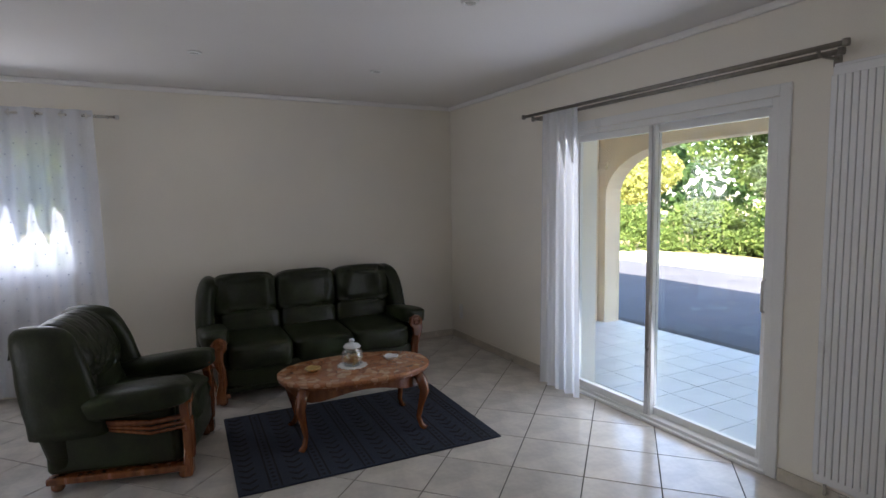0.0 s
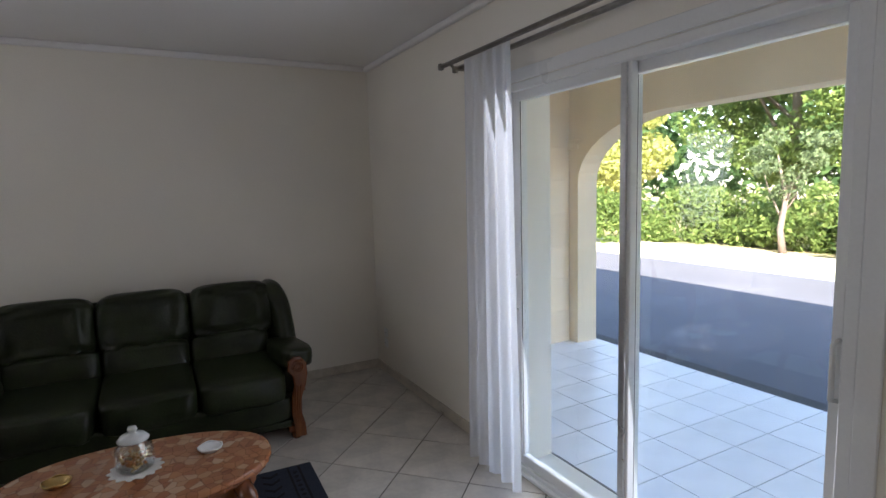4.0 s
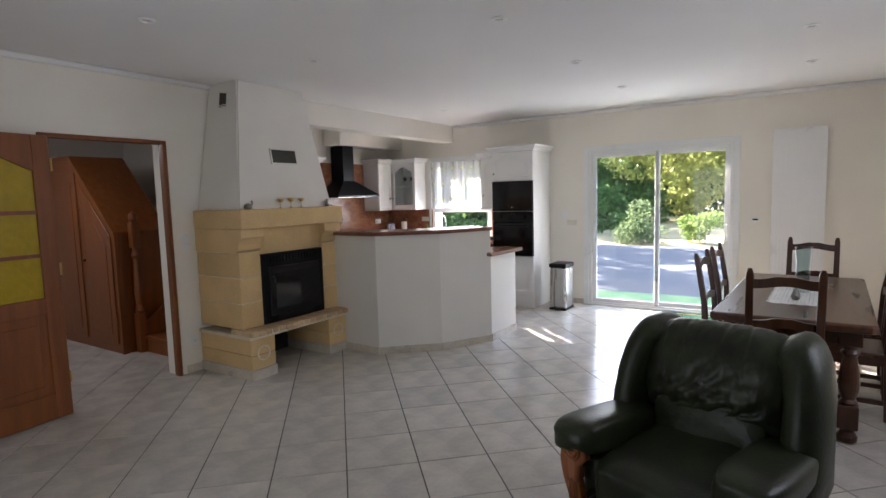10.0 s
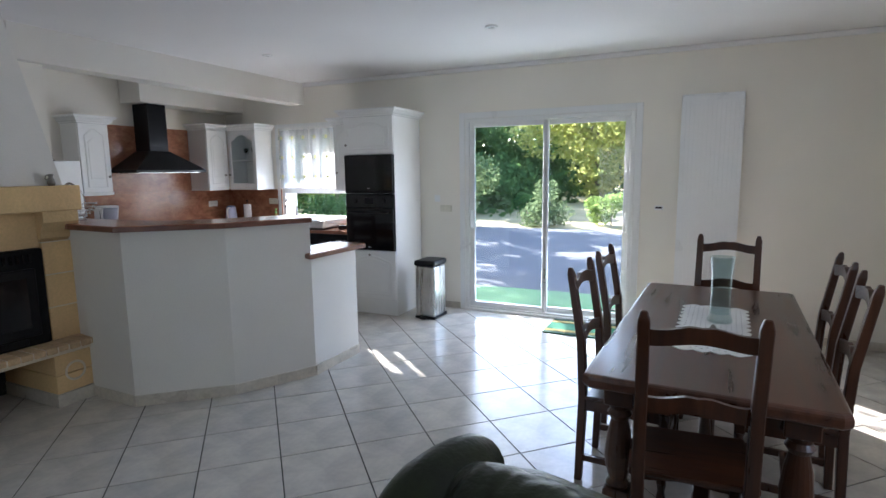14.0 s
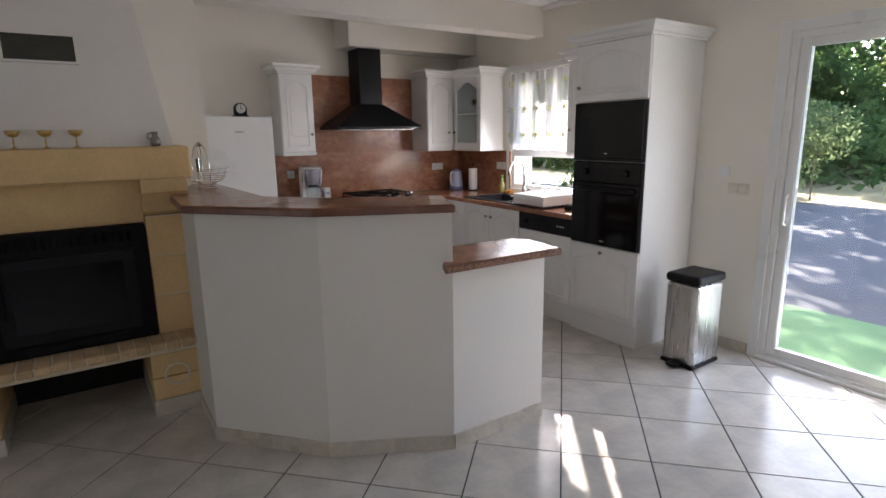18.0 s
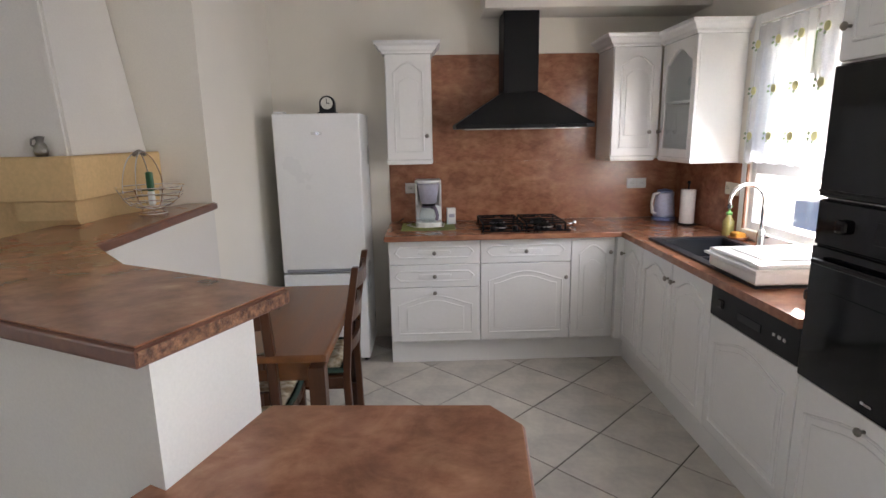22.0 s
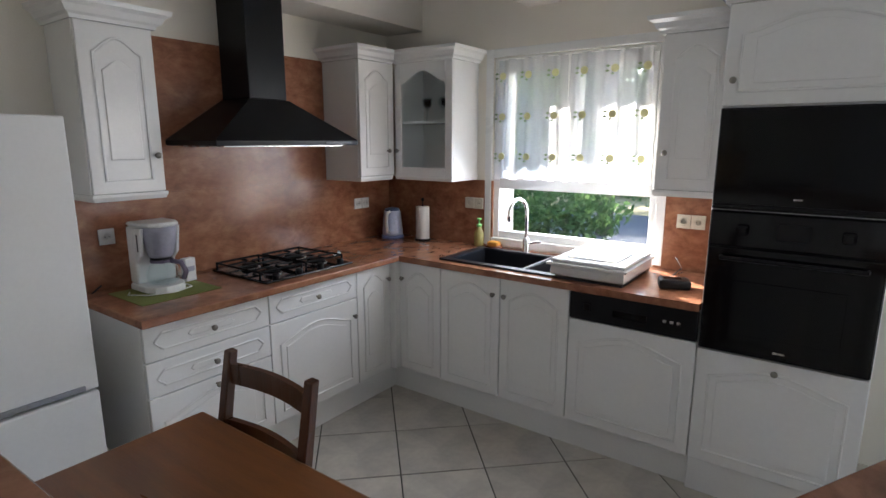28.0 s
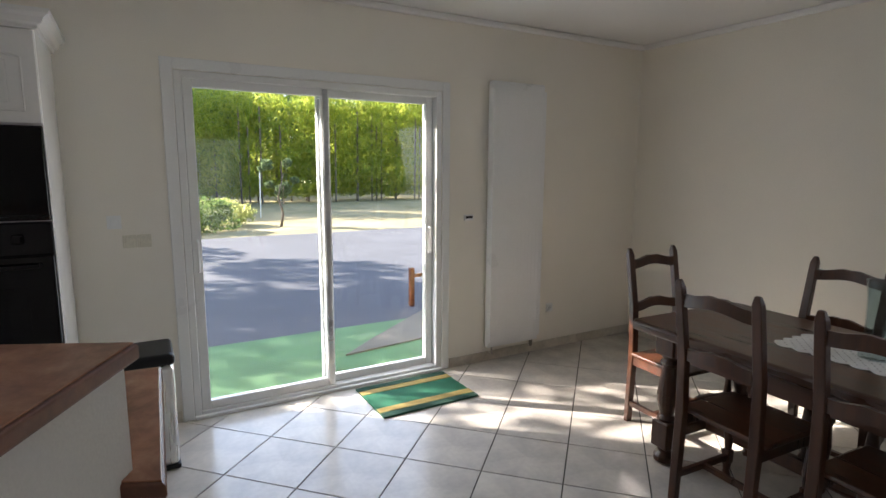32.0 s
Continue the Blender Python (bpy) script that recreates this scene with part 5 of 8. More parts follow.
def sliding_door(name, x, y, rz, w, h, split, label):
    t = thing(name, x, y, 0, rz, label, "sliding door")
    t["kind"] = "structure"
    bars("outer_frame", frame_rects(0, 0, w, h, 0.042), -0.004, 0.11, PVC, t)
    bars("casing", ((-0.065, 0, -0.002, h + 0.065), (w + 0.002, 0, w + 0.065, h + 0.065), (-0.002, h + 0.002, w + 0.002, h + 0.065)), -0.014, -0.001, PVC, t, bevel=0.003)
    part("threshold", box(0.0, -0.03, 0.0, w, -0.005, 0.022, 0.004), PVC, t)
    for (a, b, yy, nm) in ((0.045, split + 0.035, 0.012, "inner_leaf"), (split - 0.035, w - 0.045, 0.058, "outer_leaf")):
        lf = bars(nm, frame_rects(a, 0.04, b, h - 0.036, 0.054), yy, yy + 0.042, PVC, t)
        p = part("pane", box(a + 0.05, yy + 0.018, 0.09, b - 0.05, yy + 0.024, h - 0.086), GLASS, lf)
        p.visible_shadow = False
        hx = a + 0.03 if nm == "inner_leaf" else b - 0.03
        part("handle", tube([(hx, yy, 0.92), (hx, yy - 0.035, 0.93), (hx, yy - 0.035, 1.10), (hx, yy, 1.11)], 0.008, 8), PVC, lf, smooth=True)
        part("gasket", box(a + 0.048, yy + 0.008, 0.096, a + 0.055, yy + 0.012, h - 0.092), BLACKMAT, lf)
    part("meeting_rail", box(split - 0.012, 0.0, 0.046, split + 0.022, 0.012, h - 0.046, 0.003), surface("aluminium", (0.6, 0.6, 0.6), 0.3, metal=0.8) if not bpy.data.materials.get("aluminium") else bpy.data.materials["aluminium"], t)
    return t


sliding_door("door_1", WX, 3.54, 90, 1.745, 2.09, 0.875, "white framed two-leaf glazed sliding door to the drive")
sliding_door("door_2", XE, 5.30, -90, 1.70, 2.12, 0.82, "white framed two-leaf glazed sliding door to the terrace")


def casement(name, x, y, z, rz, w, h, transom, label):
    t = thing(name, x, y, z, rz, label, "window")
    t["kind"] = "structure"
    bars("window_frame", frame_rects(0, 0, w, h, 0.045), 0.02, 0.09, PVC, t)
    z0 = 0.045
    if transom:
        part("transom", box(0.045, 0.02, transom, w - 0.045, 0.09, transom + 0.065, 0.003), PVC, t)
        p = part("pane", box(0.04, 0.05, 0.04, w - 0.04, 0.056, transom + 0.005), GLASS, t)
        p.visible_shadow = False
        z0 = transom + 0.065
    for a, b in ((0.045, w / 2 - 0.002), (w / 2 + 0.002, w - 0.045)):
        lf = bars("casement_leaf", frame_rects(a, z0, b, h - 0.045, 0.058), 0.005, 0.05, PVC, t)
        p = part("pane", box(a + 0.05, 0.025, z0 + 0.05, b - 0.05, 0.031, h - 0.095), GLASS, lf)
        p.visible_shadow = False
    part("handle", box(w / 2 - 0.012, -0.035, z0 + 0.26, w / 2 + 0.012, -0.012, z0 + 0.40, 0.006, 2), PVC, t)
    part("handle_rose", box(w / 2 - 0.016, -0.013, z0 + 0.30, w / 2 + 0.016, 0.006, z0 + 0.36, 0.003), PVC, t)
    bars("casing", frame_rects(-0.05, -0.05, w + 0.05, h + 0.05, 0.052), -0.012, -0.001, PVC, t)
    return t


casement("window_1", WX, 0.955, 0.96, 90, 1.05, 1.14, 0.325, "white kitchen window with a fixed lower pane")
casement("window_2", 3.62, YN, 0.95, 0, 0.98, 1.275, 0, "white two-leaf casement window behind a sheer curtain")


# ---- curtains ----
def sheer(name, color, cover, share=0.62):
    m = bpy.data.materials.new(name)
    m.use_nodes = True
    t = m.node_tree
    n, l = t.nodes, t.links
    n.remove(n["Principled BSDF"])
    tr, df, tl, mx, mx2 = n.new("ShaderNodeBsdfTransparent"), n.new("ShaderNodeBsdfDiffuse"), n.new("ShaderNodeBsdfTranslucent"), n.new("ShaderNodeMixShader"), n.new("ShaderNodeMixShader")
    for q in (df, tl):
        q.inputs[0].default_value = (*color, 1)
    mx2.inputs[0].default_value = share
    l.new(df.outputs[0], mx2.inputs[1])
    l.new(tl.outputs[0], mx2.inputs[2])
    wv, co, rg = n.new("ShaderNodeTexNoise"), n.new("ShaderNodeTexCoord"), n.new("ShaderNodeMapRange")
    wv.inputs["Scale"].default_value = 260
    l.new(co.outputs["Object"], wv.inputs["Vector"])
    rg.inputs["To Min"].default_value, rg.inputs["To Max"].default_value = cover - 0.15, cover + 0.15
    l.new(wv.outputs[0], rg.inputs["Value"])
    l.new(rg.outputs[0], mx.inputs[0])
    l.new(tr.outputs[0], mx.inputs[1])
    l.new(mx2.outputs[0], mx.inputs[2])
    l.new(mx.outputs[0], n["Material Output"].inputs[0])
    return m


SHEER = sheer("white_voile", (0.88, 0.90, 0.96), 0.68, 0.30)
VOILE = sheer("bluish_voile", (0.90, 0.92, 0.97), 0.72)
LACE = sheer("white_lace", (0.90, 0.91, 0.93), 0.52, 0.45)


def cloth(w0, w1, h, folds, depth, n=90, rows=14, scallop=0.0, seed=1):
    """A hanging cloth in local x (width) and z (down from 0), folded in y."""
    bm = bmesh.new()
    rnd = random.Random(seed)
    ph = [rnd.uniform(0, 6) for _ in range(3)]
    g = []
    for r in range(rows + 1):
        v = r / rows
        w = w0 + (w1 - w0) * v
        row = []
        for k in range(n + 1):
            u = k / n
            a = 2 * math.pi * folds * (u + 0.012 * math.sin(5 * u + ph[0] + 2 * v))
            yy = depth * (0.75 + 0.35 * v) * (math.sin(a) + 0.25 * math.sin(2.3 * a + ph[1] + v))
            zz = -h * v - (scallop * math.sin(a + 0.7) * v if r == rows else 0)
            row.append(bm.verts.new(((u - 0.5) * w, yy, zz)))
        g.append(row)
    for r in range(rows):
        for k in range(n):
            bm.faces.new((g[r][k], g[r][k + 1], g[r + 1][k + 1], g[r + 1][k]))
    return bm


ct1 = thing("sheer_curtain", 8.035, 5.235, 2.29, 90, "white sheer curtain gathered beside the terrace door", "curtain")
part("cloth", cloth(0.42, 0.50, 2.265, 4.5, 0.02, seed=3), VOILE, ct1, smooth=True)
ct2 = thing("sheer_curtain", 4.19, 7.22, 2.37, 0, "white sheer eyelet curtain hanging over the window", "curtain")
part("cloth", cloth(1.12, 1.18, 2.33, 6.5, 0.026, seed=7), SHEER, ct2, smooth=True)
DOT = surface("silver_thread", (0.45, 0.47, 0.55), 0.5)
for t, w, h, n1, m1 in ((ct1, 0.40, 2.3, 3, 24), (ct2, 1.10, 2.3, 7, 22)):
    db = bmesh.new()
    for i in range(n1):
        for j in range(m1):
            xx, zz = (i + 0.5 + (0.5 if j % 2 else 0) * 0.8) / (n1 + 0.5) * w - w / 2, -0.2 - j * (h - 0.35) / m1
            box(xx - 0.006, -0.042, zz - 0.007, xx + 0.006, -0.041, zz + 0.007, bm=db)
    part("woven_dots", db, DOT, t)["kind"] = "stuff"

rod1 = thing("curtain_rod", 8.015, 4.445, 2.262, 0, "brushed steel double curtain rod over the terrace door", "curtain rod")
for (dx, dz, a, b) in ((0.0, 0.02, -1.24, 1.24), (0.065, 0.0, -1.19, 1.19)):
    part("rod", tube([(dx, a, dz), (dx, b, dz)], 0.013, 12), PEWTER, rod1, smooth=True)
    for e in (a, b):
        part("finial", lathe([(0.0, -0.02), (0.016, -0.016), (0.018, 0), (0.016, 0.016), (0, 0.02)], 12, (dx, e, dz)), PEWTER, rod1, smooth=True)
for yy in (-1.12, 1.12):
    part("bracket", tube([(0.176, yy, -0.012), (0.02, yy, -0.012), (0.0, yy, 0.01)], 0.009, 8), PEWTER, rod1)
    part("bracket_plate", box(0.17, yy - 0.02, -0.05, 0.1795, yy + 0.02, 0.03, 0.004), PEWTER, rod1)
rod2 = thing("curtain_rod", 4.17, 7.235, 2.325, 0, "brushed steel curtain rod with eyelet rings above the window", "curtain rod")
part("rod", tube([(-0.75, 0, 0), (0.75, 0, 0)], 0.012, 12), STEEL, rod2, smooth=True)
for e in (-0.75, 0.75):
    part("finial", lathe([(0, -0.02), (0.018, -0.016), (0.018, 0.016), (0, 0.02)], 12, (e, 0, 0)), STEEL, rod2, smooth=True)
for k in range(7):
    xx = -0.50 + k * 0.172
    rg = tube([(xx, 0.024 * math.cos(a), 0.024 * math.sin(a)) for a in [2 * math.pi * q / 16 for q in range(16)]], 0.005, 6, closed=True)
    part("eyelet", rg, STEEL, rod2, smooth=True)
for e in (-0.66, 0.68):
    part("bracket", tube([(e, 0.094, 0), (e, 0, 0)], 0.008, 8), STEEL, rod2)

kc = thing("lace_curtain", WX + 0.035, 1.485, 2.075, 90, "white lace half curtain with yellow embroidered lemons", "curtain")
for s in (-1, 1):
    b = cloth(0.45, 0.50, 0.72, 4, 0.014, 50, 8, 0.008, seed=11 + s)
    bmesh.ops.translate(b, verts=b.verts, vec=(s * 0.235, -0.02, 0))
    part("cloth", b, LACE, kc, smooth=True)
LEMON = surface("yellow_embroidery", (0.62, 0.60, 0.30), 0.8)
LEAFG = surface("green_embroidery", (0.28, 0.36, 0.22), 0.8)
for i in range(6):
    for j in range(3):
        xx, zz = -0.43 + 0.172 * i, -0.10 - 0.24 * j
        lm = lathe([(0.0, 0), (0.022, 0.0), (0.022, 0.003), (0, 0.003)], 12)
        bmesh.ops.rotate(lm, verts=lm.verts, cent=(0, 0, 0), matrix=Matrix.Rotation(radians(90), 3, 'X'))
        bmesh.ops.translate(lm, verts=lm.verts, vec=(xx + 0.012, -0.044, zz))
        part("lemon", lm, LEMON, kc)
        lf = bmesh.new()
        for (dx, dz, s_) in ((-0.028, 0.014, 1), (-0.03, -0.012, 1), (0.0, -0.028, 0.8)):
            join(lf, prism([(xx + dx - 0.014 * s_, zz + dz), (xx + dx, zz + dz - 0.008), (xx + dx + 0.014 * s_, zz + dz), (xx + dx, zz + dz + 0.008)], -0.047, -0.045, 0, 1, 'y'))
        part("leaf", lf, LEAFG, kc)
part("rod", tube([(-0.47, -0.02, 0.0), (0.47, -0.02, 0.0)], 0.005, 8), PVC, kc)

# ---- radiators ----
def fin_radiator(x, y, rz, w, z0, z1, n, label, depth=0.07, share=0.36, edge=0.006):
    """A tall panel radiator with vertical flutes, its face towards -y."""
    t = thing("radiator", x, y, z0, rz, label, "radiator")
    h = z1 - z0
    part("panel", box(0, -depth * 0.75, 0, w, -0.02, h, 0.004), ENAMEL, t)
    for k in range(n):
        a = w * (k + 0.5) / n
        part("flute", box(a - share * w / n, -depth, 0.045, a + share * w / n, -depth * 0.74, h - 0.045, edge, 2), ENAMEL, t)
    part("top_grille", box(0.004, -depth * 0.74, h, w - 0.004, -0.022, h + 0.012, 0.002), ENAMEL, t)
    for s in (0.05, w - 0.05):
        part("bracket", box(s - 0.015, -0.021, h * 0.9, s + 0.015, -0.0005, h * 0.9 + 0.06), ENAMEL, t)
        part("pipe", tube([(s, -depth * 0.5, 0.002), (s, -depth * 0.5, -min(0.06, z0 * 0.6)), (s, -0.0005, -min(0.06, z0 * 0.6))], 0.009, 8), CHROME, t)
    part("valve", lathe([(0.014, -0.05), (0.016, -0.01), (0.012, 0.0), (0, 0.0)], 12, (w - 0.05, -depth * 0.5, -0.002)), PEWTER, t)
    return t


fin_radiator(XE, 3.32, -90, 0.60, 0.11, 2.21, 19, "tall white fluted radiator beside the terrace door", 0.07, 0.455, 0.004)
fin_radiator(WX, 5.68, 90, 0.50, 0.125, 2.18, 14, "tall white radiator with fine flutes beside the sliding door", 0.095, 0.494, 0.0007)
r3 = fin_radiator(3.70, YN, 0, 0.84, 0.13, 0.82, 22, "low white radiator behind the sheer curtain", 0.09)
part("thermostat_head", lathe([(0.018, 0), (0.022, 0.02), (0.02, 0.06), (0, 0.062)], 14, (0.87, -0.05, 0.60)), PVC, r3, smooth=True)

# ---- seats ----
def pad(cx, cy, cz, sx, sy, sz, e=0.45, rx=0, ry=0, rz=0, n=16, crease=0.0, seed=0, pleat=0.0):
    """A stuffed leather pad: a rounded box with soft dents."""
    bm = bmesh.new()
    def sp(c, p):
        return math.copysign(abs(c) ** p, c)
    rows = []
    for i in range(n + 1):
        th = -math.pi / 2 + math.pi * i / n
        rows.append([(sp(math.cos(th), e) * sp(math.cos(ph), e), sp(math.cos(th), e) * sp(math.sin(ph), e), sp(math.sin(th), e)) for ph in [2 * math.pi * k / (2 * n) for k in range(2 * n)]])
    m = pose(cx, cy, cz, rx, ry, rz)
    vs = []
    for i, r in enumerate(rows):
        if i in (0, n):
            vs.append([bm.verts.new(m @ Vector((0, 0, r[0][2] * sz / 2)))])
            continue
        ring = []
        for (x, y, z) in r:
            d = 1.0
            if crease:
                q = Vector((x * sx * 6 + seed * 7.3, y * sy * 6, z * sz * 14))
                d += crease * noise.noise(q)
            f = 1.0 - pleat * max(0.0, math.cos(2 * math.pi * 3.5 * x)) ** 10 if z > 0.2 else 1.0
            ring.append(bm.verts.new(m @ Vector((x * sx / 2, y * sy / 2 * d * f, z * sz / 2 * f))))
        vs.append(ring)
    k2 = 2 * n
    for a, c in zip(vs, vs[1:]):
        for k in range(k2):
            j = (k + 1) % k2
            if len(a) == 1:
                bm.faces.new((a[0], c[j], c[k]))
            elif len(c) == 1:
                bm.faces.new((a[k], a[j], c[0]))
            else:
                bm.faces.new((a[k], a[j], c[j], c[k]))
    bmesh.ops.recalc_face_normals(bm, faces=bm.faces)
    return bm


def arm_scroll(side, x, y0):
    """The carved S-shaped wooden front of an arm, in the plane x-z."""
    pts = [(0.0, 0.02), (0.075, 0.02), (0.07, 0.10), (0.05, 0.18), (0.055, 0.28), (0.085, 0.36), (0.10, 0.43), (0.095, 0.50), (0.06, 0.545), (0.015, 0.55), (-0.02, 0.52), (-0.025, 0.46), (0.005, 0.42), (0.01, 0.36), (-0.01, 0.28), (-0.015, 0.18), (0.0, 0.10)]
    b = prism([(x + side * p[0], p[1]) for p in pts], y0, y0 + 0.05, 0.010, 2, 'y')
    for (r, zc) in ((0.034, 0.485), (0.020, 0.485)):
        tube([(x + side * (0.038 + r * math.cos(a)), y0 - 0.002, zc + r * math.sin(a)) for a in [2 * math.pi * k / 16 for k in range(16)]], 0.007, 6, b, closed=True)
    for k in range(3):
        tube([(x + side * (0.012 + 0.014 * k), y0 - 0.001, 0.12), (x + side * (0.008 + 0.014 * k), y0 - 0.004, 0.22), (x + side * (0.02 + 0.016 * k), y0 - 0.001, 0.36)], 0.006, 6, b)
    return b


def wing(s, hw):
    """The stuffed side of a back: it rises from the arm, bends inwards and ends in a round shoulder."""
    bm = bmesh.new()
    rings, n, m = [], 20, 16
    for i in range(m + 1):
        v = i / m
        a = v * math.pi / 2
        cx = s * (hw + 0.115 - 0.125 * (1 - math.cos(a)) ** 1.6)
        cz = 0.34 + 0.565 * math.sin(a) ** 0.85
        cy = 0.205 + 0.16 * v
        close = math.sqrt(max(0.0, 1 - max(0.0, (v - 0.72) / 0.28) ** 2))
        ax, ay = 0.080 * (0.25 + 0.75 * close), (0.20 - 0.055 * v) * (0.25 + 0.75 * close)
        ring = []
        for k in range(n):
            b = 2 * math.pi * k / n
            px, py = ax * math.copysign(abs(math.cos(b)) ** 0.8, math.cos(b)), ay * math.copysign(abs(math.sin(b)) ** 0.8, math.sin(b))
            d = 1 + 0.05 * noise.noise(Vector((px * 20, py * 12 + s, cz * 9)))
            ring.append(bm.verts.new((cx + px * d * math.cos(a * 0.5), cy + py * d, cz + s * px * d * math.sin(a * 0.5))))
        rings.append(ring)
    for a, c in zip(rings, rings[1:]):
        for k in range(n):
            bm.faces.new((a[k], a[(k + 1) % n], c[(k + 1) % n], c[k]))
    for ring in (rings[0], rings[-1]):
        bm.faces.new(ring)
    bmesh.ops.recalc_face_normals(bm, faces=bm.faces)
    return bm


def arch_back(W):
    """The back shell with a rounded outline, leaning back."""
    w = W / 2 + 0.115
    pts = [(-w + 0.03, 0.14), (w - 0.03, 0.14), (w, 0.40)]
    for k in range(13):
        a = math.pi / 2 * k / 12
        pts.append((w - 0.22 + 0.22 * math.cos(a), 0.62 + 0.295 * math.sin(a)))
    for k in range(13):
        a = math.pi / 2 * k / 12
        pts.append((-w + 0.22 - 0.22 * math.sin(a), 0.62 + 0.295 * math.cos(a)))
    pts.append((-w, 0.40))
    bm = prism(pts, -0.075, 0.075, 0.055, 4, 'y')
    bmesh.ops.transform(bm, matrix=pose(0, 0.235, 0.0, -13, 0, 0), verts=bm.verts)
    return bm


def draped_pillow(w, seed, pleats=5, depth=0.006):
    """The back pillow that hangs over the top of the back: gathered in pleats above, creased where it ends below."""
    bm = bmesh.new()
    nu, nv = 84, 44
    side = [(0.150, 0.545), (0.120, 0.60), (0.118, 0.68), (0.145, 0.78), (0.195, 0.865), (0.265, 0.925), (0.345, 0.942), (0.415, 0.905), (0.445, 0.83)]
    rows = []
    for j in range(nv + 1):
        q = j / nv * (len(side) - 1)
        k = min(int(q), len(side) - 2)
        p0, p1, p2, p3 = (Vector(side[max(0, min(len(side) - 1, k + d))]) for d in (-1, 0, 1, 2))
        t = q - k
        c = 0.5 * ((2 * p1) + (p2 - p0) * t + (2 * p0 - 5 * p1 + 4 * p2 - p3) * t * t + (3 * p1 - p0 - 3 * p2 + p3) * t ** 3)
        v = j / nv
        row = []
        for i in range(nu + 1):
            u = 2 * i / nu - 1
            edge = 1 - abs(u) ** 5
            top = math.exp(-((v - 0.62) / 0.26) ** 2)
            fold = -depth * top * max(0.0, math.cos(math.pi * pleats * (u + 0.09 * math.sin(3 * v + seed + 5 * u)))) ** 5
            low = math.exp(-((v - 0.22) / 0.16) ** 2)
            fold += 0.020 * low * (1 - abs(noise.noise(Vector((u * 2.2 + seed * 3, v * 16 - u * 3.5, seed)))) * 3)
            fold += 0.005 * noise.noise(Vector((u * 9 + seed, v * 14, 3.0)))
            sink = 0.05 * (1 - edge)
            out = Vector((-(0.9 - 0.9 * v), 0.25 + 0.75 * v)).normalized()
            wide = w / 2 * (0.97 + 0.05 * top - 0.05 * max(0.0, 0.25 - v))
            off = fold * edge - sink
            row.append(bm.verts.new((u * wide, c.x + out.x * off, c.y + out.y * off)))
        rows.append(row)
    for a, c in zip(rows, rows[1:]):
        for i in range(nu):
            bm.faces.new((a[i], a[i + 1], c[i + 1], c[i]))
    rim = [r[0] for r in rows], [r[-1] for r in rows]
    for line in rim:
        back = [bm.verts.new((p.co.x * 0.97, p.co.y + 0.07, p.co.z - 0.03)) for p in line]
        for k in range(len(line) - 1):
            bm.faces.new((line[k], line[k + 1], back[k + 1], back[k]))
    low = [bm.verts.new((p.co.x * 0.98, p.co.y + 0.08, p.co.z + 0.01)) for p in rows[0]]
    for k in range(nu):
        bm.faces.new((rows[0][k], rows[0][k + 1], low[k + 1], low[k]))
    bmesh.ops.recalc_face_normals(bm, faces=bm.faces)
    return bm


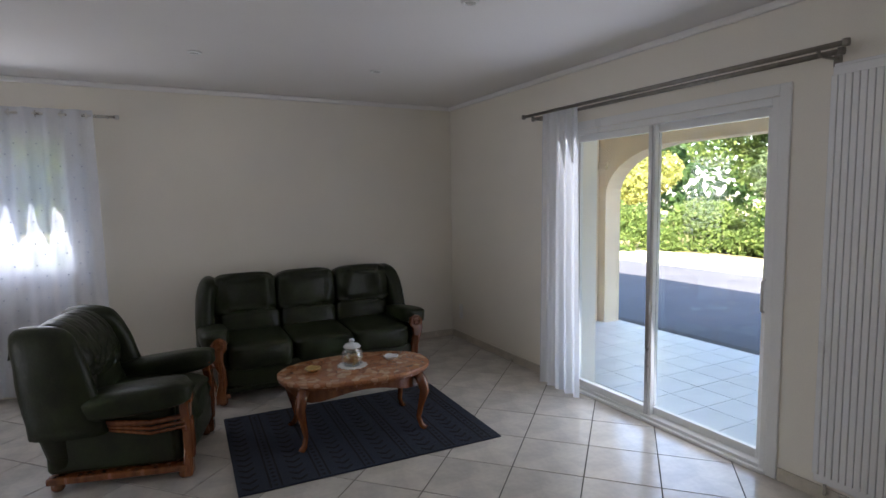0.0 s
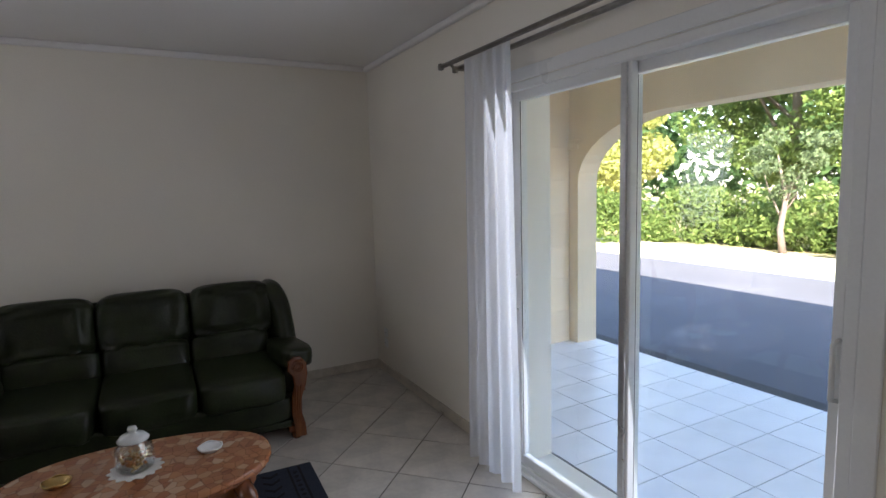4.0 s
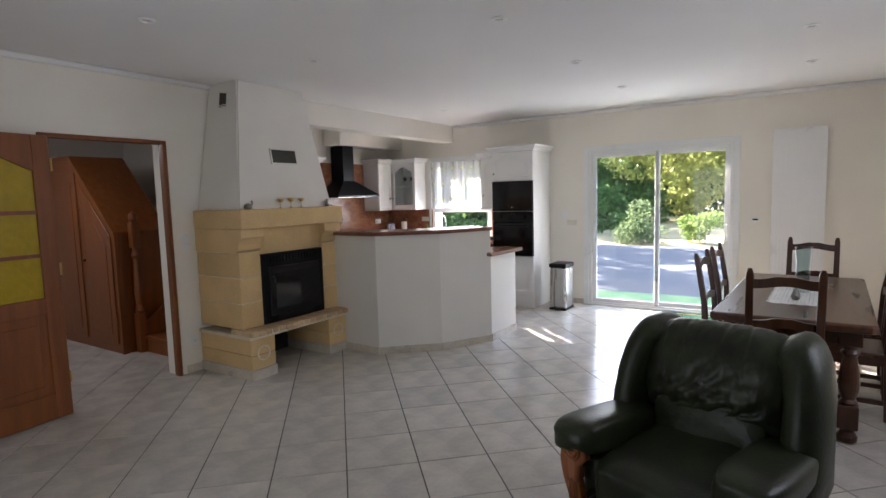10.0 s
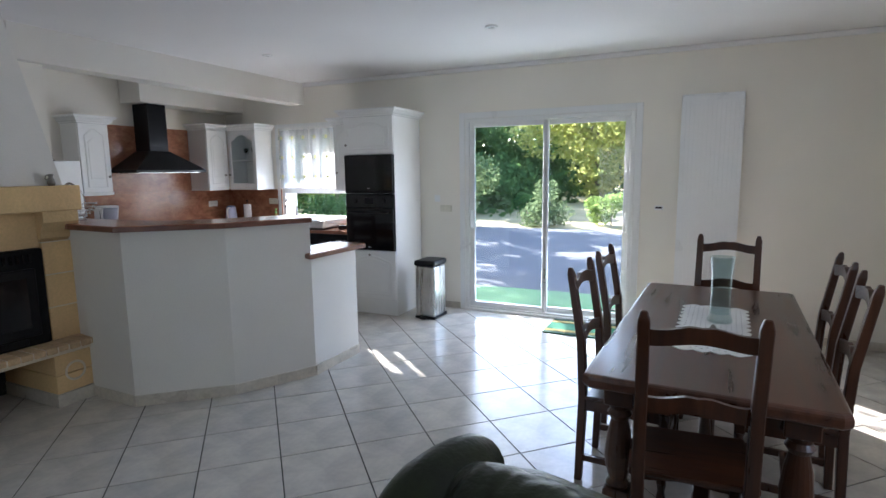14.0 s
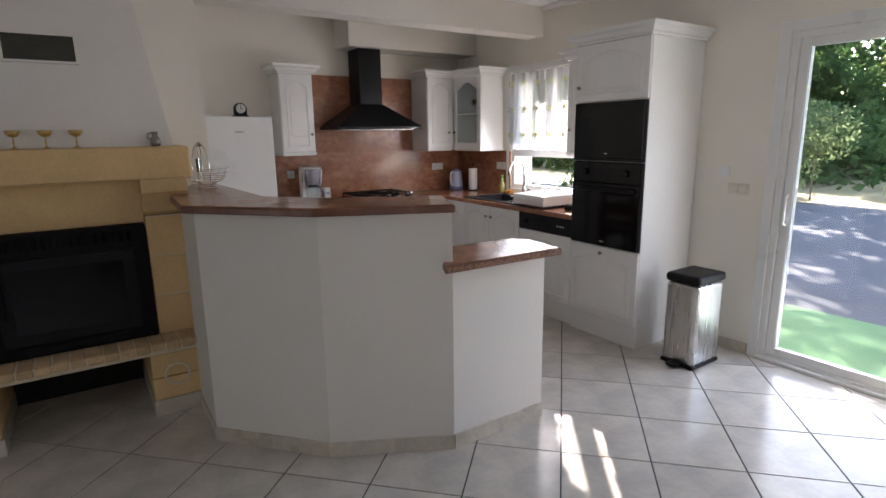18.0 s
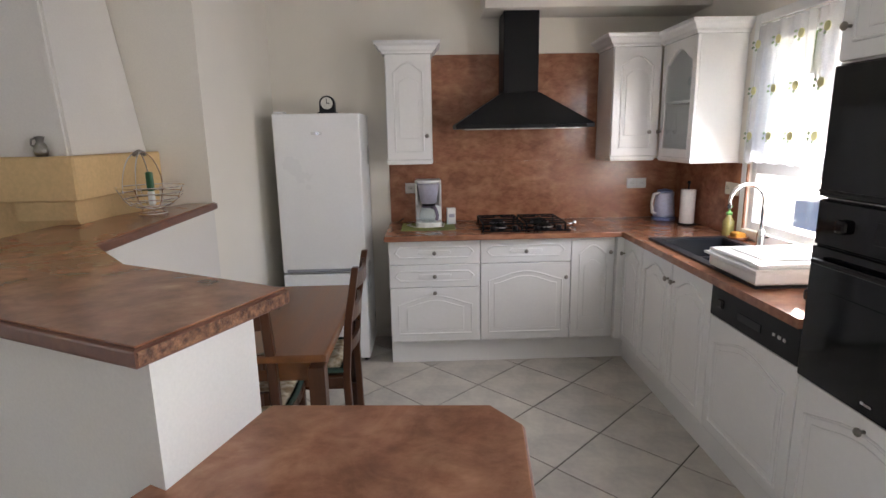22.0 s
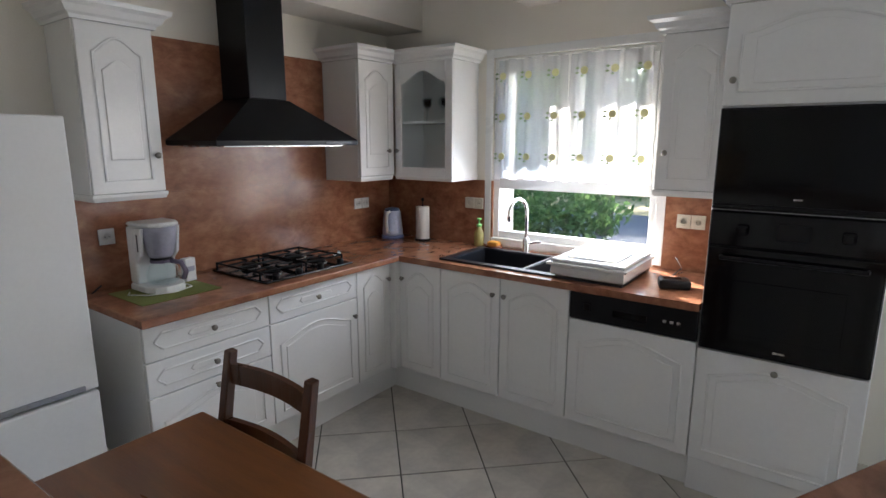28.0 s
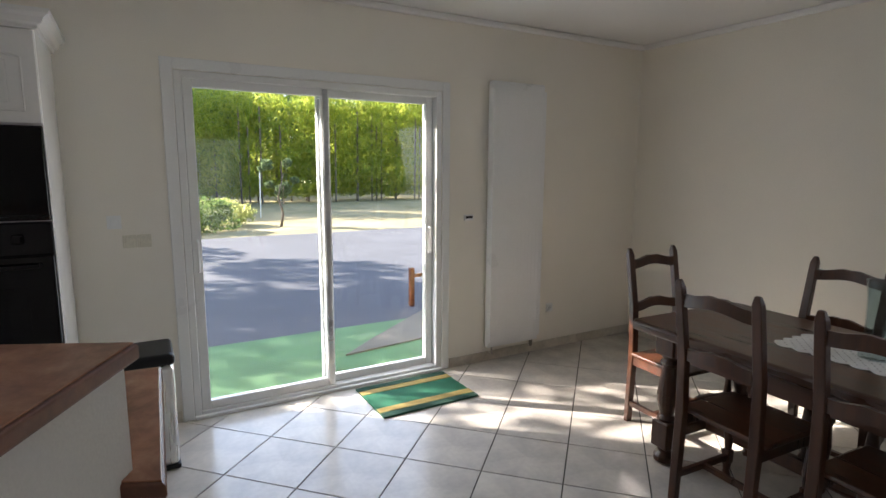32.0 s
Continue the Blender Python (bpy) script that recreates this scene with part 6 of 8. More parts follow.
def leather_seat(name, x, y, rz, seats, seat_w, label, category):
    """A stuffed leather sofa or armchair; the sitter faces -y."""
    t = thing(name, x, y, 0, rz, label, category)
    W = seats * seat_w
    hw = W / 2
    one = seats == 1
    back, front = (0.33, -0.36) if one else (0.38, -0.37)
    part("base", box(-hw - 0.06, front + 0.02, 0.09, hw + 0.06, back, 0.30, 0.03, 3), LEATHER, t, smooth=True)
    part("front_rail", box(-hw - 0.02, front - 0.015, 0.085, hw + 0.02, front + 0.03, 0.13, 0.012, 2), LEATHER, t)
    part("front_panel", pad(0, front + 0.01, 0.22, W + 0.04, 0.12, 0.18, 0.3), LEATHER, t, smooth=True)
    part("back_panel", arch_back(W), LEATHER, t, smooth=True)
    for k in range(seats):
        cx = -hw + seat_w * (k + 0.5)
        part("seat_cushion", pad(cx, -0.085, 0.375, seat_w * 1.0, 0.74 if not one else 0.66, 0.21, 0.32, 2, crease=0.10, seed=k, n=24), LEATHER, t, smooth=True)
        part("lumbar_cushion", pad(cx, 0.225, 0.52, seat_w * 0.99, 0.25, 0.22, 0.4, -10, crease=0.2, seed=k + 9, n=24), LEATHER, t, smooth=True)
        wide = (W + 0.10) / W
        if one:
            part("head_cushion", draped_pillow(seat_w + 0.085, 2.0), LEATHER, t, "gathered leather back pillow", smooth=True)
        else:
            part("head_cushion", pad(cx * wide, 0.315, 0.755, seat_w * wide, 0.30, 0.40, 0.42, -10, crease=0.3, seed=k + 4, n=28), LEATHER, t, smooth=True)
    for s in (-1, 1):
        part("wing", wing(s, hw), LEATHER, t, smooth=True)
        part("side_panel", box(s * (hw + 0.035) - 0.05, front + 0.05, 0.10, s * (hw + 0.035) + 0.05, back + 0.02, 0.44, 0.03, 3), LEATHER, t, smooth=True)
        part("arm_pad", pad(s * (hw + 0.08), (front + back) / 2 - 0.10, 0.505, 0.225, 0.62, 0.15, 0.5, -6, s * 5, 0, crease=0.08, seed=s + 5, n=24), LEATHER, t, smooth=True)
        part("arm_front", arm_scroll(s, s * (hw + 0.03), front - 0.045), CARVED, t, "carved reddish wooden arm front")
        for r, dz in ((0.016, 0.0), (0.011, -0.034), (0.010, -0.062)):
            part("side_trim", tube([(s * (hw + 0.105), front - 0.02, 0.385 + dz), (s * (hw + 0.115), front + 0.16, 0.365 + dz), (s * (hw + 0.115), front + 0.36, 0.385 + dz * 0.7), (s * (hw + 0.105), back - 0.13, 0.445 + dz * 0.3)], r, 8), CARVED, t, "curved wooden trim", smooth=True)
        part("side_base", box(s * (hw + 0.05) - 0.055, front - 0.02, 0.05, s * (hw + 0.05) + 0.055, back + 0.02, 0.09, 0.01, 2), CARVED, t)
        for yy in (front + 0.01, back - 0.02):
            part("foot", lathe([(0.025, 0), (0.035, 0.015), (0.036, 0.04), (0.028, 0.052), (0, 0.052)], 14, (s * (hw + 0.05), yy, 0)), CARVED, t, smooth=True)
    return t


leather_seat("sofa", 6.385, 6.66, 0, 3, 0.515, "dark green leather three-seat sofa with carved wooden arms", "sofa")
leather_seat("armchair", 4.985, 5.59, 75, 1, 0.49, "dark green leather armchair with carved wooden arms", "armchair")

# ---- rug and coffee table ----
def rug_material(name):
    m = surface(name, (0.017, 0.023, 0.040), 0.95, vary=0.06, scale=6, fine=220, bump=0.5)
    return m


RUG = rug_material("navy_rug_pile")
RUGDARK = surface("black_rug_pile", (0.0025, 0.003, 0.0045), 0.95, vary=0.08, scale=8, fine=200, bump=0.5)
rug = thing("rug", 6.34, 5.355, 0.0, -2.0, "navy blue rug with black geometric bands on the tiles", "rug")
part("woven_mat", box(-0.83, -0.585, 0.0015, 0.83, 0.585, 0.012, 0.004), RUG, rug)
rb = bmesh.new()
for k in range(12):
    x0 = -0.76 + k * 0.135
    if k % 2 == 0:
        for j in range(15):
            y0 = -0.56 + j * 0.075
            for s in (-1, 1):
                join(rb, prism([(x0, y0), (x0 + s * 0.045, y0 + 0.035), (x0 + s * 0.045, y0 + 0.055), (x0, y0 + 0.02)], 0.012, 0.0135))
    else:
        for xx in (x0 - 0.03, x0 + 0.03):
            box(xx - 0.006, -0.57, 0.012, xx + 0.006, 0.57, 0.0135, bm=rb)
        for j in range(22):
            y0 = -0.55 + j * 0.05
            join(rb, prism([(x0 - 0.014, y0), (x0, y0 - 0.014), (x0 + 0.014, y0), (x0, y0 + 0.014)], 0.012, 0.0135))
part("pattern", rb, RUGDARK, rug, "black woven bands")

def oval(rx, ry, n=40, p=2.3):
    return [(rx * math.copysign(abs(math.cos(a)) ** (2 / p), math.cos(a)), ry * math.copysign(abs(math.sin(a)) ** (2 / p), math.sin(a))) for a in [2 * math.pi * k / n for k in range(n)]]


cof = thing("coffee_table", 6.35, 5.36, 0.012, -4, "oval coffee table with red marble top and carved cabriole legs", "table")
part("tabletop", prism(oval(0.53, 0.32), 0.405, 0.435, 0.010, 3), MARBLE, cof, "polished red and beige marble top")
part("top_rim", prism(oval(0.515, 0.305), 0.385, 0.405, 0.006), CARVED, cof)
ab = bmesh.new()
o1, o2 = oval(0.47, 0.265), oval(0.445, 0.24)
k = len(o1)
vv = []
for i in range(k):
    d = 0.325 + 0.03 * math.cos(4 * 2 * math.pi * i / k)
    vv.append([ab.verts.new((*o1[i], 0.385)), ab.verts.new((*o1[i], d)), ab.verts.new((*o2[i], d)), ab.verts.new((*o2[i], 0.385))])
for i in range(k):
    a, c = vv[i], vv[(i + 1) % k]
    for j in range(4):
        ab.faces.new((a[j], c[j], c[(j + 1) % 4], a[(j + 1) % 4]))
bmesh.ops.recalc_face_normals(ab, faces=ab.faces)
part("apron", ab, CARVED, cof, "scalloped carved apron")
for sx in (-1, 1):
    for sy in (-1, 1):
        path = [(sx * 0.385, sy * 0.205, 0.385), (sx * 0.41, sy * 0.225, 0.33), (sx * 0.42, sy * 0.235, 0.27), (sx * 0.40, sy * 0.215, 0.17), (sx * 0.385, sy * 0.20, 0.08), (sx * 0.40, sy * 0.215, 0.025), (sx * 0.425, sy * 0.235, 0.0)]
        part("leg", tube(path, 0.02, 10, radii=[0.036, 0.038, 0.034, 0.023, 0.017, 0.019, 0.022]), CARVED, cof, smooth=True)
doily = thing("doily", 6.337, 5.39, 0.447, 0, "white lace doily under the sweet jar", "doily")
part("lace", prism([((0.10 + 0.008 * math.cos(14 * a)) * math.cos(a), (0.10 + 0.008 * math.cos(14 * a)) * math.sin(a)) for a in [2 * math.pi * k / 84 for k in range(84)]], 0, 0.003), surface("white_crochet", (0.78, 0.77, 0.74), 0.9, bump=0.6, fine=150), doily)
MILKY = surface("milky_glass", (0.62, 0.64, 0.64), 0.08, vary=0.03, bump=0.0)
JARGLASS = clear_glass("thick_jar_glass", (0.93, 0.95, 0.95), least=0.10)
jar = thing("sweet_jar", 6.337, 5.39, 0.4505, 0, "clear glass jar of coloured sweets on the coffee table", "jar")
part("glass_body", lathe([(0.06, 0), (0.075, 0.015), (0.078, 0.06), (0.07, 0.10), (0.052, 0.118), (0.052, 0.125), (0.047, 0.125), (0.047, 0.116), (0.066, 0.097), (0.073, 0.06), (0.07, 0.018), (0, 0.008)], 28), JARGLASS, jar, smooth=True)
lid = part("lid", lathe([(0.06, 0.126), (0.062, 0.132), (0.045, 0.15), (0.012, 0.158), (0.02, 0.172), (0.016, 0.184), (0, 0.187)], 28), MILKY, jar, "milky glass lid", smooth=True)
rnd = random.Random(4)
SWEETS = [surface("sweet_" + c, v, 0.3) for c, v in (("amber", (0.62, 0.30, 0.08)), ("yellow", (0.68, 0.45, 0.16)), ("orange", (0.60, 0.24, 0.06)), ("pale", (0.75, 0.62, 0.42)))]
for k in range(56):
    a, r = rnd.uniform(0, 6.28), rnd.uniform(0, 0.056)
    b = box(-0.014, -0.006, -0.005, 0.014, 0.006, 0.005, 0.002)
    m = pose(r * math.cos(a), r * math.sin(a), 0.018 + 0.052 * rnd.random(), rnd.uniform(-40, 40), rnd.uniform(-40, 40), rnd.uniform(0, 180))
    bmesh.ops.transform(b, matrix=m, verts=b.verts)
    part("sweet", b, SWEETS[k % 4], jar)
for (ax, ay, lab, mm) in ((6.06, 5.40, "small brass ashtray on the coffee table", BRASS), (6.63, 5.40, "white china ashtray on the coffee table", PVC)):
    a = thing("ashtray", ax, ay, 0.447, 0, lab, "ashtray")
    part("dish", lathe([(0.03, 0), (0.05, 0.018), (0.052, 0.022), (0.042, 0.018), (0.028, 0.006), (0, 0.005)], 20), mm, a, smooth=True)
    part("rim", tube([(0.05 * math.cos(q), 0.05 * math.sin(q), 0.021 + 0.003 * math.cos(4 * q)) for q in [2 * math.pi * k / 24 for k in range(24)]], 0.004, 6, closed=True), mm, a, smooth=True)

# ---- dining table and chairs ----
dt = thing("dining_table", 2.605, 5.95, 0, -2.6, "long dark stained wooden dining table with turned legs", "table")
part("tabletop", prism([(-0.97, -0.40), (-0.945, -0.43), (0.945, -0.43), (0.97, -0.40), (0.97, 0.40), (0.945, 0.43), (-0.945, 0.43), (-0.97, 0.40)], 0.705, 0.76, 0.018, 3), DARKWOODX, dt)
for s in (-1, 1):
    part("apron", box(-0.79, s * 0.34 - 0.014, 0.60, 0.79, s * 0.34 + 0.014, 0.704), DARKWOODX, dt)
    part("end_apron", box(s * 0.79 - 0.014, -0.326, 0.60, s * 0.79 + 0.014, 0.326, 0.704), DARKWOODX, dt)
    part("end_stretcher", box(s * 0.79 - 0.03, -0.27, 0.13, s * 0.79 + 0.03, 0.27, 0.19, 0.006), DARKWOODX, dt)
part("long_stretcher", box(-0.76, -0.035, 0.13, 0.76, 0.035, 0.19, 0.006), DARKWOODX, dt)
for sx in (-1, 1):
    for sy in (-1, 1):
        lx, ly = sx * 0.79, sy * 0.31
        b = lathe([(0.03, 0), (0.052, 0.012), (0.054, 0.04), (0.036, 0.07), (0.036, 0.09)], 18, (lx, ly, 0))
        box(lx - 0.052, ly - 0.052, 0.09, lx + 0.052, ly + 0.052, 0.235, 0.006, 1, b)
        lathe([(0.04, 0.235), (0.048, 0.25), (0.036, 0.27), (0.052, 0.33), (0.056, 0.38), (0.046, 0.47), (0.034, 0.53), (0.05, 0.555), (0.038, 0.575), (0.052, 0.598)], 18, (lx, ly, 0), b)
        box(lx - 0.056, ly - 0.056, 0.598, lx + 0.056, ly + 0.056, 0.7045, 0.005, 1, b)
        part("leg", b, DARKWOOD, dt)
for k in range(5):
    xx = -0.52 + 0.26 * k
    part("baluster", lathe([(0.02, 0.19), (0.03, 0.21), (0.018, 0.24), (0.032, 0.32), (0.024, 0.42), (0.015, 0.52), (0.026, 0.55), (0.02, 0.60)], 12, (xx, 0, 0)), DARKWOOD, dt, smooth=True)
part("upper_rail", box(-0.75, -0.03, 0.60, 0.75, 0.03, 0.64, 0.004), DARKWOODX, dt)


def dining_chair():
    """Tall ladder-back chair with wavy rails; the sitter faces -y."""
    t = thing("dining_chair", 0, 0, 0, 0, "dark stained ladder-back dining chair with wavy rails", "chair", "chairs round the dining table")
    for s in (-1, 1):
        part("back_post", post([((s * 0.18, 0.20, 0), 1.0), ((s * 0.18, 0.185, 0.44), 1.15), ((s * 0.18, 0.20, 0.72), 1.1), ((s * 0.18, 0.255, 1.04), 1.0), ((s * 0.18, 0.262, 1.075), 0.55)], 0.04, 0.034), DARKWOOD, t)
        b = lathe([(0.018, 0), (0.022, 0.02), (0.016, 0.05), (0.022, 0.09)], 12, (s * 0.19, -0.19, 0))
        box(s * 0.19 - 0.02, -0.21, 0.09, s * 0.19 + 0.02, -0.17, 0.16, 0.003, 1, b)
        lathe([(0.016, 0.16), (0.024, 0.24), (0.016, 0.34), (0.022, 0.36)], 12, (s * 0.19, -0.19, 0), b)
        box(s * 0.19 - 0.021, -0.211, 0.36, s * 0.19 + 0.021, -0.169, 0.43, 0.003, 1, b)
        part("front_leg", b, DARKWOOD, t)
        part("side_stretcher", box(s * 0.185 - 0.010, -0.17, 0.11, s * 0.185 + 0.010, 0.18, 0.14), DARKWOOD, t)
        part("seat_rail", box(s * 0.185 - 0.012, -0.168, 0.375, s * 0.185 + 0.012, 0.172, 0.43), DARKWOOD, t)
    part("cross_stretcher", box(-0.175, -0.01, 0.112, 0.175, 0.012, 0.138), DARKWOOD, t)
    part("front_stretcher", swept_bar((-0.168, -0.19, 0.25), (0.168, -0.19, 0.25), 0.018, 0.05, 0, wave=0.02), DARKWOOD, t)
    part("seat", box(-0.215, -0.22, 0.431, 0.215, 0.168, 0.455, 0.008, 2), DARKWOODX, t)
    for z, h, o in ((0.98, 0.075, 0.241), (0.725, 0.075, 0.199)):
        part("wavy_rail", swept_bar((-0.165, o, z), (0.165, o, z), 0.02, h * 0.75, 0.012, 16, wave=0.026), DARKWOOD, t)
    return t


ch0 = dining_chair()
ch0.matrix_world = pose(3.39, 5.815, 0, 0, 0, -86)
for (cx, cy, rz) in ((1.585, 6.045, 86), (2.245, 5.615, 177), (2.835, 5.585, 176), (2.18, 6.31, -2), (2.765, 6.275, -4)):
    copy_thing(ch0, pose(cx + origin.x, cy + origin.y, 0, 0, 0, rz))

LACEW = surface("white_crochet_runner", (0.80, 0.79, 0.76), 0.9, bump=0.6, fine=150)
rn = thing("table_runner", 2.66, 5.95, 0.7605, -2.6, "white crochet runner with scalloped edges on the table", "table runner")
pts = []
nx, ny = 11, 4
for k in range(nx * 4):
    u = k / (nx * 4)
    pts.append((-0.42 + 0.84 * u, -0.14 - 0.026 * abs(math.sin(nx * math.pi * u))))
for k in range(ny * 4):
    u = k / (ny * 4)
    pts.append((0.42 + 0.026 * abs(math.sin(ny * math.pi * u)), -0.14 + 0.28 * u))
for k in range(nx * 4):
    u = k / (nx * 4)
    pts.append((0.42 - 0.84 * u, 0.14 + 0.026 * abs(math.sin(nx * math.pi * u))))
for k in range(ny * 4):
    u = k / (ny * 4)
    pts.append((-0.42 - 0.026 * abs(math.sin(ny * math.pi * u)), 0.14 - 0.28 * u))
part("crochet", prism(pts, 0, 0.003), LACEW, rn)
hb2 = bmesh.new()
for i in range(40):
    for j in range(12):
        if (i + j) % 2:
            lathe([(0.0, 0.003), (0.0036, 0.003), (0.0036, 0.0034), (0, 0.0034)], 6, (-0.40 + 0.0205 * i, -0.125 + 0.0228 * j, 0), hb2)
part("mesh_holes", hb2, DARKWOODX, rn, "dark gaps of the crochet")["kind"] = "stuff"
VASEGLASS = clear_glass("thick_grey_glass", (0.80, 0.86, 0.86))
vs = thing("glass_vase", 2.56, 5.98, 0.764, 0, "tall clear glass vase on the dining table", "vase")
part("vase_body", lathe([(0.0, 0.002), (0.058, 0.002), (0.060, 0.014), (0.050, 0.035), (0.046, 0.14), (0.048, 0.25), (0.056, 0.325), (0.058, 0.335), (0.052, 0.333), (0.043, 0.25), (0.041, 0.14), (0.044, 0.045), (0.0, 0.03)], 32), VASEGLASS, vs, smooth=True)
bird = thing("glass_bird", 2.96, 5.94, 0.764, 0, "small grey glass bird on the runner", "ornament")
part("body", lathe([(0, 0), (0.022, 0.006), (0.03, 0.03), (0.018, 0.065), (0.006, 0.085), (0, 0.088)], 14), PEWTER, bird, smooth=True)
part("tail", prism([(0.02, 0.02), (0.06, 0.035), (0.06, 0.04), (0.02, 0.045)], -0.006, 0.006, 0, 1, 'y'), PEWTER, bird)

# ---- hall door, hall and stairs ----
dl = thing("door_3", 5.615, 1.43, 0, 7.5, "open wooden door with six yellow patterned glass panes", "door")
dl["kind"] = "structure"
YGLASS = surface("yellow_cathedral_glass", (0.42, 0.29, 0.022), 0.12, vary=0.06, scale=6, fine=22, bump=0.5)
LW, LH = 0.86, 2.05
bars("leaf_frame", ((0, 0.01, 0.115, LH), (LW - 0.115, 0.01, LW, LH), (0.115, 0.01, LW - 0.115, 0.20), (0.115, 0.78, LW - 0.115, 0.90)), -0.02, 0.02, OAK, dl)
tr_ = [(0.115, LH), (0.115, 1.80)] + [(0.115 + (LW - 0.23) * q / 12, 1.80 + 0.11 * math.sin(math.pi * q / 12) ** 1.3) for q in range(1, 12)] + [(LW - 0.115, 1.80), (LW - 0.115, LH)]
part("arched_top_rail", prism(tr_, -0.02, 0.02, 0, 1, 'y'), OAK, dl)
part("lower_panel", box(0.112, -0.008, 0.198, LW - 0.112, 0.008, 0.782), OAK, dl)
part("panel_field", box(0.17, -0.016, 0.26, LW - 0.17, 0.016, 0.72, 0.008), OAK, dl)
part("glazing_bar", box(LW / 2 - 0.014, -0.016, 0.90, LW / 2 + 0.014, 0.016, 1.90), OAK, dl)
for zz in (1.205, 1.51):
    part("glazing_bar", box(0.115, -0.0155, zz - 0.014, LW - 0.115, 0.0155, zz + 0.014), OAK, dl)
for i in range(2):
    for j, (za, zb) in enumerate(((0.90, 1.191), (1.219, 1.496), (1.524, 1.90))):
        xa = 0.115 if i == 0 else LW / 2 + 0.014
        part("glass_pane", box(xa, -0.004, za, xa + LW / 2 - 0.129, 0.004, zb), YGLASS, dl, "yellow textured glass")
part("handle_plate", box(LW - 0.085, 0.02, 0.92, LW - 0.045, 0.026, 1.14, 0.003), BLACKMAT, dl)
part("door_handle", tube([(LW - 0.065, 0.022, 1.06), (LW - 0.065, 0.065, 1.06), (LW - 0.12, 0.07, 1.06), (LW - 0.17, 0.068, 1.05)], 0.009, 8), BLACKMAT, dl, smooth=True)
for zz in (0.25, 1.05, 1.8):
    part("hinge", lathe([(0.008, 0), (0.008, 0.09), (0, 0.09)], 8, (-0.004, 0.02, zz)), BRASS, dl)
df_ = thing("door_frame", 4.69, YS, 0, 0, "varnished wooden frame round the hall doorway", "door frame")
df_["kind"] = "structure"
bars("jamb", ((-0.002, 0, 0.022, 2.06), (0.888, 0, 0.912, 2.06), (-0.002, 2.052, 0.912, 2.074)), -0.05, 0.004, OAK, df_)
bars("casing", ((-0.014, 0, 0.022, 2.085), (0.888, 0, 0.945, 2.085), (0.022, 2.052, 0.888, 2.085)), 0.0045, 0.02, OAK, df_)

structure("wall_hall_west", box(3.15, -2.2, -0.1, 3.27, 1.08, 2.9), WALL, "pale hall wall behind the stairs", "wall")
structure("wall_hall_east", box(6.6, -2.2, -0.1, 6.7, 1.08, 2.9), WALL, "pale hall wall", "wall")
structure("wall_hall_south", box(3.27, -2.2, -0.1, 6.6, -2.1, 2.9), WALL, "pale hall wall at the end", "wall")
cup = thing("stair_cupboard", 4.58, -0.965, 0, 0, "varnished wooden cupboard built under the stairs", "cupboard")
part("side", prism([(-1.1, 0), (1.08, 0), (1.08, 1.26), (0.28, 2.05), (-1.1, 2.05)], -0.02, 0.0, 0, 1, 'x'), OAK, cup)
part("end_panel", box(-0.55, 1.06, 0, -0.021, 1.08, 1.26), OAK, cup)
part("corner_post", box(-0.05, 1.081, 0, 0.012, 1.10, 1.25, 0.003), OAK, cup)
part("sloped_top", prism([(1.105, 1.245), (1.105, 1.27), (0.28, 2.085), (0.28, 2.055)], -0.55, 0.02, 0, 1, 'x'), OAK, cup)
part("ledge", box(-0.55, -1.1, 2.055, 0.02, 0.279, 2.085), OAK, cup)
for ya, yb, za, zb in ((0.42, 1.02, 1.22, 1.80), (-0.30, 0.36, 1.86, 1.92)):
    dr = part("door", prism([(ya, 0.10), (yb, 0.10), (yb, za if ya > 0 else 1.90), (ya, zb)], 0.001, 0.016, 0.004, 1, 'x'), OAK, cup)
    part("panel", prism([(ya + 0.09, 0.20), (yb - 0.09, 0.20), (yb - 0.09, (za if ya > 0 else 1.90) - 0.10), (ya + 0.09, zb - 0.22)], 0.0165, 0.021, 0.004, 1, 'x'), OAK, dr)
part("knob", lathe([(0.012, 0), (0.016, 0.02), (0, 0.024)], 10, (0.025, 0.46, 0.95)), BLACKMAT, cup)
st = thing("staircase", 4.42, 0.19, 0, 0, "varnished wooden staircase with a turned newel post", "staircase")
for k in range(5):
    part("tread", box(-0.25 * k - 0.30, 0.02, 0.175 * (k + 1) - 0.03, -0.25 * k, 0.88, 0.175 * (k + 1), 0.006), OAK, st)
    part("riser", box(-0.25 * k - 0.04, 0.03, 0.175 * k, -0.25 * k - 0.02, 0.87, 0.175 * (k + 1) - 0.03), OAK, st)
nw = lathe([(0.03, 0.42), (0.045, 0.45), (0.03, 0.50), (0.042, 0.62), (0.035, 0.8), (0.025, 0.98), (0.042, 1.02), (0.03, 1.06), (0.03, 1.10)], 16, (0.0, 0.0, 0))
box(-0.045, -0.045, 0, 0.045, 0.045, 0.42, 0.005, 1, nw)
box(-0.04, -0.04, 1.10, 0.04, 0.04, 1.36, 0.005, 1, nw)
lathe([(0.025, 1.36), (0.045, 1.40), (0.035, 1.45), (0.0, 1.48)], 16, (0.0, 0.0, 0), nw)
part("newel_post", nw, OAK, st)
part("stringer", prism([(0.03, 0.0), (0.03, 0.25), (-1.15, 1.12), (-1.15, 0.85), (-0.15, 0.0)], -0.01, 0.02, 0, 1, 'y'), OAK, st)
part("upper_flight_soffit", prism([(-1.15, 1.66), (-1.15, 1.49), (0.28, 2.62), (0.28, 2.63), (0.1, 2.63)], 0.05, 1.1, 0, 1, 'y'), OAK, st)

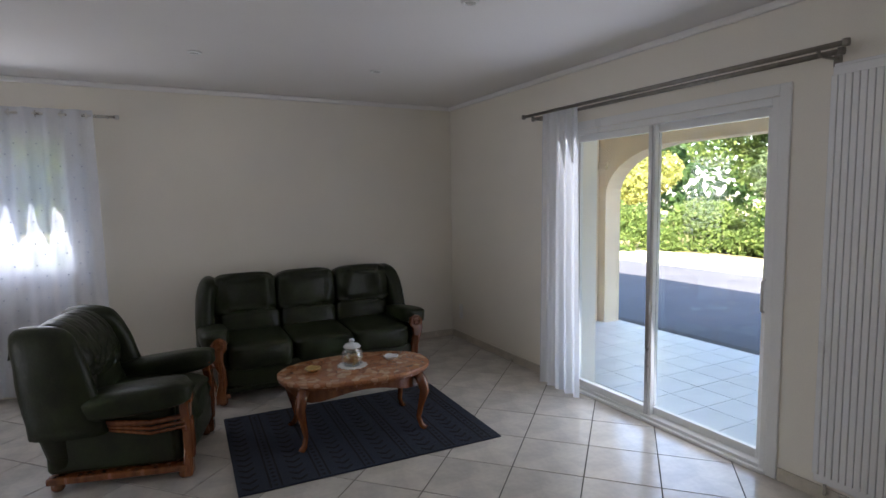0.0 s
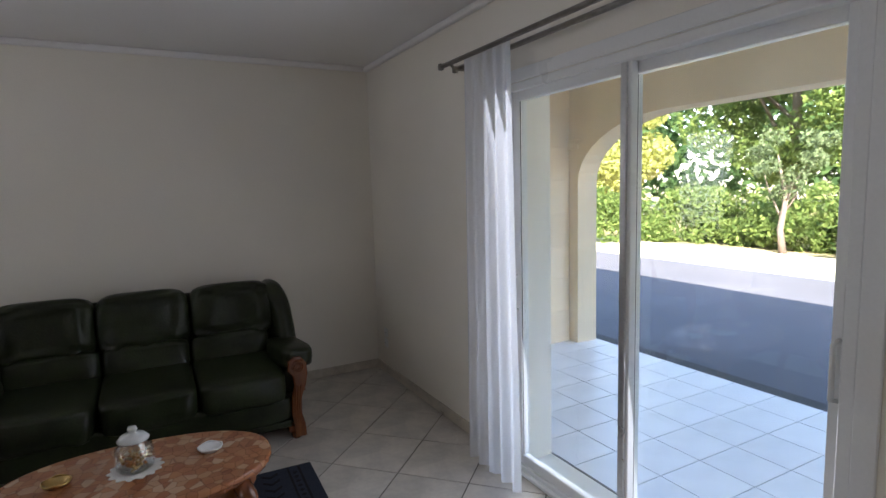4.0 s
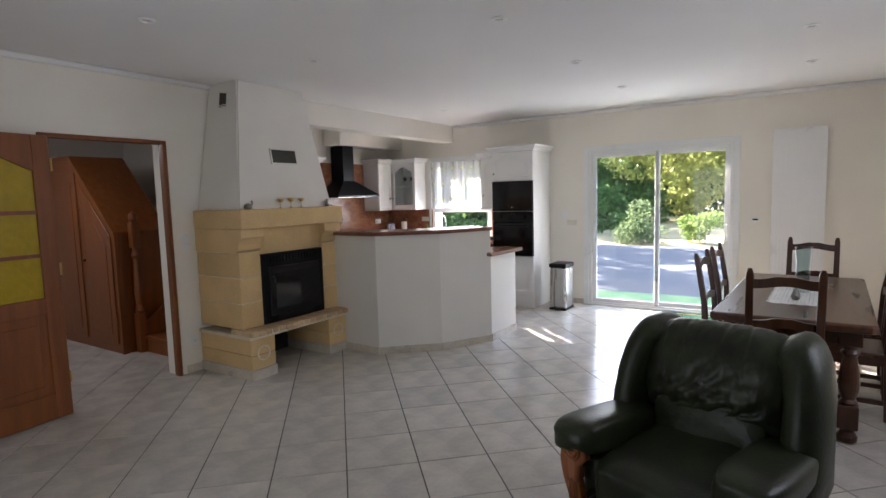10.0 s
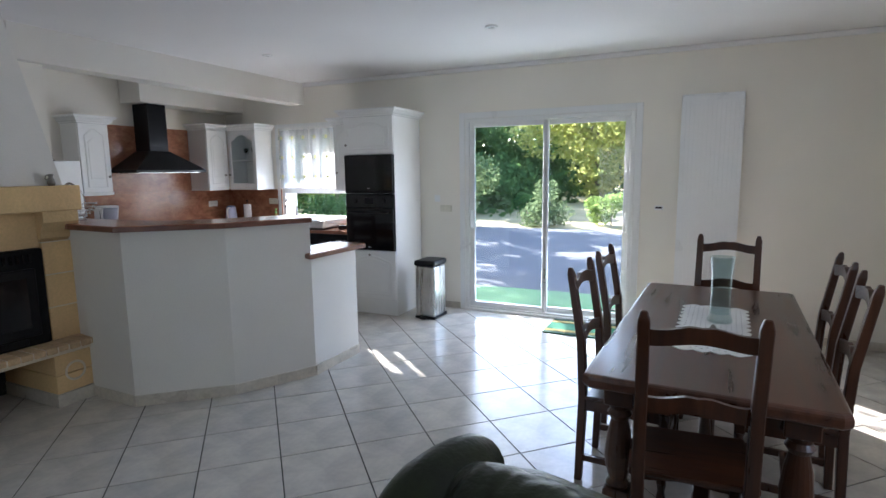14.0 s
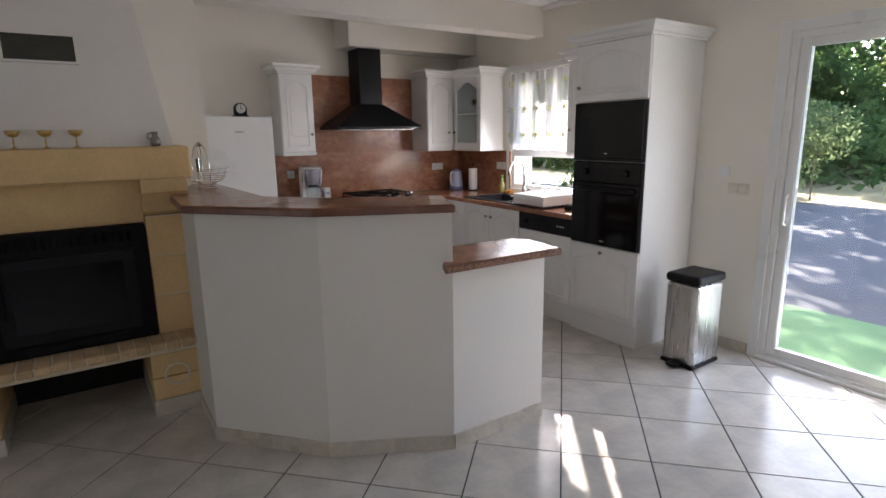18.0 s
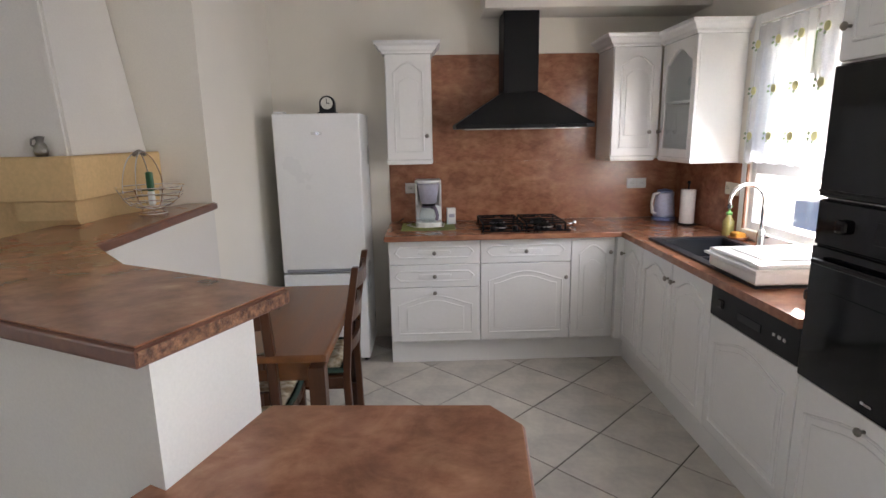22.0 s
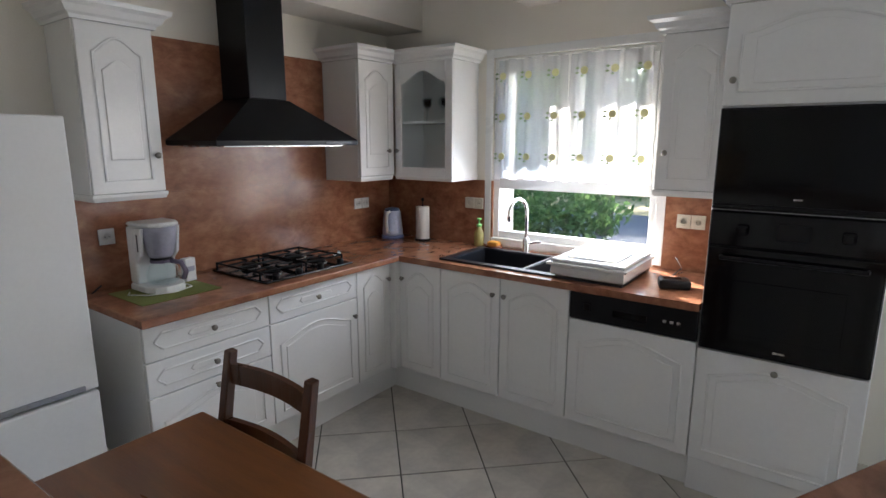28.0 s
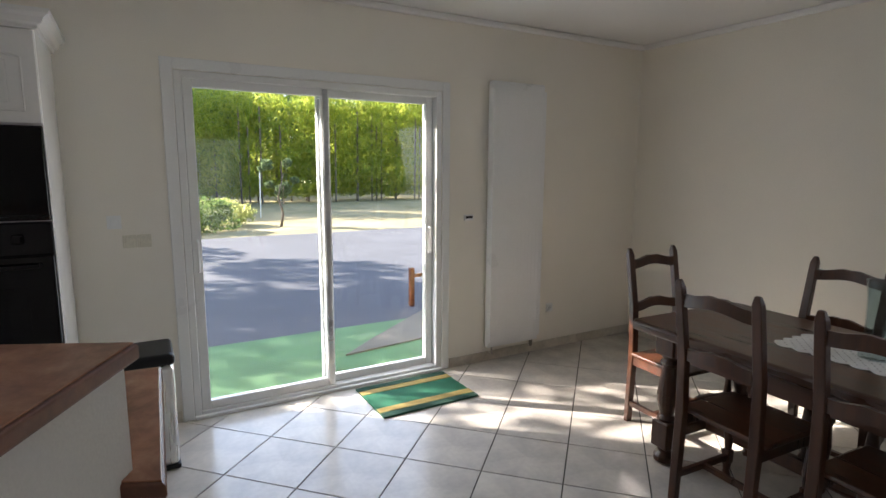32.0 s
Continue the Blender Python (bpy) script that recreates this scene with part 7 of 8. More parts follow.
stop = thing("door_stop", 6.40, 1.62, 0, 0, "small chrome floor door stop with rubber rings", "door stop")
part("post", lathe([(0.022, 0), (0.022, 0.045), (0, 0.047)], 14), CHROME, stop, smooth=True)
for k in range(3):
    part("ring", lathe([(0.022, 0.008 + 0.013 * k), (0.0255, 0.010 + 0.013 * k), (0.0255, 0.014 + 0.013 * k), (0.022, 0.016 + 0.013 * k)], 14), BLACKMAT, stop)

# ---- television ----
tvs = thing("tv_stand", 7.81, 1.76, 0, 0, "low brown wooden television stand", "tv stand")
part("top", box(-0.28, -0.36, 0.385, 0.28, 0.62, 0.415, 0.006), OAK, tvs)
for s in (-0.35, 0.58):
    part("side", box(-0.26, s, 0, 0.26, s + 0.03, 0.385), OAK, tvs)
part("shelf", box(-0.26, -0.32, 0.12, 0.26, 0.58, 0.14), OAK, tvs)
part("back", box(0.25, -0.32, 0.02, 0.265, 0.58, 0.385), OAK, tvs)
tv = thing("television", 7.660, 2.080, 0.415, -118, "black flat screen television on the stand", "television")
part("foot", box(-0.2, -0.10, 0, 0.2, 0.10, 0.018, 0.006), BLACKMAT, tv)
part("neck", box(-0.05, -0.015, 0.018, 0.05, 0.02, 0.10), BLACKMAT, tv)
part("bezel", box(-0.44, -0.015, 0.03, 0.44, 0.03, 0.53, 0.006, 2), BLACKMAT, tv)
part("screen", box(-0.425, -0.0175, 0.055, 0.425, -0.0145, 0.515), BLACK, tv, "dark glossy screen")

# ---- ceiling spots, cornice, skirting, mats, switches ----
SPOTGLASS = surface("spot_lens", (0.65, 0.65, 0.62), 0.25)
spot = thing("ceiling_spot", 4.27, 4.36, H, 0, "small round white recessed ceiling spot", "ceiling light", "ceiling spots")
part("trim_ring", lathe([(0.03, -0.001), (0.03, -0.008), (0.034, -0.012), (0.046, -0.009), (0.049, -0.001)], 24), PVC, spot, smooth=True)
part("lens", lathe([(0.0, -0.004), (0.03, -0.004), (0.03, -0.001), (0.0, -0.001)], 20), SPOTGLASS, spot)
for (sx, sy) in ((2.875, 4.36), (1.51, 4.365), (5.49, 4.35), (6.70, 4.34), (1.56, 6.0), (2.83, 5.976), (4.27, 5.98), (5.47, 5.98), (6.80, 6.0), (1.51, 2.16), (5.54, 2.70), (6.75, 2.70), (4.27, 2.75)):
    copy_thing(spot, pose(sx + origin.x, sy + origin.y, H))
cv = bmesh.new()
for (x0, y0, x1, y1) in ((WX, 1.40, WX + 0.04, YN), (XE - 0.04, YS, XE, YN), (WX + 0.04, YN - 0.04, XE - 0.04, YN), (4.2, YS, XE - 0.04, YS + 0.04)):
    x0, y0, x1, y1 = x0 - 0.055, y0 - 0.055, x1 - 0.055, y1 - 0.055
    box(x0 + 0.001, y0 + 0.001, H - 0.045, x1 - 0.001, y1 - 0.001, H - 0.001, 0.012, 2, cv)
structure("cornice", cv, CEIL, "slim white plaster cornice along the ceiling", "cornice")


def skirting(name, a, b, side, n_label="beige tiled skirting along the wall"):
    """Skirting tiles from a to b; side: the way they stand out from the wall."""
    A, B = Vector(a), Vector(b)
    L = (B - A).length
    d = (B - A).normalized()
    e = new(name)
    tagged(e, n_label, "skirting", kind="structure")
    e.matrix_world = pose(a[0] + origin.x, a[1] + origin.y, 0)
    n = max(1, round(L / 0.33))
    for k in range(n):
        p, q = d * (L * k / n + 0.0015), d * (L * (k + 1) / n - 0.0015)
        s = Vector(side) * 0.011
        part("skirting_tile", prism([tuple(p), tuple(q), tuple(q + s), tuple(p + s)], 0, 0.072, 0), SKIRT, e)


skirting("baseboard_north", (WX + 0.012, YN - 0.0005), (XE, YN - 0.0005), (0, -1))
skirting("baseboard_east", (XE - 0.0005, YN - 0.012), (XE - 0.0005, 5.37), (-1, 0))
skirting("baseboard_east_b", (XE - 0.0005, 3.53), (XE - 0.0005, YS), (-1, 0))
skirting("baseboard_west", (WX + 0.0005, 5.36), (WX + 0.0005, YN), (1, 0))
skirting("baseboard_west_b", (WX + 0.0005, 2.99), (WX + 0.0005, 3.47), (1, 0))
skirting("baseboard_south", (4.45, YS + 0.0005), (4.625, YS + 0.0005), (0, 1))
skirting("baseboard_south_b", (5.665, YS + 0.0005), (XE - 0.012, YS + 0.0005), (0, 1))
skirting("baseboard_kitchen", (XK + 0.0545, 0.06), (XK + 0.0545, YS), (-1, 0))

mat = thing("door_mat", 0.375, 4.913, 0, 0, "green striped door mat with yellow bands", "mat")
MATG = surface("green_mat_pile", (0.015, 0.14, 0.07), 0.95, vary=0.1, scale=10, fine=180, bump=0.6)
MATY = surface("yellow_mat_bands", (0.36, 0.27, 0.08), 0.95, vary=0.12, scale=14, fine=160, bump=0.5)
MATD = surface("dark_green_mat_pile", (0.008, 0.05, 0.03), 0.95, vary=0.1, scale=10, fine=180, bump=0.6)
part("woven_mat", box(-0.25, -0.352, 0.001, 0.25, 0.352, 0.010, 0.003), MATG, mat)
for x0, x1, m in ((-0.25, -0.19, MATD), (-0.185, -0.12, MATY), (0.12, 0.185, MATY), (0.19, 0.25, MATD)):
    part("band", box(x0, -0.35, 0.0095, x1, 0.35, 0.0125), m, mat)

socket(XE - 0.0005, 7.13, 0.36, -90, 1, "white wall socket near the corner")
socket(XE - 0.0005, 7.13, 0.27, -90, 1, "white wall socket near the floor")
socket(4.53, YS + 0.0005, 0.29, 180, 1, "white wall socket beside the fireplace")
socket(4.55, YS + 0.0005, 1.23, 180, 1, "white light switch beside the fireplace", None, True)
socket(4.55, YS + 0.0005, 1.15, 180, 1, "white light switch beside the fireplace", None, True)
socket(3.44, YN - 0.0005, 1.19, 0, 1, "white switch beside the window", None, True)
socket(WX + 0.0005, 3.20, 1.24, 90, 1, "white light switch beside the sliding door", None, True)
socket(WX + 0.0005, 3.27, 1.13, 90, 2, "ivory switch plate beside the sliding door", IVORY, True)
socket(WX + 0.0005, 6.36, 0.36, 90, 1, "white wall socket beside the radiator")
th = thing("thermostat", WX + 0.0005, 5.52, 1.172, 90, "small white thermostat with a dark display", "thermostat")
part("case", box(-0.04, -0.02, -0.022, 0.04, 0, 0.022, 0.004), PVC, th)
part("display", box(-0.03, -0.0215, -0.006, 0.03, -0.0195, 0.012), BLACKMAT, th)

# skirting tiles round the bar
bs = new("baseboard_bar")
tagged(bs, "beige tiled skirting round the bar", "skirting", kind="structure")
outl = [(3.262, 2.01), (3.27, 2.445), (2.85, 2.915), (2.32, 3.20), (1.745, 3.205), (1.72, 2.99)]
for (a, b) in zip(outl, outl[1:]):
    A, B = Vector(a), Vector(b)
    d = (B - A).normalized()
    nrm = Vector((-d.y, d.x))
    if nrm.dot(A - Vector((2.6, 2.4))) < 0:
        nrm = -nrm
    n = max(1, round((B - A).length / 0.30))
    L = (B - A).length
    for k in range(n):
        p, q = A + d * (L * k / n + 0.001), A + d * (L * (k + 1) / n - 0.001)
        part("skirting_tile", prism([tuple(p), tuple(q), tuple(q + nrm * 0.01), tuple(p + nrm * 0.01)], 0, 0.075), SKIRT, bs)

origin = Vector((0.0, 0.0))
XE, YN, YS = XE - 0.055, YN - 0.055, YS - 0.055

# ---- outside ----
def leaf_material(name, a, b, trans=0.45):
    m = bpy.data.materials.new(name)
    m.use_nodes = True
    t = m.node_tree
    n, l = t.nodes, t.links
    n.remove(n["Principled BSDF"])
    geo, ramp = n.new("ShaderNodeNewGeometry"), n.new("ShaderNodeValToRGB")
    ramp.color_ramp.elements[0].color, ramp.color_ramp.elements[1].color = (*a, 1), (*b, 1)
    l.new(geo.outputs["Random Per Island"], ramp.inputs[0])
    df, tl, mx = n.new("ShaderNodeBsdfDiffuse"), n.new("ShaderNodeBsdfTranslucent"), n.new("ShaderNodeMixShader")
    mx.inputs[0].default_value = trans
    for q in (df, tl):
        l.new(ramp.outputs[0], q.inputs[0])
    l.new(df.outputs[0], mx.inputs[1])
    l.new(tl.outputs[0], mx.inputs[2])
    l.new(mx.outputs[0], n["Material Output"].inputs[0])
    return m


def leaf_mesh(name, blobs, per, size, seed, narrow=0.45, droop=0.0):
    """Many single leaves scattered in the shells of rough clumps. blobs: (x, y, z, rx, ry, rz)."""
    rng = np.random.default_rng(seed)
    V = []
    for (x, y, z, rx, ry, rz) in blobs:
        d = rng.normal(size=(per, 3))
        d /= np.linalg.norm(d, axis=1)[:, None]
        r = rng.uniform(0.35, 1.0, per) ** 0.6
        c = np.array((x, y, z)) + d * r[:, None] * np.array((rx, ry, rz))
        u = rng.normal(size=(per, 3))
        u[:, 2] -= droop
        u /= np.linalg.norm(u, axis=1)[:, None]
        w = np.cross(u, rng.normal(size=(per, 3)))
        w /= np.linalg.norm(w, axis=1)[:, None] + 1e-9
        s = size * rng.uniform(0.6, 1.3, per)[:, None]
        V.append(np.stack([c - u * s, c + w * s * narrow, c + u * s, c - w * s * narrow], 1))
    V = np.concatenate(V).reshape(-1, 3)
    k = len(V) // 4
    me = bpy.data.meshes.new(name)
    me.vertices.add(len(V))
    me.vertices.foreach_set("co", V.astype(np.float32).ravel())
    me.loops.add(4 * k)
    me.loops.foreach_set("vertex_index", np.arange(4 * k, dtype=np.int32))
    me.polygons.add(k)
    me.polygons.foreach_set("loop_start", np.arange(0, 4 * k, 4, dtype=np.int32))
    me.update(calc_edges=True)
    return me


BARK = surface("grey_brown_bark", (0.17, 0.13, 0.10), 0.95, vary=0.15, scale=6, fine=40, bump=0.8, stretch=(4, 4, 0.8))
LEAF_DARK = leaf_material("dark_green_leaves", (0.045, 0.095, 0.035), (0.11, 0.18, 0.06), 0.55)
LEAF_MID = leaf_material("green_leaves", (0.095, 0.16, 0.045), (0.24, 0.31, 0.09), 0.62)
LEAF_GOLD = leaf_material("yellow_green_leaves", (0.30, 0.34, 0.10), (0.58, 0.57, 0.22), 0.68)
LEAF_BAMBOO = leaf_material("bamboo_leaves", (0.18, 0.27, 0.04), (0.56, 0.56, 0.10), 0.72)
LEAF_PALE = leaf_material("pale_grey_green_leaves", (0.09, 0.13, 0.06), (0.19, 0.24, 0.12), 0.5)


def tree(x, y, h, r, mat, seed, label, per=420, leaf=0.11, trunk=0.16, low=0.35, clumps=26):
    t = thing("tree", x, y, -0.2, 0, label, "tree")
    rnd = random.Random(seed)
    lean = rnd.uniform(-0.4, 0.4)
    pts = [(0, 0, 0), (lean * 0.2, 0.05, h * 0.2), (lean * 0.5, -0.1, h * 0.45), (lean, 0.05, h * 0.8)]
    part("trunk", tube(pts, trunk, 10, radii=[trunk * 1.25, trunk, trunk * 0.75, trunk * 0.2]), BARK, t, smooth=True)
    blobs = []
    for k in range(clumps):
        a, u = rnd.uniform(0, 6.283), rnd.random()
        z = h * (low + (1 - low) * (0.05 + 0.9 * u))
        env = math.sin(math.pi * min(1, 0.15 + 0.85 * (1 - u) ** 0.8)) ** 0.6
        rr = r * env * rnd.uniform(0.45, 1.0)
        s = r * rnd.uniform(0.22, 0.42)
        blobs.append((rr * math.cos(a), rr * math.sin(a), z, s, s, s * 0.75))
    for b in blobs[::4]:
        base = Vector(pts[1]).lerp(Vector(pts[3]), rnd.uniform(0.1, 0.7))
        e = Vector(b[:3])
        part("limb", tube([base, base.lerp(e, 0.5) + Vector((0, 0, -0.15)), e], trunk * 0.3, 6, radii=[trunk * 0.4, trunk * 0.25, trunk * 0.06]), BARK, t, smooth=True)
    me = leaf_mesh("crown", blobs, per, leaf, seed, 0.5)
    me.materials.append(mat)
    c = new("crown", me)
    c.parent = t
    return t


tree(-6.9, -0.75, 7.7, 2.8, LEAF_MID, 2, "tall leafy tree with a bare trunk beside the house", 240, 0.09, 0.13, 0.5, 22)
tree(-25.5, 0.6, 8.6, 4.0, LEAF_GOLD, 3, "broad yellow-green tree beyond the drive", 400, 0.16, 0.2, 0.08, 46)
tree(-22.0, -10.0, 8.0, 3.6, LEAF_DARK, 4, "tall dark green tree beyond the drive", 620, 0.16, 0.2, 0.05, 38)
tree(-13.0, -7.5, 9.5, 3.8, LEAF_MID, 5, "tall green tree at the edge of the wood", 620, 0.14, 0.2, 0.12, 40)
tree(-34.0, 4.0, 9.0, 4.4, LEAF_MID, 6, "tall green tree in the wood", 620, 0.18, 0.22, 0.05, 38)
tree(-29.0, -12.0, 10.0, 4.6, LEAF_DARK, 7, "tall dark tree in the wood", 620, 0.18, 0.22, 0.05, 38)
tree(-9.5, -10.5, 8.5, 3.2, LEAF_MID, 8, "green tree beside the drive", 420, 0.13, 0.18, 0.2, 30)
tree(24.5, 9.5, 7.5, 3.0, LEAF_MID, 9, "green tree behind the hedge", 900, 0.10, 0.18, 0.2, 32)
tree(25.5, 13.5, 9.0, 3.4, LEAF_MID, 10, "dark green tree behind the hedge", 900, 0.10, 0.2, 0.2, 32)
tree(26.0, 6.0, 8.5, 3.2, LEAF_MID, 12, "green tree behind the hedge", 900, 0.10, 0.2, 0.2, 32)
tree(21.5, 18.5, 6.5, 3.2, LEAF_GOLD, 13, "yellow-green tree behind the hedge", 900, 0.10, 0.2, 0.2, 30)
tree(27.5, 0.5, 9.0, 3.6, LEAF_MID, 14, "green tree behind the hedge", 900, 0.10, 0.2, 0.2, 30)
tree(1.5, 19.0, 7.5, 3.0, LEAF_MID, 15, "green tree beyond the north lawn", 420, 0.12, 0.18, 0.15, 30)
tree(5.0, 22.0, 8.5, 3.4, LEAF_DARK, 16, "dark green tree beyond the north lawn", 420, 0.13, 0.18, 0.12, 30)
tree(-3.0, 21.0, 8.0, 3.2, LEAF_DARK, 17, "dark green tree beyond the north lawn", 420, 0.13, 0.18, 0.1, 30)
tree(19.6, 10.3, 2.9, 0.95, LEAF_PALE, 18, "small pale olive tree on the lawn", 160, 0.05, 0.07, 0.45, 14)
tree(18.5, 7.6, 2.0, 0.8, LEAF_PALE, 19, "small pale shrub tree on the lawn", 130, 0.06, 0.05, 0.3, 12)
tree(-12.4, 6.95, 1.95, 0.5, LEAF_PALE, 20, "young tree with pale leaves on the lawn", 90, 0.06, 0.035, 0.45, 12)


def shrub(x, y, r, h, mat, seed, label, per=260, leaf=0.06, clumps=8):
    t = thing("shrub", x, y, -0.2, 0, label, "shrub")
    rnd = random.Random(seed)
    blobs = [(rnd.uniform(-r, r) * 0.6, rnd.uniform(-r, r) * 0.6, h * rnd.uniform(0.2, 0.8), r * 0.5, r * 0.5, h * 0.3) for _ in range(clumps)]
    me = leaf_mesh("foliage", blobs, per, leaf, seed)
    me.materials.append(mat)
    f = new("foliage", me)
    f.parent = t
    part("stems", tube([(0, 0, 0), (0.05, 0.02, h * 0.35), (0, 0.05, h * 0.6)], 0.02, 6), BARK, t)
    return t


shrub(-11.3, 1.6, 0.9, 1.4, LEAF_PALE, 31, "pale rounded shrub beyond the drive")
shrub(-11.8, 3.4, 0.8, 1.0, LEAF_MID, 32, "low green shrub beyond the drive")
shrub(-11.0, -0.8, 1.2, 2.2, LEAF_PALE, 33, "tall pale shrub at the edge of the drive")
shrub(-13.3, 5.5, 0.9, 0.8, LEAF_GOLD, 34, "flowering yellow-green shrub at the edge of the drive")
shrub(-12.0, 5.0, 0.8, 0.9, LEAF_MID, 35, "low green shrub beyond the drive")
shrub(-4.2, -0.4, 1.0, 1.25, LEAF_DARK, 37, "green shrub outside the kitchen window")
shrub(-5.2, -2.2, 1.1, 1.4, LEAF_DARK, 38, "green shrub beside the drive")
shrub(3.6, 13.5, 1.1, 1.2, LEAF_PALE, 36, "pale shrub on the north lawn")
for k, (bx, by, bh) in enumerate(((-4.6, 13.6, 1.9), (-2.4, 12.9, 1.6), (-0.2, 13.3, 1.8), (1.8, 12.8, 1.5), (5.2, 13.4, 1.7))):
    shrub(bx, by, 1.35, bh, LEAF_DARK, 40 + k, "dark green shrub at the edge of the north lawn")

rngb = np.random.default_rng(21)
bam = []
for k in range(240):
    bx, by, bh = -23 + rngb.uniform(-0.8, 0.8), 4.5 + 28 * k / 240 + rngb.uniform(-0.3, 0.3), rngb.uniform(4.1, 5.5)
    for j in range(6):
        z = bh * (0.03 + 0.97 * (j + 0.5) / 6)
        bam.append((bx + rngb.normal() * 0.25, by + rngb.normal() * 0.3, z, 0.55, 0.6, bh * 0.11))
me = leaf_mesh("bamboo_leaves", bam, 48, 0.20, 22, 0.17, 0.6)
me.materials.append(LEAF_BAMBOO)
tagged(new("bamboo_hedge", me), "tall sunlit yellow-green bamboo hedge behind the lawn", "hedge", kind="stuff")
cul = bmesh.new()
for k in range(60):
    bx, by, bh = -22.8 + rngb.uniform(-0.7, 0.7), 4.5 + 28 * k / 60 + rngb.uniform(-0.3, 0.3), rngb.uniform(3.2, 4.2)
    tube([(bx, by, -0.2), (bx + 0.1, by, bh)], 0.04, 5, cul)
tagged(part("bamboo_culms", cul, BARK), "bamboo stems at the foot of the hedge", "hedge", kind="stuff")
und = [(rngb.uniform(-36, -32) if k % 3 else rngb.uniform(-24, -15), -32 + 66 * k / 330 if k % 3 else -26 + 25 * k / 330, rngb.uniform(0.2, 5.5) if k % 3 else rngb.uniform(0.0, 1.3), 1.7, 1.7, 1.3) for k in range(330)]
me = leaf_mesh("underwood_leaves", und, 260, 0.20, 25)
me.materials.append(LEAF_DARK)
tagged(new("underwood", me), "dense dark green underwood behind the drive", "bushes", kind="stuff")
hed = []
for k in range(200):
    u = k / 200
    hx, hy = (20.4 + rngb.uniform(-0.35, 0.35), -8 + 21.5 * u / 0.72) if u < 0.72 else (20.4 - 9.0 * (u - 0.72) / 0.28, 13.6 + 4.0 * (u - 0.72) / 0.28)
    hed.append((hx, hy, rngb.uniform(-0.05, 1.15), 0.55, 0.5, 0.42))
me = leaf_mesh("hedge_leaves", hed, 420, 0.075, 23)
me.materials.append(LEAF_MID)
tagged(new("garden_hedge", me), "clipped green hedge across the lawn", "hedge", kind="stuff")
wd = []
for k in range(460):
    a = 2 * math.pi * k / 460
    rr = 42 + rngb.uniform(-4, 4)
    wd.append((rr * math.cos(a), 4 + rr * math.sin(a), rngb.uniform(0.5, 8.5), 3.2, 3.2, 2.4))
me = leaf_mesh("wood_leaves", wd, 230, 0.36, 24)
me.materials.append(LEAF_DARK)
tagged(new("far_wood", me), "dark green wood round the garden", "wood", kind="stuff")

structure("drive", box(-10.1, -14, -0.20, -1.8, 16, -0.15), ASPHALT, "grey asphalt drive beside the house", "road")
structure("drive_east", box(10.62, -14, -0.20, 16.4, 18, -0.15), ASPHALT, "grey asphalt drive before the terrace", "road")
PALEGRAVEL = surface("pale_gravel", (0.20, 0.175, 0.135), 0.95, vary=0.1, scale=2, fine=90, bump=0.5)
# lighter than dry_grass: the glare of full sun is put into the colour
SUNGRASS = surface("sunlit_short_grass", (0.62, 0.58, 0.38), 0.95, vary=0.12, scale=1.2, fine=60, bump=0.5, second=(0.46, 0.46, 0.24))
structure("sunlit_grass_strip", box(16.45, -14, -0.20, 19.2, 18, -0.16), SUNGRASS, "grass beside the drive, coloured pale for full sun", "lawn")
structure("turf_strip", box(-1.79, 2.9, -0.20, -0.3, 9.0, -0.12), TURF, "green artificial turf outside the sliding door", "turf")
structure("paving_kitchen", box(-1.79, -3.0, -0.20, -0.3, 2.88, -0.13), PALEGRAVEL, "pale paving below the kitchen window", "pavement")
structure("north_gravel", box(-0.3, 7.9, -0.20, 9.0, 11.5, -0.16), PALEGRAVEL, "pale gravel behind the house", "path")

# terrace with its stone arch
structure("terrace_base", box(8.44, 0.8, -0.20, 10.6, 7.6, -0.034), GROUT, "pale tiled terrace under the arch", "terrace")
structure("terrace_north_wall", box(8.44, 7.05, -0.2, 10.165, 7.35, 2.62), EXTSTONE, "pale beige terrace end wall", "wall")
structure("terrace_ceiling", box(8.44, 0.8, 2.62, 10.75, 7.6, 2.72), CEIL, "pale terrace ceiling", "ceiling")
ring_in = [(6.93 - 1.05 + 1.05 * math.cos(math.pi / 2 * k / 10), 1.60 + 0.58 * math.sin(math.pi / 2 * k / 10)) for k in range(11)]
ring_in += [(4.40 - 1.05 * math.sin(math.pi / 2 * k / 10), 1.60 + 0.58 * math.cos(math.pi / 2 * k / 10)) for k in range(11)]
ar = bmesh.new()
for (ya, za), (yb, zb) in zip(ring_in, ring_in[1:]):
    b = bmesh.new()
    lo = [b.verts.new((x, y, z)) for x in (10.17, 10.42) for y, z in ((ya, za), (yb, zb), (yb, 2.62), (ya, 2.62))]
    for f in ((0, 1, 2, 3), (7, 6, 5, 4), (0, 4, 5, 1), (2, 6, 7, 3)):
        b.faces.new([lo[k] for k in f])
    bmesh.ops.recalc_face_normals(b, faces=b.faces)
    join(ar, b)
bmesh.ops.remove_doubles(ar, verts=ar.verts, dist=1e-4)
bmesh.ops.recalc_face_normals(ar, faces=ar.faces)
arch = structure("terrace_arch", ar, EXTSTONE, "beige stone arch in front of the terrace", "arch")
part("pier", box(10.17, 6.93, -0.2, 10.42, 7.35, 2.62), EXTSTONE, arch)
part("pier", box(10.17, 2.85, -0.2, 10.42, 3.35, 2.62), EXTSTONE, arch)
cr = bmesh.new()
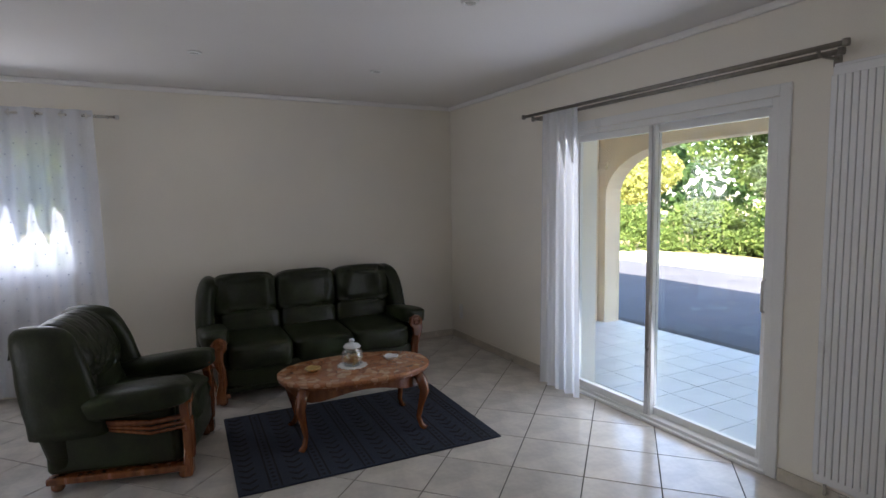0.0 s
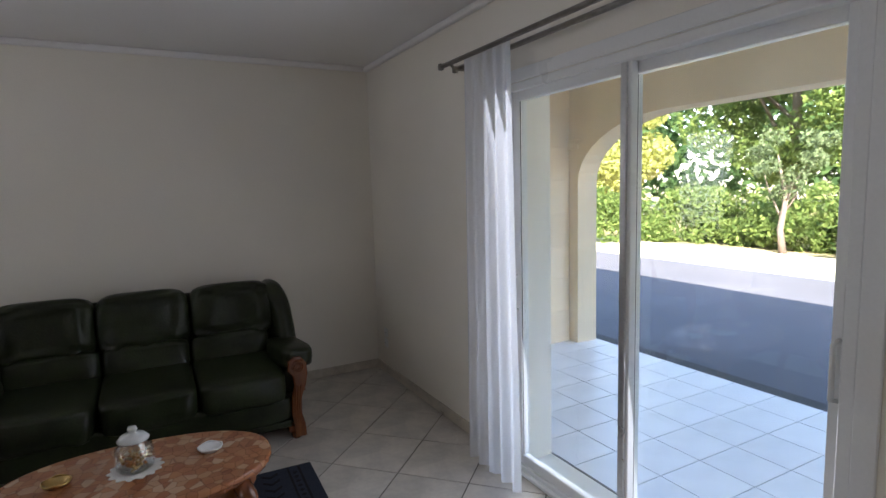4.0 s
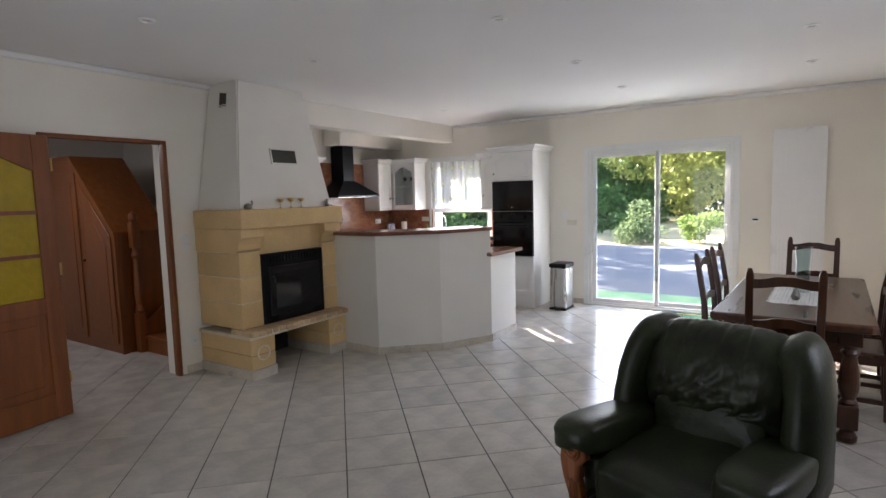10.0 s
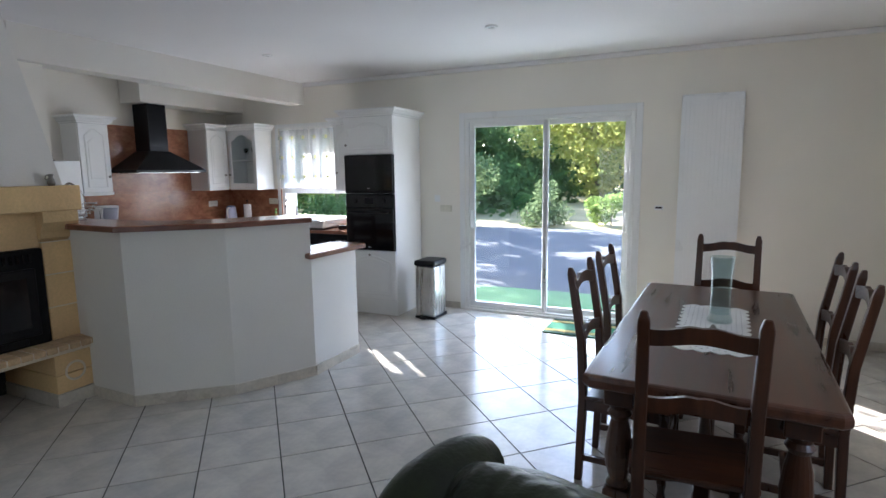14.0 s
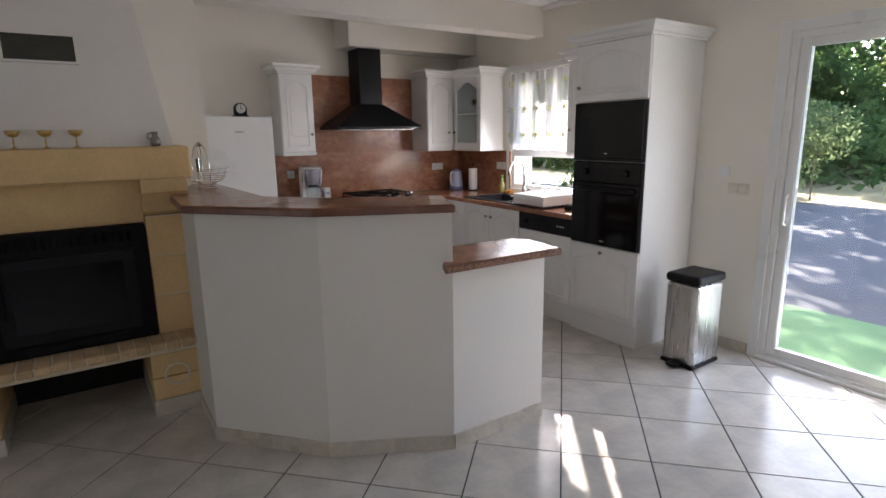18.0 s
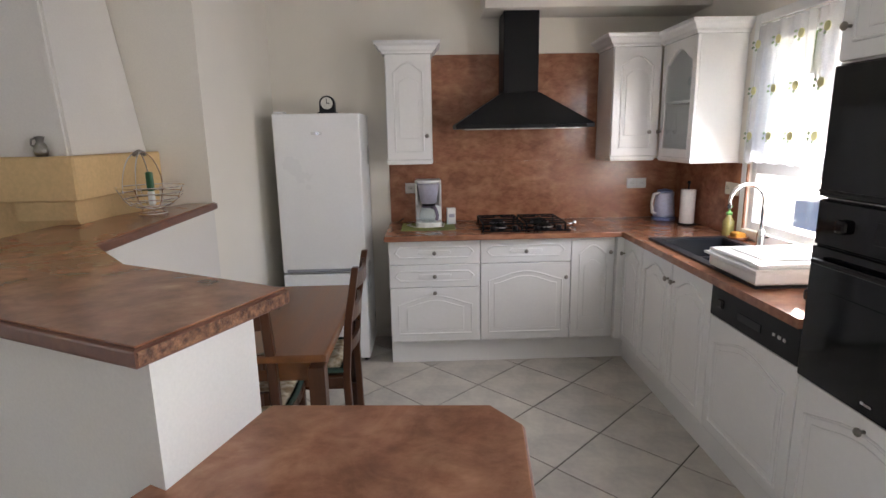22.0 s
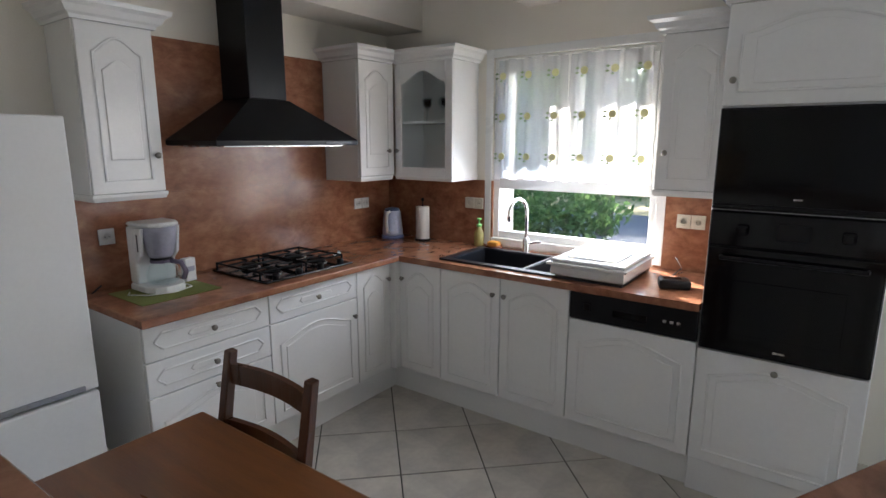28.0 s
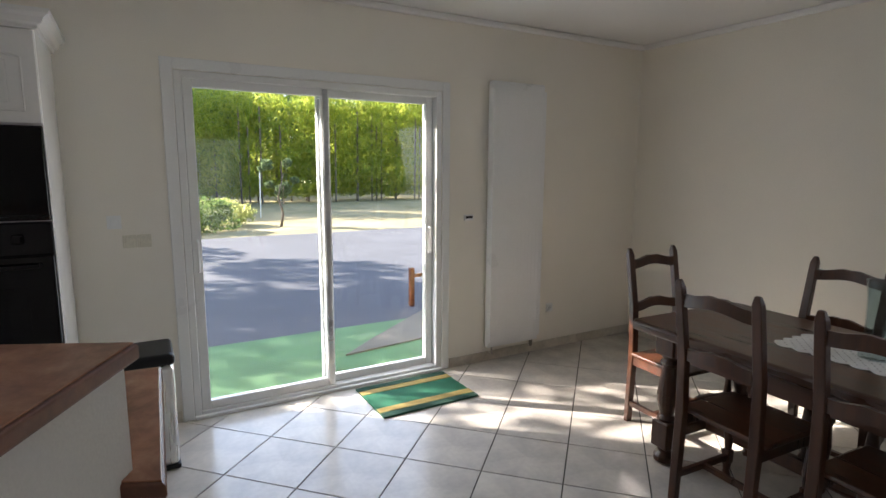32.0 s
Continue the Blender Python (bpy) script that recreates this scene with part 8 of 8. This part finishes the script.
for (a, b, z0, z1) in ((6.88, 7.40, 1.93, 1.98), (6.86, 7.42, 1.98, 2.02)):
    box(10.14, a + 0.03, z0, 10.45, b, z1, 0.006, 1, cr)
structure("arch_trim", cr, EXTSTONE, "stone band on the arch pier", "trim")
rf = bmesh.new()
q = [(-0.7, -0.9), (11.0, -0.9), (11.0, 8.0), (-0.7, 8.0)]
e = [rf.verts.new((x, y, 2.92)) for x, y in q] + [rf.verts.new((3.5, 3.5, 4.9)), rf.verts.new((6.8, 3.5, 4.9))]
for f in ((3, 2, 1, 0), (0, 1, 5, 4), (1, 2, 5), (2, 3, 4, 5), (3, 0, 4)):
    rf.faces.new([e[k] for k in f])
ROOF = surface("clay_roof_tiles", (0.45, 0.22, 0.13), 0.85, vary=0.12, scale=4, fine=30, bump=0.5)
structure("roof", rf, ROOF, "low hipped clay tile roof", "roof")
structure("wall_outer_south", box(3.17, -2.5, -0.2, 8.44, -2.2, 2.9), EXTSTONE, "outer house wall", "wall")
shed = thing("garden_shed", -21.4, 18.9, -0.2, 20, "small white garden shed with dark slatted door", "shed")
part("wall", box(-1.5, -1.2, 0, 1.5, 1.2, 2.3), PLASTER, shed)
part("roof", prism([(-1.7, 2.3), (1.7, 2.3), (1.7, 2.4), (-1.7, 2.75)], -1.4, 1.4, 0, 1, 'y'), PVC, shed)
for k in range(5):
    part("slat", box(1.5, -0.6 + 0.22 * k, 0.05, 1.53, -0.45 + 0.22 * k, 2.0), BLACKMAT, shed)
ps = thing("wooden_post", -2.35, 6.15, -0.15, 0, "reddish wooden gate post beside the turf", "post")
part("post", box(-0.03, -0.03, 0, 0.03, 0.03, 0.48, 0.006), CARVED, ps)
part("arm", box(-0.02, -0.015, 0.36, 0.02, 0.22, 0.40, 0.004), CARVED, ps)
gp = thing("garden_stake", -15.5, 7.0, -0.2, 0, "thin pale stake in the lawn", "stake")
part("stake", tube([(0, 0, 0), (0.12, 0.0, 1.7)], 0.02, 6), PVC, gp)

brl = thing("water_barrel", -20.6, 16.7, -0.2, 0, "blue plastic water barrel beside the shed", "barrel")
BLUEP = surface("blue_plastic", (0.02, 0.10, 0.45), 0.4, vary=0.05, scale=4, fine=60, bump=0.03)
part("body", lathe([(0.0, 0), (0.28, 0), (0.30, 0.05), (0.31, 0.3), (0.29, 0.45), (0.31, 0.6), (0.30, 0.85), (0.24, 0.92), (0, 0.92)], 20), BLUEP, brl, smooth=True)
structure("concrete_edge", prism([(-0.95, 4.80), (-1.30, 5.22), (-2.25, 6.45), (-2.0, 6.7), (-1.05, 5.6)], -0.119, -0.105), PALEGRAVEL, "pale concrete edge beside the artificial turf", "pavement")

# ---- floor tiles ----
TILE_S, TILE_A = 0.4155, radians(44.0)
ca, sa = math.cos(TILE_A), math.sin(TILE_A)
floor_ob = bpy.data.objects["floor"]
half = TILE_S / 2 - 0.0032
tb_ = bmesh.new()
box(-half, -half, -0.0038, half, half, 0, bm=tb_)
bmesh.ops.bevel(tb_, geom=[e for e in tb_.edges if e.verts[0].co.z > -0.001 and e.verts[1].co.z > -0.001], offset=0.0012, segments=1, affect='EDGES')
tile_me = bpy.data.meshes.new("floor_tile")
tb_.to_mesh(tile_me)
tb_.free()
tile_me.materials.append(TILE)


def clip_poly(poly, x0, y0, x1, y1):
    """Cut a convex outline to a rectangle."""
    for ax, lim, sg in ((0, x0, 1), (0, x1, -1), (1, y0, 1), (1, y1, -1)):
        out = []
        for i, p in enumerate(poly):
            r = poly[i - 1]
            ip, ir = sg * (p[ax] - lim) >= 0, sg * (r[ax] - lim) >= 0
            if ip != ir:
                t = (lim - r[ax]) / (p[ax] - r[ax])
                out.append((r[0] + t * (p[0] - r[0]), r[1] + t * (p[1] - r[1])))
            if ip:
                out.append(p)
        poly = out
        if not poly:
            return []
    return poly


rest = bmesh.new()
whole = []
for i in range(-2, 40):
    for j in range(-26, 26):
        u, v = TILE_S * (i + 0.5 + 0.213), TILE_S * (j + 0.5 - 0.099)
        x, y = ca * u - sa * v, sa * u + ca * v
        if not (-0.3 < x < XE + 0.3 and -2.4 < y < YN + 0.3):
            continue
        sq = [(x + ca * a * half - sa * b * half, y + sa * a * half + ca * b * half) for a, b in ((-1, -1), (1, -1), (1, 1), (-1, 1))]
        inside = all(0.0 <= p[0] <= XE and (0 if p[0] < XK else -2.1) <= p[1] <= YN for p in sq)
        near = y > 0.6
        if inside and near and y > YS - 0.1 and len(whole) < 300:
            whole.append((x, y))
        elif inside and y < YS and x < XK and y > 0.5 and len(whole) < 300:
            whole.append((x, y))
        else:
            c = clip_poly(sq, 0.0, -2.1, XE, YN)
            if len(c) > 2:
                lo = [rest.verts.new((p[0], p[1], -0.0038)) for p in c]
                hi = [rest.verts.new((p[0], p[1], 0.0)) for p in c]
                rest.faces.new(hi)
                for k in range(len(c)):
                    rest.faces.new((lo[k], lo[(k + 1) % len(c)], hi[(k + 1) % len(c)], hi[k]))
bmesh.ops.recalc_face_normals(rest, faces=rest.faces)
for (x, y) in whole:
    o = new("floor_tile", tile_me)
    o.parent = floor_ob
    o.matrix_basis = pose(x, y, 0, 0, 0, 44.0)
ro = part("floor_tiles_cut", rest, TILE, floor_ob)
ro["kind"] = "stuff"

terr = bpy.data.objects["terrace_base"]
th_ = 0.33
tt = box(-th_ / 2 + 0.003, -th_ / 2 + 0.003, -0.006, th_ / 2 - 0.003, th_ / 2 - 0.003, 0)
tme = bpy.data.meshes.new("terrace_tile")
tt.to_mesh(tme)
tt.free()
tme.materials.append(TERRACE)
for i in range(6):
    for j in range(18):
        o = new("terrace_tile", tme)
        o.parent = terr
        o.matrix_basis = pose(8.63 + th_ * i, 1.28 + th_ * j, -0.028)

# stone courses on the terrace pier and end wall
aw = bpy.data.objects["terrace_north_wall"]
for r in range(8):
    z0 = -0.03 + 0.33 * r
    for k in range(3):
        x0 = 8.46 + 0.60 * k - (0.3 if r % 2 else 0)
        a, b = max(8.45, x0), min(10.16, x0 + 0.595)
        if b - a > 0.05:
            part("facing_stone", box(a, 7.043, z0 + 0.003, b, 7.0495, z0 + 0.327, 0.002), EXTSTONE, aw)
